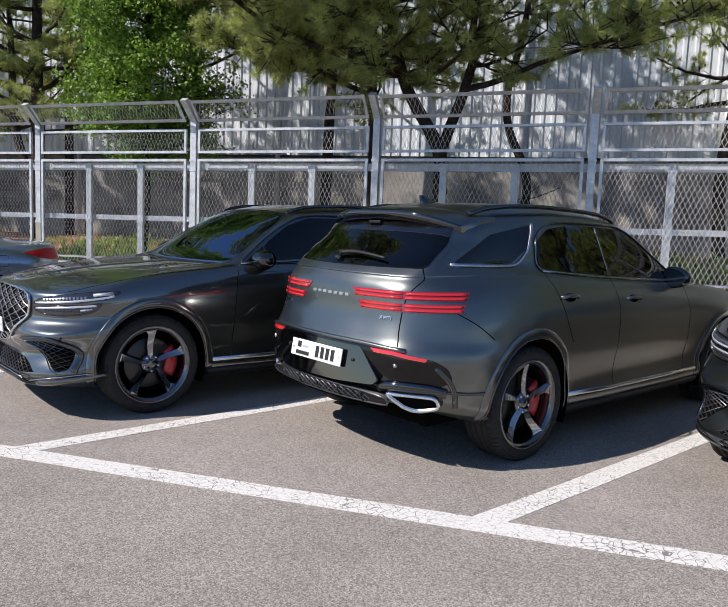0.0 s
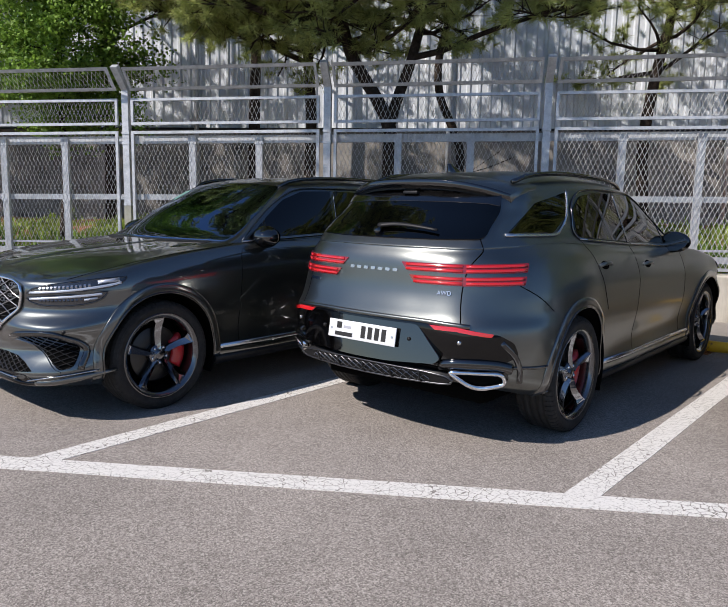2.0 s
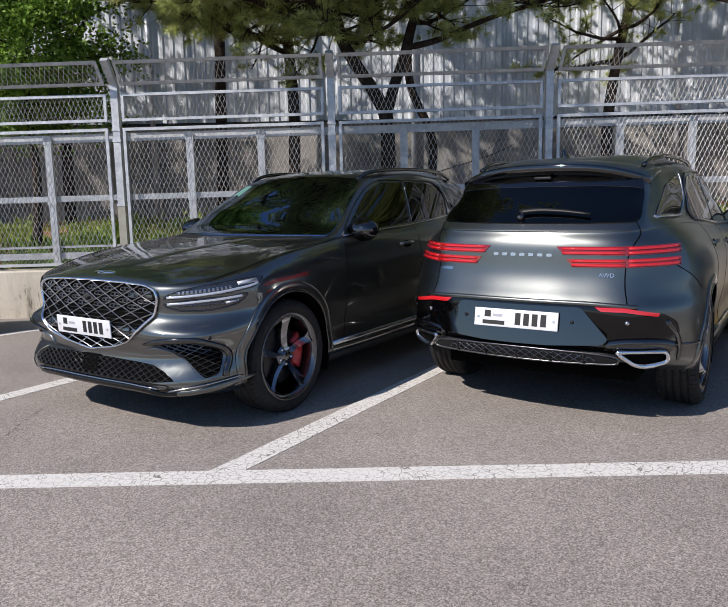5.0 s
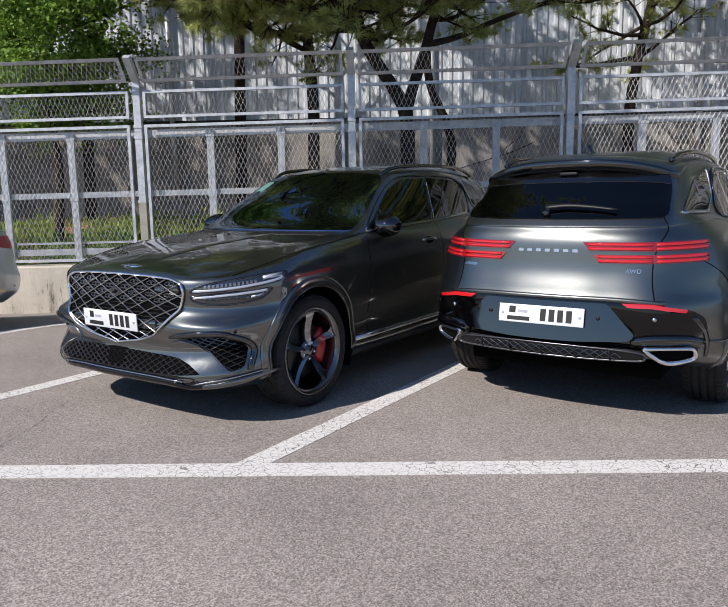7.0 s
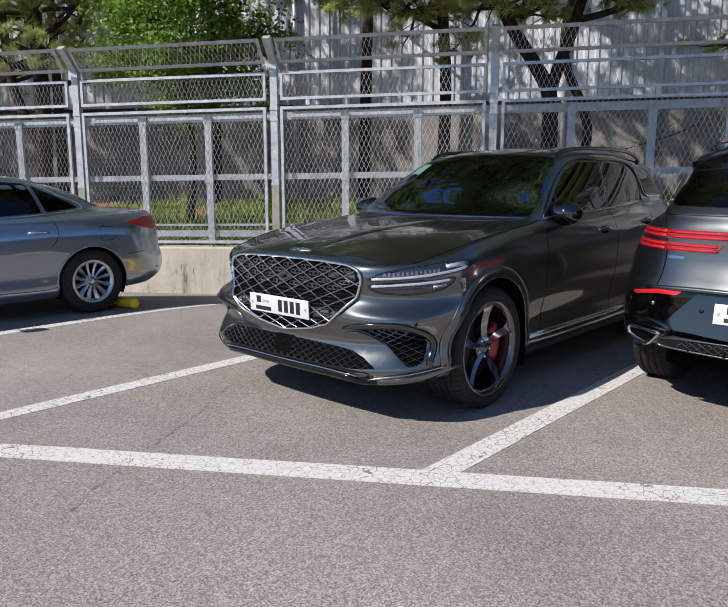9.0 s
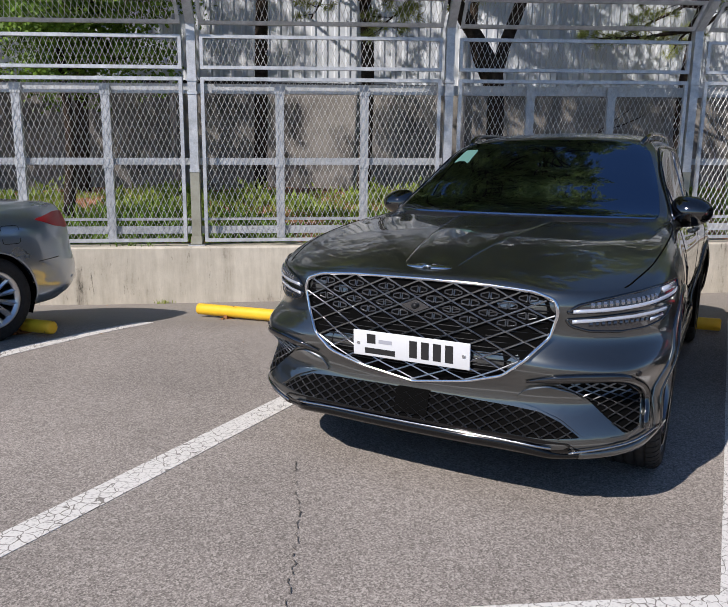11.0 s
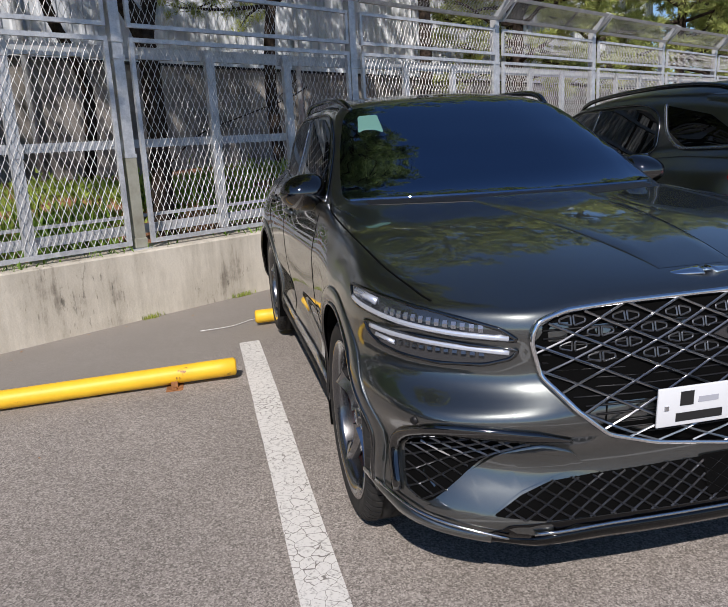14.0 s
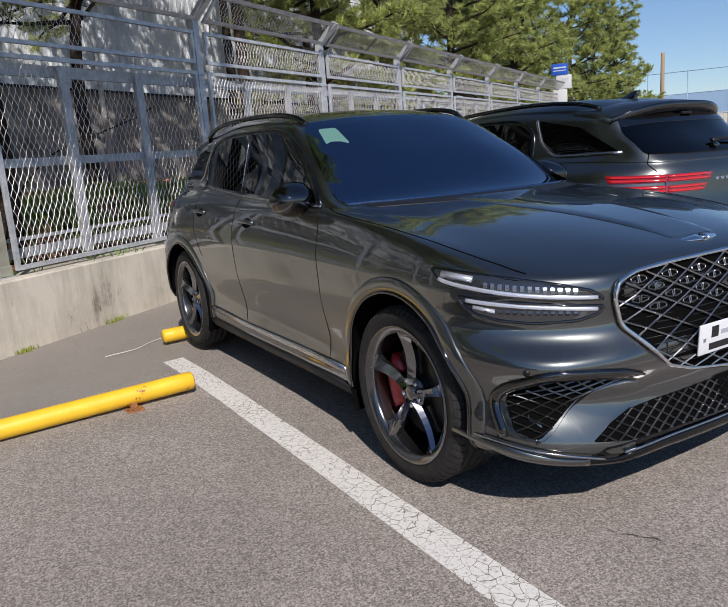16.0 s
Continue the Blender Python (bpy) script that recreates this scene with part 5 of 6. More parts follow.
def diamond_bars(skin, name, outline, cw, ch, way, axis, w, h, mat, parent, off, label="", anchor=None):
    """Two sets of slanting bars, cut to the outline, on the skin."""
    o = np.array(outline)
    lo, hi = o.min(0), o.max(0)
    top = hi[1] if anchor is None else anchor

    def inside(p):
        r = False
        for (x1, y1), (x2, y2) in zip(o, np.roll(o, -1, axis=0)):
            if (y1 > p[1]) != (y2 > p[1]) and p[0] < (x2 - x1) * (p[1] - y1) / (y2 - y1) + x1:
                r = not r
        return r

    bm = bmesh.new()
    for sgn in (1, -1):
        n = int((hi[1] - lo[1]) / ch) + 3
        for i in range(int(math.floor(lo[0] / cw)) - n, int(math.ceil(hi[0] / cw)) + n):
            run = []
            for t in np.linspace(lo[1] - 0.01, hi[1] + 0.01, 60):
                x = i * cw + sgn * (t - top) * cw / ch
                if lo[0] <= x <= hi[0] and inside((x, t)):
                    run.append((x, t))
                else:
                    if len(run) > 1:
                        pts, nor = skin.path([run[0]] + run[4:-4:5] + [run[-1]] if len(run) > 8 else [run[0], run[-1]], way, axis, off)
                        sweep(bm, pts, nor, w, h, 4)
                    run = []
            if len(run) > 1:
                pts, nor = skin.path([run[0], run[-1]], way, axis, off)
                sweep(bm, pts, nor, w, h, 4)
    return part(name, bm, mat, parent, label, smooth=False)


def suv(m, paint, label, group):
    car = thing("suv", m, label, "car", group)
    sk = Skin(SUV)
    part("body", sk.body((1.4375, -1.4375), 0.428, 0.372), paint, car)
    # underbody and wheel wells
    part("underbody", boxes((-2.05, 2.05, -0.62, 0.62, 0.24, 0.34), (-0.98, 0.98, -0.84, 0.84, 0.225, 0.33), bevel=0.02), gap_black, car)
    for ax in (1.4375, -1.4375):
        for s in (1, -1):
            bm = bmesh.new()
            ring = []
            for i in range(25):
                a = radians((2 if ax > 0 else -25) + 203 * i / 24)
                ring.append([bm.verts.new((ax + 0.430 * math.cos(a), s * yy, 0.372 + 0.430 * math.sin(a))) for yy in (0.58, 0.93)])
            for p, q in zip(ring, ring[1:]):
                bm.faces.new((p[0], p[1], q[1], q[0]))
            bm.faces.new([r[0] for r in ring])
            part("wheel_well", bm, gap_black, car)
            # arch lips
            pts = [(ax + 0.459 * math.cos(radians(a)), 0.372 + 0.459 * math.sin(radians(a))) for a in np.arange(-14, 195, 5)]
            side = LEFT if s > 0 else RIGHT
            sk.bar("arch_moulding", pts, *side, 0.066, 0.020, gloss_paint, car, 0.001, sides=12)
            pts = [(ax + 0.428 * math.cos(radians(a)), 0.372 + 0.428 * math.sin(radians(a))) for a in np.arange(-14, 195, 5)]
            sk.bar("arch_edge", pts, *side, 0.016, 0.02, gloss_black, car, 0.004, sides=6)
            wheel(car, ax, s * 0.806, 0.3687, s)
    for s, side in ((1, LEFT), (-1, RIGHT)):
        # side glass: front door, rear door, quarter
        fd = rounded([(.40, 1.137), (-.37, 1.165), (-.43, 1.512), (-.10, 1.502), (.13, 1.428), (.38, 1.275)], 0.03)
        ql = rounded([(.60, 1.128), (.435, 1.135), (.415, 1.252)], 0.012)
        rd = rounded([(-.41, 1.168), (-1.15, 1.215), (-1.195, 1.25), (-1.175, 1.40), (-1.05, 1.482), (-.85, 1.508), (-.47, 1.514)], 0.03)
        qt = rounded([(-1.46, 1.248), (-1.94, 1.252), (-1.60, 1.43), (-1.21, 1.505), (-1.30, 1.345)], 0.02)
        pane = sk.fair([fd, rd, ql], *side, 4)
        sk.panel("front_window", fd, *side, privacy_glass, car, 0.003, step=0.06, label="dark tinted side window", sheet=pane)
        sk.panel("quarterlight", ql, *side, privacy_glass, car, 0.003, step=0.06, label="small dark corner pane", sheet=pane)
        sk.panel("rear_window", rd, *side, privacy_glass, car, 0.003, step=0.06, label="dark tinted side window", sheet=pane)
        sk.panel("quarter_window", qt, *side, privacy_glass, car, 0.003, step=0.06, label="dark tinted quarter window", sheet=sk.fair([qt], *side, 3))
        sk.panel("pillar_trim", [(-.372, 1.16), (-.408, 1.162), (-.468, 1.518), (-.432, 1.518)], *side, gloss_black, car, 0.004, step=0.06, sheet=pane)
        p, n = zip(*(pane(-.408 - .058 * t, 1.168 + .342 * t) for t in np.linspace(0, 1, 6)))
        part("pillar_strip", sweep(bmesh.new(), [a + b * 0.005 for a, b in zip(p, n)], list(n), 0.005, 0.005, 6), dark_chrome, car, "chrome strip on the door pillar")
        p, n = zip(*(pane(.42 - .03 * t, 1.137 + .125 * t) for t in np.linspace(0, 1, 4)))
        part("quarterlight_bar", sweep(bmesh.new(), [a + b * 0.004 for a, b in zip(p, n)], list(n), 0.016, 0.008, 6), gloss_black, car)
        sill = smooth_line([(.66, 1.108), (.1, 1.128), (-.5, 1.155), (-1.185, 1.202)], 6)
        sk.bar("belt_trim", sill, *side, 0.016, 0.014, dark_chrome, car, 0.006)
        top = smooth_line([(.66, 1.115), (.40, 1.292), (.13, 1.446), (-.10, 1.518), (-.45, 1.530), (-.85, 1.528), (-1.07, 1.498), (-1.19, 1.41), (-1.215, 1.27), (-1.185, 1.202)], 6)
        sk.bar("window_trim", top, *side, 0.012, 0.014, trim_dark, car, 0.006)
        q2 = smooth_line([(-1.185, 1.512), (-1.235, 1.42), (-1.30, 1.32), (-1.40, 1.248), (-1.55, 1.234), (-1.97, 1.240)], 6)
        sk.bar("quarter_trim", q2, *side, 0.023, 0.012, satin_chrome, car, 0.005, label="satin chrome trim")
        # shut lines
        for line in ([(.70, 1.06), (.735, .95), (.76, .70), (.76, .33)], [(-.40, 1.14), (-.385, .9), (-.37, .6), (-.35, .33)],
                     [(-1.19, 1.20), (-1.16, 1.10), (-1.10, .92), (-1.03, .80), (-.99, .74)], [(.76, .335), (-.35, .335), (-.86, .345)]):
            sk.bar("shut_line", smooth_line(line, 5), *side, 0.006, 0.003, gap_black, car, 0.0005, sides=4)
        sk.bar("bumper_line", smooth_line([(-2.04, .965), (-1.94, .90), (-1.83, .815)], 8), *side, 0.006, 0.004, gap_black, car, 0.0008, sides=4)
        sk.bar("bumper_groove", smooth_line([(-2.16, .515), (-2.0, .505), (-1.84, .505)], 4), *side, 0.020, 0.012, gloss_black, car, 0.002, sides=6)
        # sill trim and cladding
        sk.bar("sill_trim", [(.95, .362), (.5, .352), (-.4, .352), (-.98, .372)], *side, 0.036, 0.014, satin_chrome, car, 0.004)
        sk.bar("sill", [(.99, .262), (.5, .255), (-.4, .255), (-1.0, .265)], *side, 0.08, 0.04, trim_black, car, 0.0)
        # door handles
        for hx, hz in ((-.17, 1.0), (-1.02, 1.035)):
            p, n = sk.path([(hx + 0.11, hz), (hx + 0.055, hz + .004), (hx, hz + .004), (hx - 0.055, hz + .004), (hx - 0.11, hz)], *side)
            lift = (0.004, 0.026, 0.03, 0.026, 0.004)
            part("door_handle", sweep(bmesh.new(), [a + b * l for a, b, l in zip(p, n, lift)], n, 0.026, 0.016, 8), paint, car)
            # flat dark oval on the flush door, for the shade behind the handle
            sk.panel("handle_shade", [(hx + 0.07 * math.cos(a), hz + 0.028 * math.sin(a)) for a in np.arange(0, 6.28, 0.4)], *side, gap_black, car, 0.0015, 0.0, 0.08)
        # mirror
        mir = new("wing_mirror")
        mir.parent = car
        mir.matrix_basis = pose(0.50, s * 0.905, 1.125) @ Matrix.Diagonal((1, s, 1, 1))
        bm = bmesh.new()
        bmesh.ops.create_icosphere(bm, subdivisions=4, radius=1.0)
        for v in bm.verts:
            x, y, z = v.co
            v.co = Vector((0.108 * (x if x > 0 else max(x * 0.5, -0.40)) - 0.02, 0.112 * (abs(y) ** 0.8) * (1 if y > 0 else -1), 0.086 * (abs(z) ** 0.85) * (1 if z > 0 else -1) * (1.0 - 0.22 * y) * (1 - 0.25 * max(0, x)) + 0.02))
        part("mirror_shell", bm, gloss_black, mir)
        gl = [(0.098 * math.cos(a), 0.072 * math.sin(a) * (1 - 0.22 * math.cos(a))) for a in np.arange(0, 2 * math.pi, 0.25)]
        bm = bmesh.new()
        bm.faces.new([bm.verts.new((-0.0650, a, b + 0.02)) for a, b in gl])
        part("mirror_glass", bm, mirror_grey, mir, "mirror glass")
        bm = bmesh.new()
        sweep(bm, smooth_line([(0.0, -0.05, -0.03), (0.0, -0.12, -0.065), (0.01, -0.19, -0.075)], 5), [Vector((0, 0, 1))] * 11, 0.075, 0.042, 8)
        part("mirror_arm", bm, gloss_black, mir)
        # roof rail
        rail = [(.05, s * .56, 1.535), (-.06, s * .578, 1.583), (-.3, s * .592, 1.615), (-.8, s * .598, 1.632), (-1.2, s * .588, 1.628), (-1.50, s * .562, 1.601), (-1.68, s * .545, 1.557)]
        part("roof_rail", sweep(bmesh.new(), smooth_line(rail, 6), Vector((0, 0, 1)), 0.035, 0.032, 8), gloss_black, car)
        # lamps at the nose
        c, a_ = Vector((-1, -s, 0)), Vector((1, -s, 0))
        up = [(1.118, .822), (1.075, .852), (.97, .876), (.82, .898), (.68, .913), (.535, .921), (.555, .892), (.60, .868), (.75, .846), (.95, .828)]
        low = [(1.118, .796), (1.0, .806), (.85, .820), (.632, .834), (.655, .800), (.70, .775), (.78, .757), (.90, .747), (1.03, .752), (1.10, .772)]
        for nm, ol in (("upper_headlight", up), ("lower_headlight", low)):
            ol = rounded(ol, 0.012, 3)
            h = sk.panel(nm, ol, c, a_, lamp_lens, car, 0.004, step=0.05, label="slim headlight behind a clear lens")
            sk.bar("bezel", ol, c, a_, 0.012, 0.010, gloss_black, h, 0.004, closed=True, sides=6)
            lo_edge = [(1.095, .828), (.95, .837), (.78, .853), (.62, .874), (.565, .888)] if nm[0] == "u" else [(1.095, .789), (1.0, .796), (.85, .808), (.72, .818), (.665, .823)]
            sk.bar("light_bar", smooth_line(lo_edge, 4), c, a_, 0.016, 0.008, lamp_white, h, 0.007, sides=6)
            out = [(.575, .905), (.69, .893)] if nm[0] == "u" else [(.69, .800), (.765, .788)]
            sk.bar("light_block", out, c, a_, 0.024 if nm[0] == "u" else 0.018, 0.008, lamp_white, h, 0.007, sides=4)
            for i in range(13):
                t = i / 12
                pc = 0.735 + 0.29 * t
                zc = (.876 - .024 * t) if nm[0] == "u" else (.791 - .012 * t)
                p, n = sk.path([(pc - .0065, zc), (pc + .0065, zc)], c, a_, 0.006)
                part("led_block", sweep(bmesh.new(), p, n, 0.020 if nm[0] == "u" else 0.016, 0.007, 4), lamp_grey if nm[0] == "u" else led_dark, h, smooth=False)
        # side intakes at the nose
        fog = rounded([(.565, .562), (.70, .575), (.80, .575), (.855, .50), (.868, .38), (.83, .36), (.735, .44), (.64, .525)], 0.015, 3)
        fog = [(s * y, z) for y, z in fog]
        sk.panel("side_intake", fog, *FRONT, gap_black, car, 0.0025, 0.004, label="black side air intake")
        diamond_bars(sk, "intake_mesh", fog, 0.056, 0.035, *FRONT, 0.0062, 0.009, mesh_grey, car, 0.008)
        sk.bar("intake_trim", [(s * y, z) for y, z in smooth_line([(.47, .553), (.53, .566), (.60, .578), (.70, .588), (.80, .588), (.84, .56), (.875, .49), (.888, .36)], 5)], *FRONT, 0.042, 0.024, gloss_black, car, 0.005, taper=lambda t: min(1, 0.2 + 3.2 * t))
        # blade between the side and lower intakes
        blade = rounded([(.845, .345), (.80, .372), (.73, .438), (.635, .52), (.55, .545), (.46, .515), (.42, .465), (.50, .448), (.60, .410), (.685, .352), (.76, .335)], 0.02, 3)
        sk.panel("bumper_blade", [(s * y, z) for y, z in blade], *FRONT, paint, car, 0.012, 0.012, 0.05)
        # parking sensor
        for y, z in ((.855, .60), (.66, .53)):
            p, n = sk.path([(s * y, z)], *FRONT)
            part("parking_sensor", tube(bmesh.new(), [p[0] - n[0] * 0.01, p[0] + n[0] * 0.005], 0.012, 12), trim_black, car)

    # hood lines and badge
    for s in (1, -1):
        line = smooth_line([(2.0, s * .772), (1.93, s * .795), (1.7, s * .842), (1.3, s * .86), (.9, s * .845), (.72, s * .815)], 6)
        pts = [sk.hit((x, y, 3), (0, 0, -1)) for x, y in line]
        part("hood_line", sweep(bmesh.new(), [p + n * 0.0005 for p, n in pts], [n for p, n in pts], 0.007, 0.003, 4), gap_black, car)
    # raised middle of the hood
    bm = bmesh.new()
    rows = []
    for i in range(31):
        t = i / 30
        x = 2.085 - 1.06 * t
        w = 0.125 + 0.165 * t
        lift = 0.006 * min(1, 6 * t)
        row = []
        for q in (-1.0, -0.985, -0.93, -0.8, -0.6, -0.4, -0.2, 0, 0.2, 0.4, 0.6, 0.8, 0.93, 0.985, 1.0):
            c, nn = sk.hit((x, q * w, 3), (0, 0, -1))
            e = 1.0 - abs(q)
            row.append(bm.verts.new(c + nn * (-0.002 if e < 0.001 else 0.0008 + lift * min(1, e / 0.2))))
        rows.append(row)
    for r0, r1 in zip(rows, rows[1:]):
        for j in range(14):
            bm.faces.new((r0[j], r1[j], r1[j + 1], r0[j + 1]))
    bmesh.ops.recalc_face_normals(bm, faces=bm.faces)
    part("hood_bulge", bm, paint, car)
    p, n = sk.hit((2.125, 0, 3), (0, 0, -1))
    bm = bmesh.new()
    for s in (1, -1):
        pts = [p + n * 0.006 + Vector((0.0 - 0.018 * t, s * 0.132 * t, -0.006 * t)) for t in np.linspace(0.12, 1, 8)]
        sweep(bm, pts, [n] * 8, 0.044, 0.012, 8, taper=lambda t: 1.15 - 0.95 * t)
    sweep(bm, [p + n * 0.007 + Vector((dx, 0, 0)) for dx in (-0.014, 0, 0.014)], [n] * 3, 0.03, 0.01, 8)
    part("hood_badge", bm, chrome, car, "winged chrome badge")
    # grille
    gr = [(0, .906), (.30, .902), (.47, .890), (.548, .868), (.562, .825), (.535, .72), (.47, .64), (.38, .575), (.24, .53), (0, .485)]
    gr = gr + [(-y, z) for y, z in gr[-2:0:-1]]
    gr = rounded(gr, 0.02, 3)
    sk.panel("grille_back", gr, *FRONT, gap_black, car, 0.002, 0.004, 0.07, label="black grille backing")
    diamond_bars(sk, "grille_mesh", gr, 0.150, 0.067, *FRONT, 0.0068, 0.0065, grille_grey, car, 0.014, "diamond grille mesh in dark chrome", 0.8335)
    # small inner frames and slats behind the bars
    bm = bmesh.new()
    for k in range(4):
        for i in range(-4, 5):
            y, z = 0.15 * (i + 0.5 * (k % 2)), 0.867 - 0.0335 * k
            if abs(y) > (0.50, 0.52, 0.48, 0.40)[k] or (i == 0 and k == 2):
                continue
            for dy in (-0.021, 0.021):
                g = 1 if dy > 0 else -1
                ring = [(y + dy - .017 * g, z - .013), (y + dy + .015 * g, z - .005), (y + dy + .015 * g, z + .005), (y + dy - .017 * g, z + .013)]
                q, nn = sk.path(rounded(ring, 0.004, 2), *FRONT, 0.004)
                sweep(bm, q, nn, 0.0055, 0.004, 4, True)
    part("grille_inlay", bm, inlay_dark, car, "small grey frames behind the mesh", smooth=False)
    for j in range(14):
        z = .56 + .022 * j
        w = .53 if z > .72 else .53 - (0.72 - z) * 1.25
        sk.bar("grille_slat", [(w * (-1 + 2 * t / 6), z) for t in range(7)], *FRONT, 0.006, 0.004, trim_black, car, 0.003, sides=4)
    sk.bar("grille_frame", gr, *FRONT, 0.016, 0.022, chrome, car, 0.012, closed=True, label="chrome grille surround")
    p, n = sk.hit((4, 0, .80), (-1, 0, 0))
    bm = bmesh.new()
    vs = [bm.verts.new(p + n * 0.02 + Vector((0, y, z))) for y, z in ((-.062, 0), (0, -.027), (.062, 0), (0, .027))] + [bm.verts.new(p + Vector((0, y, z))) for y, z in ((-.068, 0), (0, -.030), (.068, 0), (0, .030))]
    for q in ((0, 1, 2, 3), (0, 4, 5, 1), (1, 5, 6, 2), (2, 6, 7, 3), (3, 7, 4, 0)):
        bm.faces.new([vs[i] for i in q])
    bmesh.ops.recalc_face_normals(bm, faces=bm.faces)
    part("camera_diamond", bm, gunmetal, car, smooth=False)
    part("front_camera", tube(bmesh.new(), [p + n * 0.015, p + n * 0.034], 0.013, 12), trim_black, car)
    number_plate(car, 2.296, .632, 1, 3)
    # lower intake and splitter
    li = [(0, .448), (.20, .447), (.40, .44), (.52, .43), (.60, .40), (.68, .348), (.55, .335), (0, .332)]
    li = rounded(li + [(-y, z) for y, z in li[-2:0:-1]], 0.012, 3)
    sk.panel("lower_intake", li, *FRONT, gap_black, car, 0.0025, 0.004, 0.07, label="black lower air intake")
    diamond_bars(sk, "lower_mesh", li, 0.060, 0.036, *FRONT, 0.0065, 0.009, mesh_grey, car, 0.008)
    sk.panel("radar_cover", rounded([(-.075, .452), (.075, .452), (.075, .35), (-.075, .35)], 0.008, 2), *FRONT, gap_black, car, 0.012, 0.012)
    lv = [(0, .332), (.50, .333), (.64, .325), (.70, .285), (.60, .25), (0, .25)]
    lv = rounded(lv + [(-y, z) for y, z in lv[-2:0:-1]], 0.01, 2)
    sk.panel("lower_valance", lv, *FRONT, piano_black, car, 0.003, 0.004, 0.07, label="gloss black lower bumper")
    sp = smooth_line([(-.69, .268), (-.60, .262), (-.46, .288), (0, .29), (.46, .288), (.60, .262), (.69, .268)], 5)
    sk.bar("splitter", sp, *FRONT, 0.05, 0.035, piano_black, car, 0.002)
    for s in (1, -1):
        sk.bar("corner_lip", smooth_line([(s * .94, .335), (s * .86, .305), (s * .76, .280), (s * .67, .270)], 5), *FRONT, 0.055, 0.040, paint, car, 0.002, sides=10, taper=lambda t: min(1, 0.35 + 2.5 * t))
        sk.bar("lip_edge", smooth_line([(s * .92, .352), (s * .85, .334), (s * .74, .312), (s * .64, .292)], 5), *FRONT, 0.010, 0.010, dark_chrome, car, 0.011, sides=6)
    sk.bar("splitter_trim", smooth_line([(-.58, .305), (-.3, .312), (0, .312), (.3, .312), (.58, .305)], 5), *FRONT, 0.012, 0.010, dark_chrome, car, 0.008)
    # windscreen
    ws = [(.0, 1.118), (.35, 1.118), (.62, 1.116), (.765, 1.112), (.735, 1.22), (.690, 1.34), (.622, 1.485), (.565, 1.535), (.3, 1.556), (0, 1.561)]
    ws = rounded(ws + [(-y, z) for y, z in ws[-2:0:-1]], 0.03, 3)
    sk.panel("windscreen", ws, *FRONT, dark_glass, car, 0.008, step=0.06, label="tinted windscreen")
    sk.panel("cowl", rounded([(-.68, 1.098), (.68, 1.098), (.68, 1.112), (-.68, 1.112)], 0.01, 2), *FRONT, trim_black, car, 0.002, 0.004, 0.09)
    sk.panel("permit_sticker", rounded([(-.585, 1.405), (-.55, 1.42), (-.50, 1.418), (-.468, 1.40), (-.455, 1.495), (-.55, 1.492)], 0.012, 2), *FRONT, sticker_green, car, 0.0095, 0.001, 0.1, label="pale green sticker")
    # tail
    rg = [(0, 1.206), (.35, 1.208), (.60, 1.214), (.622, 1.235), (.600, 1.36), (.575, 1.45), (.54, 1.51), (.3, 1.522), (0, 1.526)]
    rg = rounded(rg + [(-y, z) for y, z in rg[-2:0:-1]], 0.025, 3)
    sk.panel("rear_screen", rg, *BACK, privacy_glass, car, 0.008, step=0.06, label="tinted rear window")
    ub = [(0, 1.425), (.35, 1.422), (.54, 1.412), (.588, 1.40), (.575, 1.45), (.54, 1.51), (.3, 1.526), (0, 1.53)]
    ub = rounded(ub + [(-y, z) for y, z in ub[-2:0:-1]], 0.015, 3)
    sk.panel("shade_band", ub, *BACK, gloss_black, car, 0.0115, 0.004, 0.07, label="gloss black band under the spoiler")
    # spoiler: a wedge that overhangs the rear window
    bm = bmesh.new()
    rows = []
    for i in range(25):
        y = -0.615 + 1.23 * i / 24
        e = (abs(y) / 0.615) ** 3
        xf, zf = -1.52 + 0.02 * e, 1.610 - 0.068 * (abs(y) / 0.615) ** 2.4
        xb, zb = -2.01 + 0.18 * e, 1.564 - 0.090 * e
        rows.append([bm.verts.new(q) for q in ((xf, y, zf), ((xf + xb) / 2, y, (zf + zb) / 2 + 0.012), (xb + 0.01, y, zb + 0.004), (xb, y, zb - 0.006), (xb + 0.016, y, zb - 0.056), (xb + 0.12, y, zb - 0.072), (xf, y, zf - 0.06))])
    for p, q in zip(rows, rows[1:]):
        for j in range(6):
            f = bm.faces.new((p[j], p[j + 1], q[j + 1], q[j]))
            f.material_index = 1 if j >= 2 else 0
    bm.faces.new(rows[0])
    bm.faces.new(rows[-1][::-1])
    bmesh.ops.recalc_face_normals(bm, faces=bm.faces)
    part("spoiler", bm, [paint, gloss_black], car)
    part("rear_camera", boxes((-1.995, -1.955, -0.055, 0.055, 1.474, 1.494), bevel=0.006), trim_black, car)
    # antenna fin
    bm = bmesh.new()
    rows = []
    for i in range(9):
        t = i / 8
        x = -1.36 - 0.20 * t
        h = 0.066 * (t ** 1.5) + 0.004 if t < 0.95 else 0.055
        zr = sk.hit((x, 0, 3), (0, 0, -1))[0].z
        w = 0.03 * math.sin(math.pi * min(1, 0.1 + 0.8 * t)) + 0.004
        rows.append([bm.verts.new(q) for q in ((x, -w, zr - 0.004), (x - 0.02 * t, -w * 0.3, zr + h), (x - 0.02 * t, w * 0.3, zr + h), (x, w, zr - 0.004))])
    for p, q in zip(rows, rows[1:]):
        for j in range(3):
            bm.faces.new((p[j], p[j + 1], q[j + 1], q[j]))
    bm.faces.new(rows[-1])
    bmesh.ops.recalc_face_normals(bm, faces=bm.faces)
    part("antenna", bm, gloss_black, car)
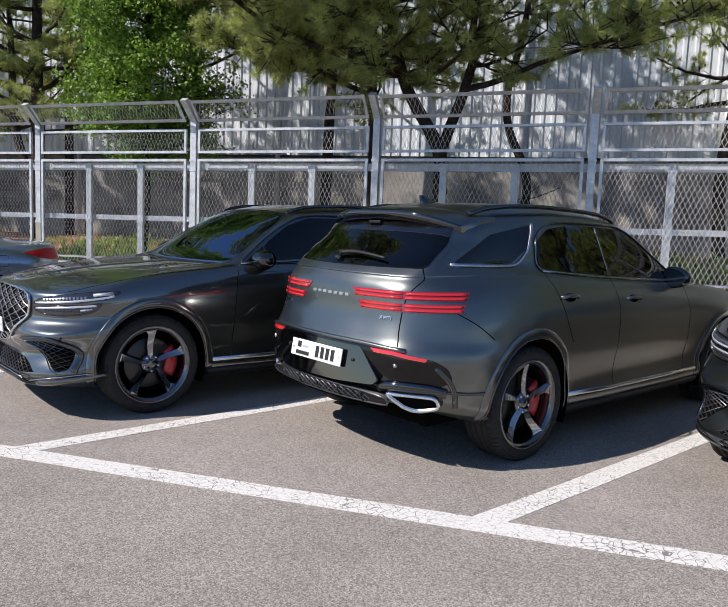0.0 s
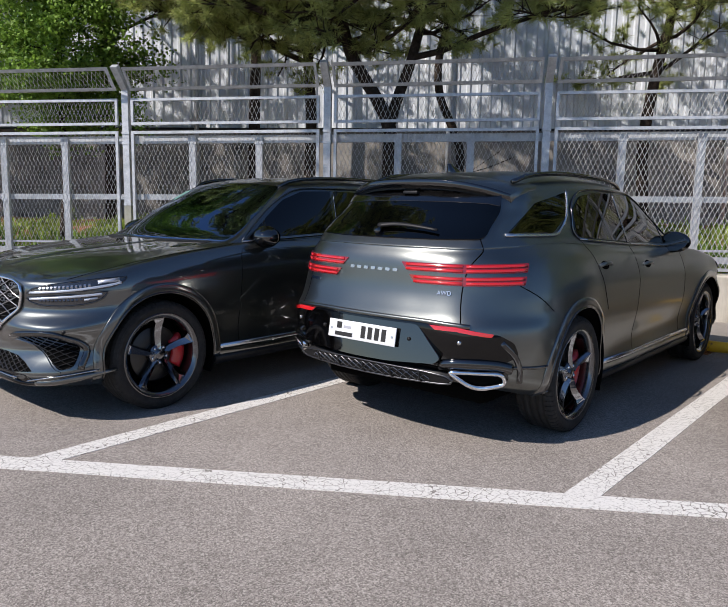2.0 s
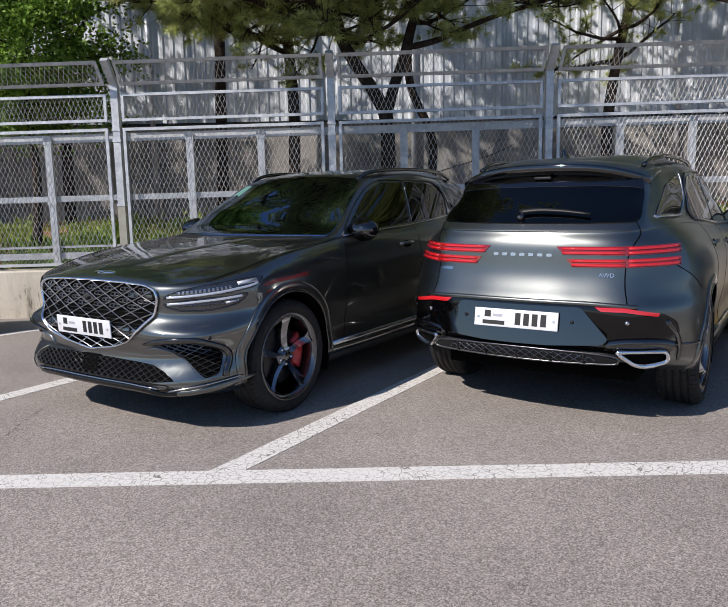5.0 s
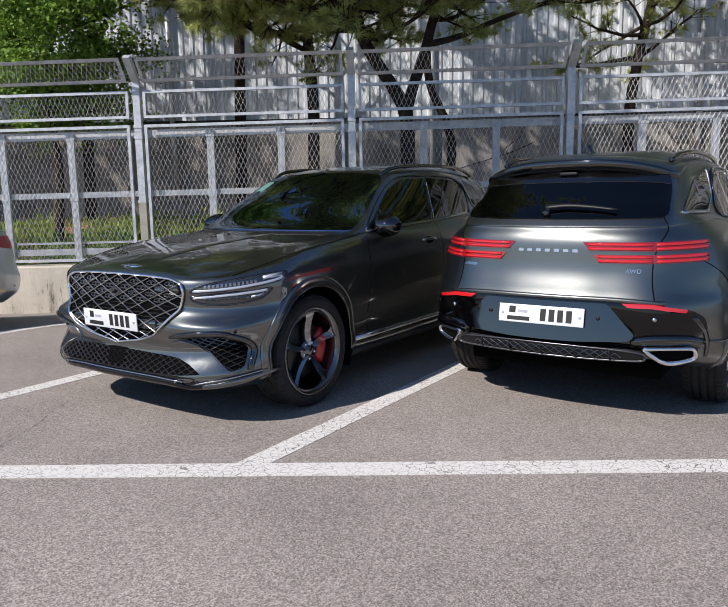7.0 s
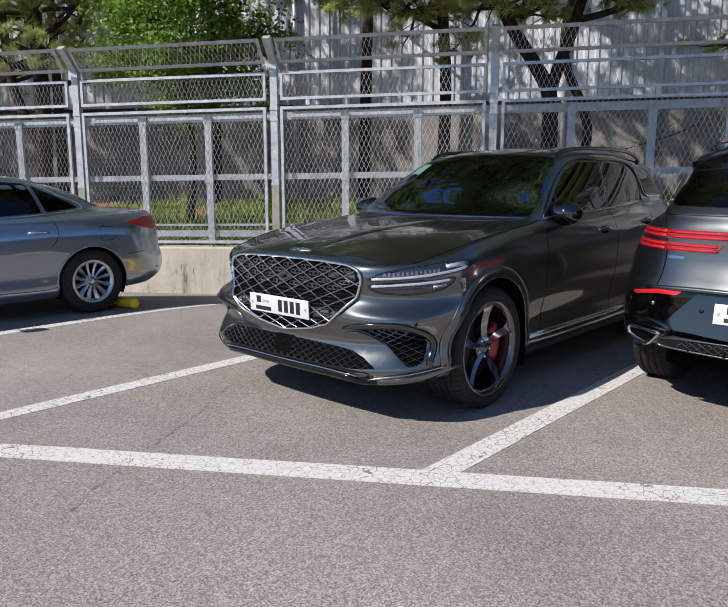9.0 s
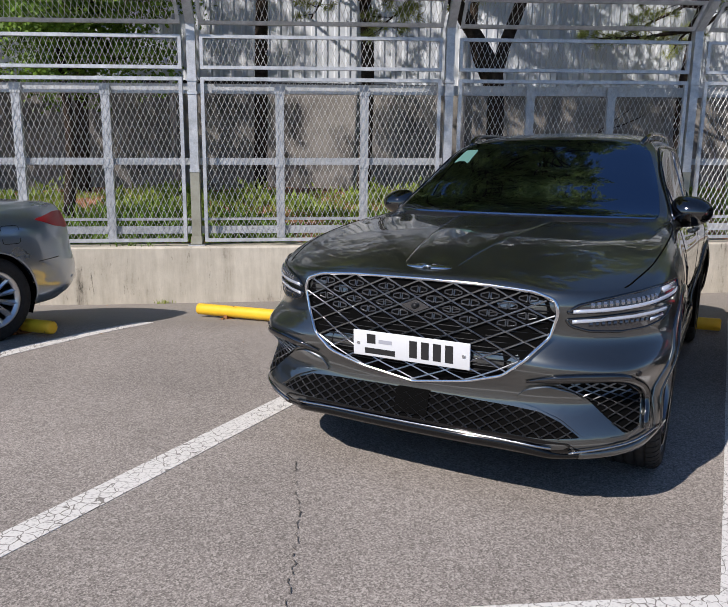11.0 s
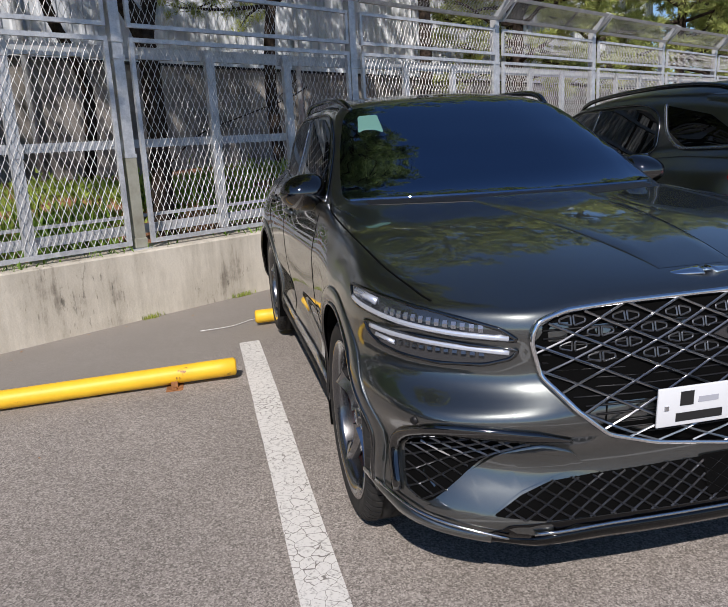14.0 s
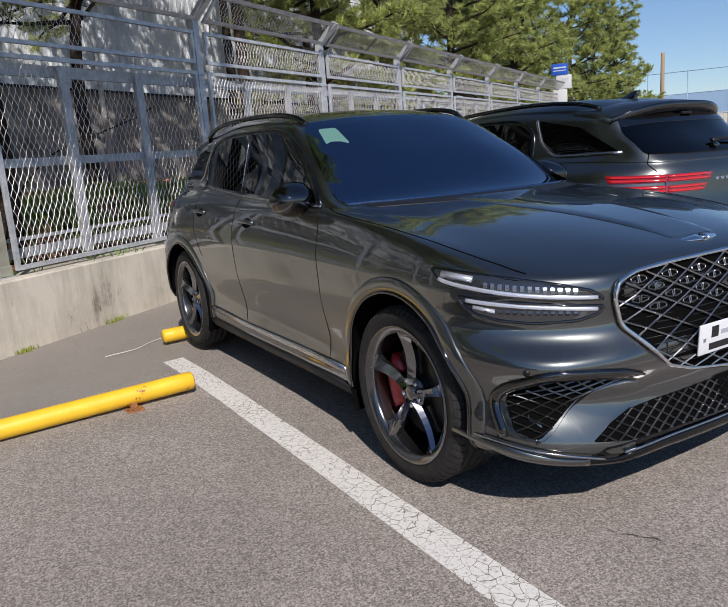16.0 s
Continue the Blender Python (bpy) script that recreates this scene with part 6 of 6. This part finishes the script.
    # wiper
    p, n = sk.path([(.06, 1.256), (-.06, 1.266), (-.2, 1.260), (-.36, 1.242)], *BACK, 0.03)
    part("rear_wiper", sweep(bmesh.new(), smooth_line(p, 4), n[0], 0.032, 0.02, 8, taper=lambda t: 1.2 - 0.6 * t), trim_black, car)
    p, n = sk.path([(.05, 1.235)], *BACK)
    part("wiper_pivot", tube(bmesh.new(), [p[0] - n[0] * 0.005, p[0] + n[0] * 0.035], 0.024, 12), gloss_black, car)
    # tail lamps: two slim strips a side that wrap round the corner
    for s in (1, -1):
        c, a_ = Vector((0.8, -0.6 * s, 0)), Vector((0.6 * s, 0.8, 0))
        def pt(x, y, z):
            return (0.6 * s * x + 0.8 * s * y, z)
        for nm, z0, z1, y_in, x_out in (("upper_tail_lamp", 1.030, 1.078, .215, -1.985), ("lower_tail_lamp", .960, 1.008, .272, -2.01)):
            ol = [pt(-2.345, y_in, z1), pt(-2.27, .58, z1 + .002), pt(x_out, .845, z1 + .008), pt(x_out - .02, .845, z0 + .006), pt(-2.27, .58, z0), pt(-2.345, y_in + .045, z0)]
            lamp = sk.panel(nm, rounded(ol, 0.006, 2), c, a_, lamp_red_dark, car, 0.006, step=0.06, label="slim red tail lamp")
            zm = (z0 + z1) / 2
            for dz in (-0.012, 0.012):
                sk.bar("light_strip", smooth_line([pt(-2.345, y_in + .035, zm + dz), pt(-2.27, .585, zm + dz + .001)], 5), c, a_, 0.017, 0.006, lamp_red, lamp, 0.008, sides=6)
                sk.bar("light_strip", smooth_line([pt(-2.265, .605, zm + dz + .001), pt(-2.12, .76, zm + dz + .004), pt(x_out - .02, .84, zm + dz + .007)], 5), c, a_, 0.017, 0.006, lamp_red, lamp, 0.008, sides=6)
        # tailgate line
        line = [(s * .60, 1.225), (s * .635, 1.15), (s * .60, 1.05), (s * .585, .95), (s * .59, .85), (s * .61, .76)]
        sk.bar("tailgate_line", smooth_line(line, 5), *BACK, 0.007, 0.003, gap_black, car, 0.0006, sides=4)
        # exhaust finisher
        ex = rounded([(s * .55, .492), (s * .79, .49), (s * .80, .43), (s * .70, .408), (s * .655, .412)], 0.03, 4)
        sk.bar("exhaust_tip", ex, *BACK, 0.026, 0.04, chrome, car, 0.022, closed=True, label="chrome exhaust finisher")
        sk.panel("exhaust_opening", ex, *BACK, gap_black, car, 0.012, 0.004, 0.06)
    bl = [(0, .745), (.40, .745), (.62, .735), (.79, .70), (.845, .655), (.86, .58), (.80, .535), (.82, .45), (.78, .405), (.66, .395), (0, .402)]
    bl = rounded(bl + [(-y, z) for y, z in bl[-2:0:-1]], 0.02, 3)
    sk.panel("rear_valance", bl, *BACK, piano_black, car, 0.006, 0.004, 0.07, label="gloss black lower bumper")
    ct = [(0, .735), (.37, .735), (.53, .560), (.50, .527), (.2, .508), (0, .506)]
    ct = rounded(ct + [(-y, z) for y, z in ct[-2:0:-1]], 0.02, 3)
    def plate_sheet(y, z):
        return Vector((-2.462 + 0.165 * (z - 0.48) + 0.21 * y * y, y, z)), Vector((-1, 0.42 * y, 0.165)).normalized()
    sk.panel("plate_panel", ct, *BACK, gloss_black, car, 0.0, 0.03, 0.07, sheet=plate_sheet)
    for s in (1, -1):
        rf = rounded([(s * .445, .738), (s * .60, .736), (s * .765, .706), (s * .757, .688), (s * .60, .714), (s * .48, .716)], 0.005, 2)
        sk.panel("reflector", rf, *BACK, lamp_red, car, 0.014, 0.01, 0.06, label="red bumper reflector")
        sk.bar("exhaust_brow", smooth_line([(s * .50, .515), (s * .62, .535), (s * .76, .53), (s * .83, .505)], 5), *BACK, 0.065, 0.05, gloss_black, car, 0.006)
    df = [(0, .486), (.30, .486), (.50, .478), (.57, .455), (.52, .440), (0, .437)]
    df = rounded(df + [(-y, z) for y, z in df[-2:0:-1]], 0.015, 3)
    sk.panel("diffuser", df, *BACK, trim_black, car, 0.050, 0.05, 0.07)
    diamond_bars(sk, "diffuser_mesh", [(a * .80, .462 + (z - .462) * .8) for a, z in df], 0.056, 0.026, *BACK, 0.006, 0.006, mesh_grey, car, 0.053)
    for y in (-.39, -.20, 0, .20, .39):
        sk.bar("diffuser_rib", [(y, .482), (y, .46), (y, .441)], *BACK, 0.012, 0.020, trim_black, car, 0.052, sides=6)
    sk.bar("diffuser_trim", smooth_line([(-.58, .458), (-.49, .482), (0, .490), (.49, .482), (.58, .458)], 6), *BACK, 0.010, 0.010, mesh_grey, car, 0.053)
    sk.bar("diffuser_edge", smooth_line([(-.57, .452), (-.50, .440), (0, .436), (.50, .440), (.57, .452)], 6), *BACK, 0.012, 0.012, mesh_grey, car, 0.052)
    number_plate(car, -2.443, .648, -1, 9)
    for y in (-.33, .33):
        p, n = plate_sheet(y, .648)
        part("parking_sensor", tube(bmesh.new(), [p - n * 0.005, p + n * 0.006], 0.011, 12), trim_black, car)
        p, n = sk.path([(y * 1.87, .655)], *BACK)
        part("parking_sensor", tube(bmesh.new(), [p[0] - n[0] * 0.005, p[0] + n[0] * 0.012], 0.012, 12), satin_chrome, car)
    sk.bar("tailgate_lip", smooth_line([(-.66, .742), (-.40, .756), (0, .758), (.40, .756), (.66, .742)], 6), *BACK, 0.03, 0.03, paint, car, 0.002)
    sk.bar("bumper_slit", smooth_line([(-.80, .66), (-.845, .58), (-.86, .50), (-.855, .42)], 5), *BACK, 0.034, 0.010, gloss_black, car, 0.004)
    sk.bar("bumper_slit", smooth_line([(.80, .66), (.845, .58), (.86, .50), (.855, .42)], 5), *BACK, 0.034, 0.010, gloss_black, car, 0.004)
    p, n = sk.hit((-4, -.49, .905), (1, 0, 0))
    text_on("drive_badge", "AWD", 0.035, Matrix.Translation(p + n * 0.003) @ n.to_track_quat("Z", "Y").to_matrix().to_4x4(), satin_chrome, car)
    # plain badges in place of lettering
    for i in range(7):
        y = .165 - .055 * i
        sk.panel("badge_bar", rounded([(y - .016, 1.018), (y + .016, 1.018), (y + .016, 1.036), (y - .016, 1.036)], 0.003, 1), *BACK, satin_chrome, car, 0.005, 0.005, 0.2)
    sk.panel("model_badge", rounded([(.47, .915), (.57, .915), (.57, .933), (.47, .933)], 0.004, 1), *BACK, dark_chrome, car, 0.004, 0.004, 0.2)
    return car


front_car = suv(pose(-2.764, 6.244, 0, 0, 0, HEAD), gloss_paint, "dark green-grey glossy SUV backed into its bay, nose out", "parked SUVs")
suv(pose(-0.052, 6.30, 0, 0, 0, HEAD - 180), satin_paint, "dark green-grey satin SUV parked nose to the wall, tail out", "parked SUVs")
copy_thing(front_car, pose(2.80, 6.02, 0, 0, 0, HEAD))

# ---- silver saloon ----
SALOON = [
    [(2.20, 0, .20), (2.18, .35, .20), (2.10, .60, .20), (1.95, .76, .20), (1.74, .84, .20), (1.42, .85, .20), (.75, .82, .19), (-.3, .82, .19), (-1.05, .83, .20), (-1.45, .85, .22), (-2.05, .78, .25), (-2.3, .56, .27), (-2.37, .3, .27), (-2.39, 0, .27)],
    [(2.28, 0, .27), (2.26, .35, .27), (2.19, .62, .28), (2.02, .79, .28), (1.78, .885, .28), (1.42, .905, .28), (.75, .885, .26), (-.3, .885, .26), (-1.05, .89, .26), (-1.45, .905, .28), (-2.08, .84, .31), (-2.36, .60, .33), (-2.44, .3, .33), (-2.46, 0, .33)],
    [(2.29, 0, .46), (2.27, .35, .46), (2.2, .62, .46), (2.04, .81, .46), (1.80, .90, .46), (1.42, .92, .46), (.75, .89, .44), (-.3, .89, .44), (-1.05, .90, .45), (-1.45, .925, .47), (-2.12, .86, .48), (-2.40, .62, .49), (-2.48, .32, .49), (-2.50, 0, .49)],
    [(2.24, 0, .62), (2.22, .35, .62), (2.15, .60, .62), (2.0, .79, .62), (1.78, .895, .63), (1.42, .92, .65), (.75, .92, .64), (-.3, .92, .65), (-1.05, .925, .67), (-1.45, .932, .68), (-2.10, .86, .66), (-2.36, .62, .65), (-2.44, .32, .65), (-2.46, 0, .65)],
    [(2.12, 0, .74), (2.10, .35, .74), (2.03, .58, .74), (1.9, .75, .75), (1.72, .84, .77), (1.42, .88, .80), (.75, .91, .82), (-.3, .915, .84), (-1.05, .92, .86), (-1.45, .915, .87), (-2.05, .83, .88), (-2.33, .61, .88), (-2.40, .32, .88), (-2.42, 0, .88)],
    [(2.0, 0, .80), (1.98, .35, .80), (1.92, .55, .80), (1.8, .70, .81), (1.64, .77, .84), (1.38, .82, .87), (.85, .86, .92), (-.3, .875, .94), (-1.05, .87, .96), (-1.45, .85, .98), (-1.98, .75, 1.0), (-2.27, .58, 1.02), (-2.36, .3, 1.03), (-2.38, 0, 1.03)],
    [(1.6, 0, .90), (1.58, .35, .89), (1.5, .55, .88), (1.4, .66, .88), (1.3, .71, .89), (1.12, .75, .91), (.75, .80, .955), (-.3, .83, .98), (-1.05, .82, 1.0), (-1.45, .78, 1.02), (-1.88, .66, 1.05), (-2.12, .53, 1.065), (-2.2, .3, 1.07), (-2.22, 0, 1.07)],
    [(1.05, 0, .97), (1.02, .35, .97), (.94, .55, .97), (.86, .66, .97), (.80, .71, .965), (.74, .74, .965), (.62, .77, .97), (-.3, .79, .995), (-1.05, .765, 1.03), (-1.35, .71, 1.06), (-1.6, .62, 1.085), (-1.78, .5, 1.09), (-1.84, .3, 1.095), (-1.86, 0, 1.10)],
    [(.50, 0, 1.235), (.48, .32, 1.235), (.42, .49, 1.23), (.37, .58, 1.225), (.33, .62, 1.22), (.29, .64, 1.215), (.2, .66, 1.215), (-.35, .69, 1.23), (-.98, .665, 1.245), (-1.18, .62, 1.25), (-1.34, .55, 1.255), (-1.45, .45, 1.26), (-1.5, .27, 1.265), (-1.52, 0, 1.27)],
    [(.02, 0, 1.415), (.0, .28, 1.41), (-.03, .43, 1.40), (-.06, .50, 1.39), (-.08, .53, 1.385), (-.11, .545, 1.385), (-.18, .56, 1.39), (-.45, .575, 1.40), (-.80, .56, 1.39), (-.93, .53, 1.38), (-1.03, .48, 1.38), (-1.10, .40, 1.385), (-1.13, .24, 1.39), (-1.15, 0, 1.395)],
    [(-.16, 0, 1.45), (-.17, .24, 1.447), (-.19, .36, 1.44), (-.21, .40, 1.435), (-.23, .42, 1.435), (-.25, .43, 1.437), (-.3, .44, 1.44), (-.5, .45, 1.447), (-.72, .44, 1.442), (-.82, .41, 1.437), (-.9, .37, 1.437), (-.95, .30, 1.438), (-.97, .18, 1.44), (-.98, 0, 1.443)],
    [(-.35, 0, 1.465), (-.36, 0, 1.465), (-.37, 0, 1.465), (-.38, 0, 1.466), (-.39, 0, 1.466), (-.4, 0, 1.466), (-.44, 0, 1.467), (-.55, 0, 1.468), (-.65, 0, 1.467), (-.7, 0, 1.466), (-.74, 0, 1.465), (-.77, 0, 1.465), (-.79, 0, 1.464), (-.8, 0, 1.464)],
]


# lower, narrower cabin
SALOON = [[(x, y * (1 - 0.09 * max(0, z - 1.0)), z - 0.07 * max(0, z - 1.0)) for x, y, z in row] for row in SALOON]


def saloon(m, label):
    car = thing("saloon_car", m, label, "car")
    sk = Skin(SALOON)
    hz = 0.335
    part("body", sk.body((1.405, -1.40), 0.372, hz), silver_paint, car)
    part("underbody", boxes((-2.2, 2.05, -0.6, 0.6, 0.22, 0.32), (-0.98, 0.98, -0.80, 0.80, 0.20, 0.30), bevel=0.02), gap_black, car)
    for ax in (1.405, -1.40):
        for s in (1, -1):
            bm = bmesh.new()
            ring = []
            for i in range(25):
                a = radians(-25 + 230 * i / 24)
                ring.append([bm.verts.new((ax + 0.374 * math.cos(a), s * yy, hz + 0.374 * math.sin(a))) for yy in (0.55, 0.89)])
            for p, q in zip(ring, ring[1:]):
                bm.faces.new((p[0], p[1], q[1], q[0]))
            bm.faces.new([r[0] for r in ring])
            part("wheel_well", bm, gap_black, car)
            pts = [(ax + 0.374 * math.cos(radians(a)), hz + 0.374 * math.sin(radians(a))) for a in np.arange(-10, 191, 5)]
            sk.bar("arch_edge", pts, *(LEFT if s > 0 else RIGHT), 0.02, 0.016, silver_paint, car, 0.002, sides=8)
            wheel(car, ax, s * 0.80, hz, s, 0.335, 0.222, 0.225, 12, bright_alloy, disc=False)
    for s, side in ((1, LEFT), (-1, RIGHT)):
        fd = rounded([(.62, 1.0), (-.36, 1.02), (-.40, 1.375), (-.12, 1.36), (.12, 1.28)], 0.03)
        rd = rounded([(-.42, 1.022), (-.98, 1.055), (-.90, 1.345), (-.46, 1.376)], 0.03)
        qt = rounded([(-1.03, 1.06), (-1.40, 1.10), (-1.16, 1.23), (-.95, 1.325)], 0.02)
        for nm, ol in (("front_window", fd), ("rear_window", rd), ("quarter_window", qt)):
            sk.panel(nm, ol, *side, privacy_glass, car, 0.003, step=0.07, label="dark tinted side window")
        trim = smooth_line([(.66, .985), (0, .995), (-.6, 1.015), (-1.05, 1.045), (-1.45, 1.098), (-1.25, 1.215), (-.95, 1.35), (-.45, 1.393), (-.12, 1.378)], 6)
        sk.bar("window_trim", trim, *side, 0.014, 0.010, chrome, car, 0.003, label="chrome window trim")
        for line in ([(.72, .95), (.76, .7), (.74, .30)], [(-.40, 1.0), (-.38, .7), (-.36, .30)], [(-1.0, 1.03), (-1.06, .92), (-1.04, .80), (-.98, .72)], [(-.36, .30), (-.98, .30), (-1.02, .42)], [(-2.02, .62), (-1.80, .60)]):
            sk.bar("shut_line", smooth_line(line, 5), *side, 0.006, 0.003, gap_black, car, 0.0005, sides=4)
        sk.bar("fuel_door_line", rounded([(-1.50, .90), (-1.66, .90), (-1.655, .76), (-1.50, .76)], 0.03, 4), *side, 0.005, 0.003, gap_black, car, 0.0005, closed=True, sides=4)
        for hx in (-.20, -.86):
            p, n = sk.path([(hx + 0.10, .865), (hx + 0.05, .869), (hx, .869), (hx - 0.05, .869), (hx - 0.10, .865)], *side)
            part("door_handle", sweep(bmesh.new(), [a + b * l for a, b, l in zip(p, n, (0.004, 0.024, 0.028, 0.024, 0.004))], n, 0.024, 0.015, 8), chrome, car)
        c, a_ = Vector((0.6, -0.8 * s, 0)), Vector((0.8, 0.6 * s, 0))
        ol = [(0.8 * x + 0.6 * y, z) for x, y, z in ((-1.80, .80, .935), (-2.12, .70, .985), (-2.30, .58, .985), (-2.38, .40, .97), (-2.40, .40, .86), (-2.2, .72, .845), (-2.02, .82, .875))]
        lamp = sk.panel("tail_lamp", rounded(ol, 0.02, 3), c, a_, side_lamp_red, car, 0.005, step=0.06, label="red wedge tail lamp")
        mir = part("wing_mirror", boxes((.50, .62, min(s * .93, s * 1.08), max(s * .93, s * 1.08), 1.0, 1.12), bevel=0.03), silver_paint, car)
    ws = rounded([(-.66, .99), (.66, .99), (.50, 1.385), (.25, 1.40), (-.25, 1.40), (-.50, 1.385)], 0.03, 3)
    sk.panel("windscreen", ws, *FRONT, privacy_glass, car, 0.003, step=0.1, label="tinted windscreen")
    rs = rounded([(-.55, 1.105), (.55, 1.105), (.42, 1.37), (-.42, 1.37)], 0.03, 3)
    sk.panel("rear_screen", rs, *BACK, privacy_glass, car, 0.003, step=0.1, label="tinted rear window")
    sk.bar("boot_line", smooth_line([(.58, 1.06), (.56, .95), (.5, .80)], 4), *BACK, 0.006, 0.003, gap_black, car, 0.0005, sides=4)
    sk.bar("bumper_crease", smooth_line([(-.8, .42), (0, .44), (.8, .42)], 6), *BACK, 0.02, 0.008, silver_paint, car, 0.001)
    number_plate(car, -2.475, .72, -1, 0)
    return car


saloon(pose(-8.36, 6.32, 0, 0, 0, HEAD), "silver-blue saloon car backed into a bay by the wall")

# ---- small things ----
cable = thing("white_cable", pose(-2.2, 8.55, ground_z(-2.2, 8.55)), "thin white cable loosely coiled on the asphalt by a wheel stop", "cable")
cable_white = material("cable_white", (0.62, 0.62, 0.6), 0.5)
coil = [(0.09 * math.cos(a) * (1 + 0.12 * math.sin(2.3 * a)), 0.06 * math.sin(a) * (1 + 0.1 * math.sin(1.7 * a)), 0.006 + 0.004 * a / 6.28) for a in np.arange(0, 15.7, 0.4)]
part("coil", tube(bmesh.new(), coil, 0.004, 6), cable_white, cable)
part("tail", tube(bmesh.new(), smooth_line([(-0.09, 0.0, 0.006), (-0.35, 0.06, 0.005), (-0.6, 0.02, 0.005), (-0.85, 0.1, 0.005)], 6), 0.0035, 6), cable_white, cable)


# a few fallen leaves on the asphalt
leaf_rng = np.random.default_rng(9)
lv, lf = [], []
for k in range(60):
    if k < 14:
        x, y = leaf_rng.uniform(-7.5, -3.2), leaf_rng.uniform(5.2, 8.2)
    else:
        x, y = leaf_rng.uniform(-9, 4), 9.9 - abs(leaf_rng.normal(0, 0.22))
    a, r = leaf_rng.uniform(0, 6.28), leaf_rng.uniform(0.008, 0.02)
    z, c, d = ground_z(x, y) + 0.003, math.cos(a), math.sin(a)
    n = len(lv)
    for u, v, w in ((-1, 0, 0), (-0.3, -0.45, 0.25), (0.9, 0, 0.5), (-0.3, 0.45, 0.3)):
        lv.append((x + r * (u * c - v * d), y + r * (u * d + v * c), z + r * w))
    lf.append((n, n + 1, n + 2, n + 3))
tagged(part_data("fallen_leaves", lv, lf, dry_leaf), "small dry brown leaves scattered on the asphalt", "leaves", kind="stuff")

branch = thing("dead_branch", pose(0, 0, 0), "thin bare dead branch leaning behind the fence mesh", "branch")
part("stick", tube(bmesh.new(), smooth_line([(-2.1, 10.5, 1.30), (-1.72, 10.5, 1.58), (-1.1, 10.5, 1.78), (-0.46, 10.52, 1.97), (-0.1, 10.55, 2.12)], 5), 0.008, 6), bark, branch)
part("twig", tube(bmesh.new(), smooth_line([(-0.75, 10.51, 1.885), (-0.55, 10.5, 2.02), (-0.3, 10.5, 2.2)], 5), 0.005, 5), bark, branch)
part("stem", tube(bmesh.new(), smooth_line([(-2.1, 10.5, 1.30), (-2.35, 10.52, 0.9), (-2.4, 10.55, 0.4)], 5), 0.010, 6), bark, branch)
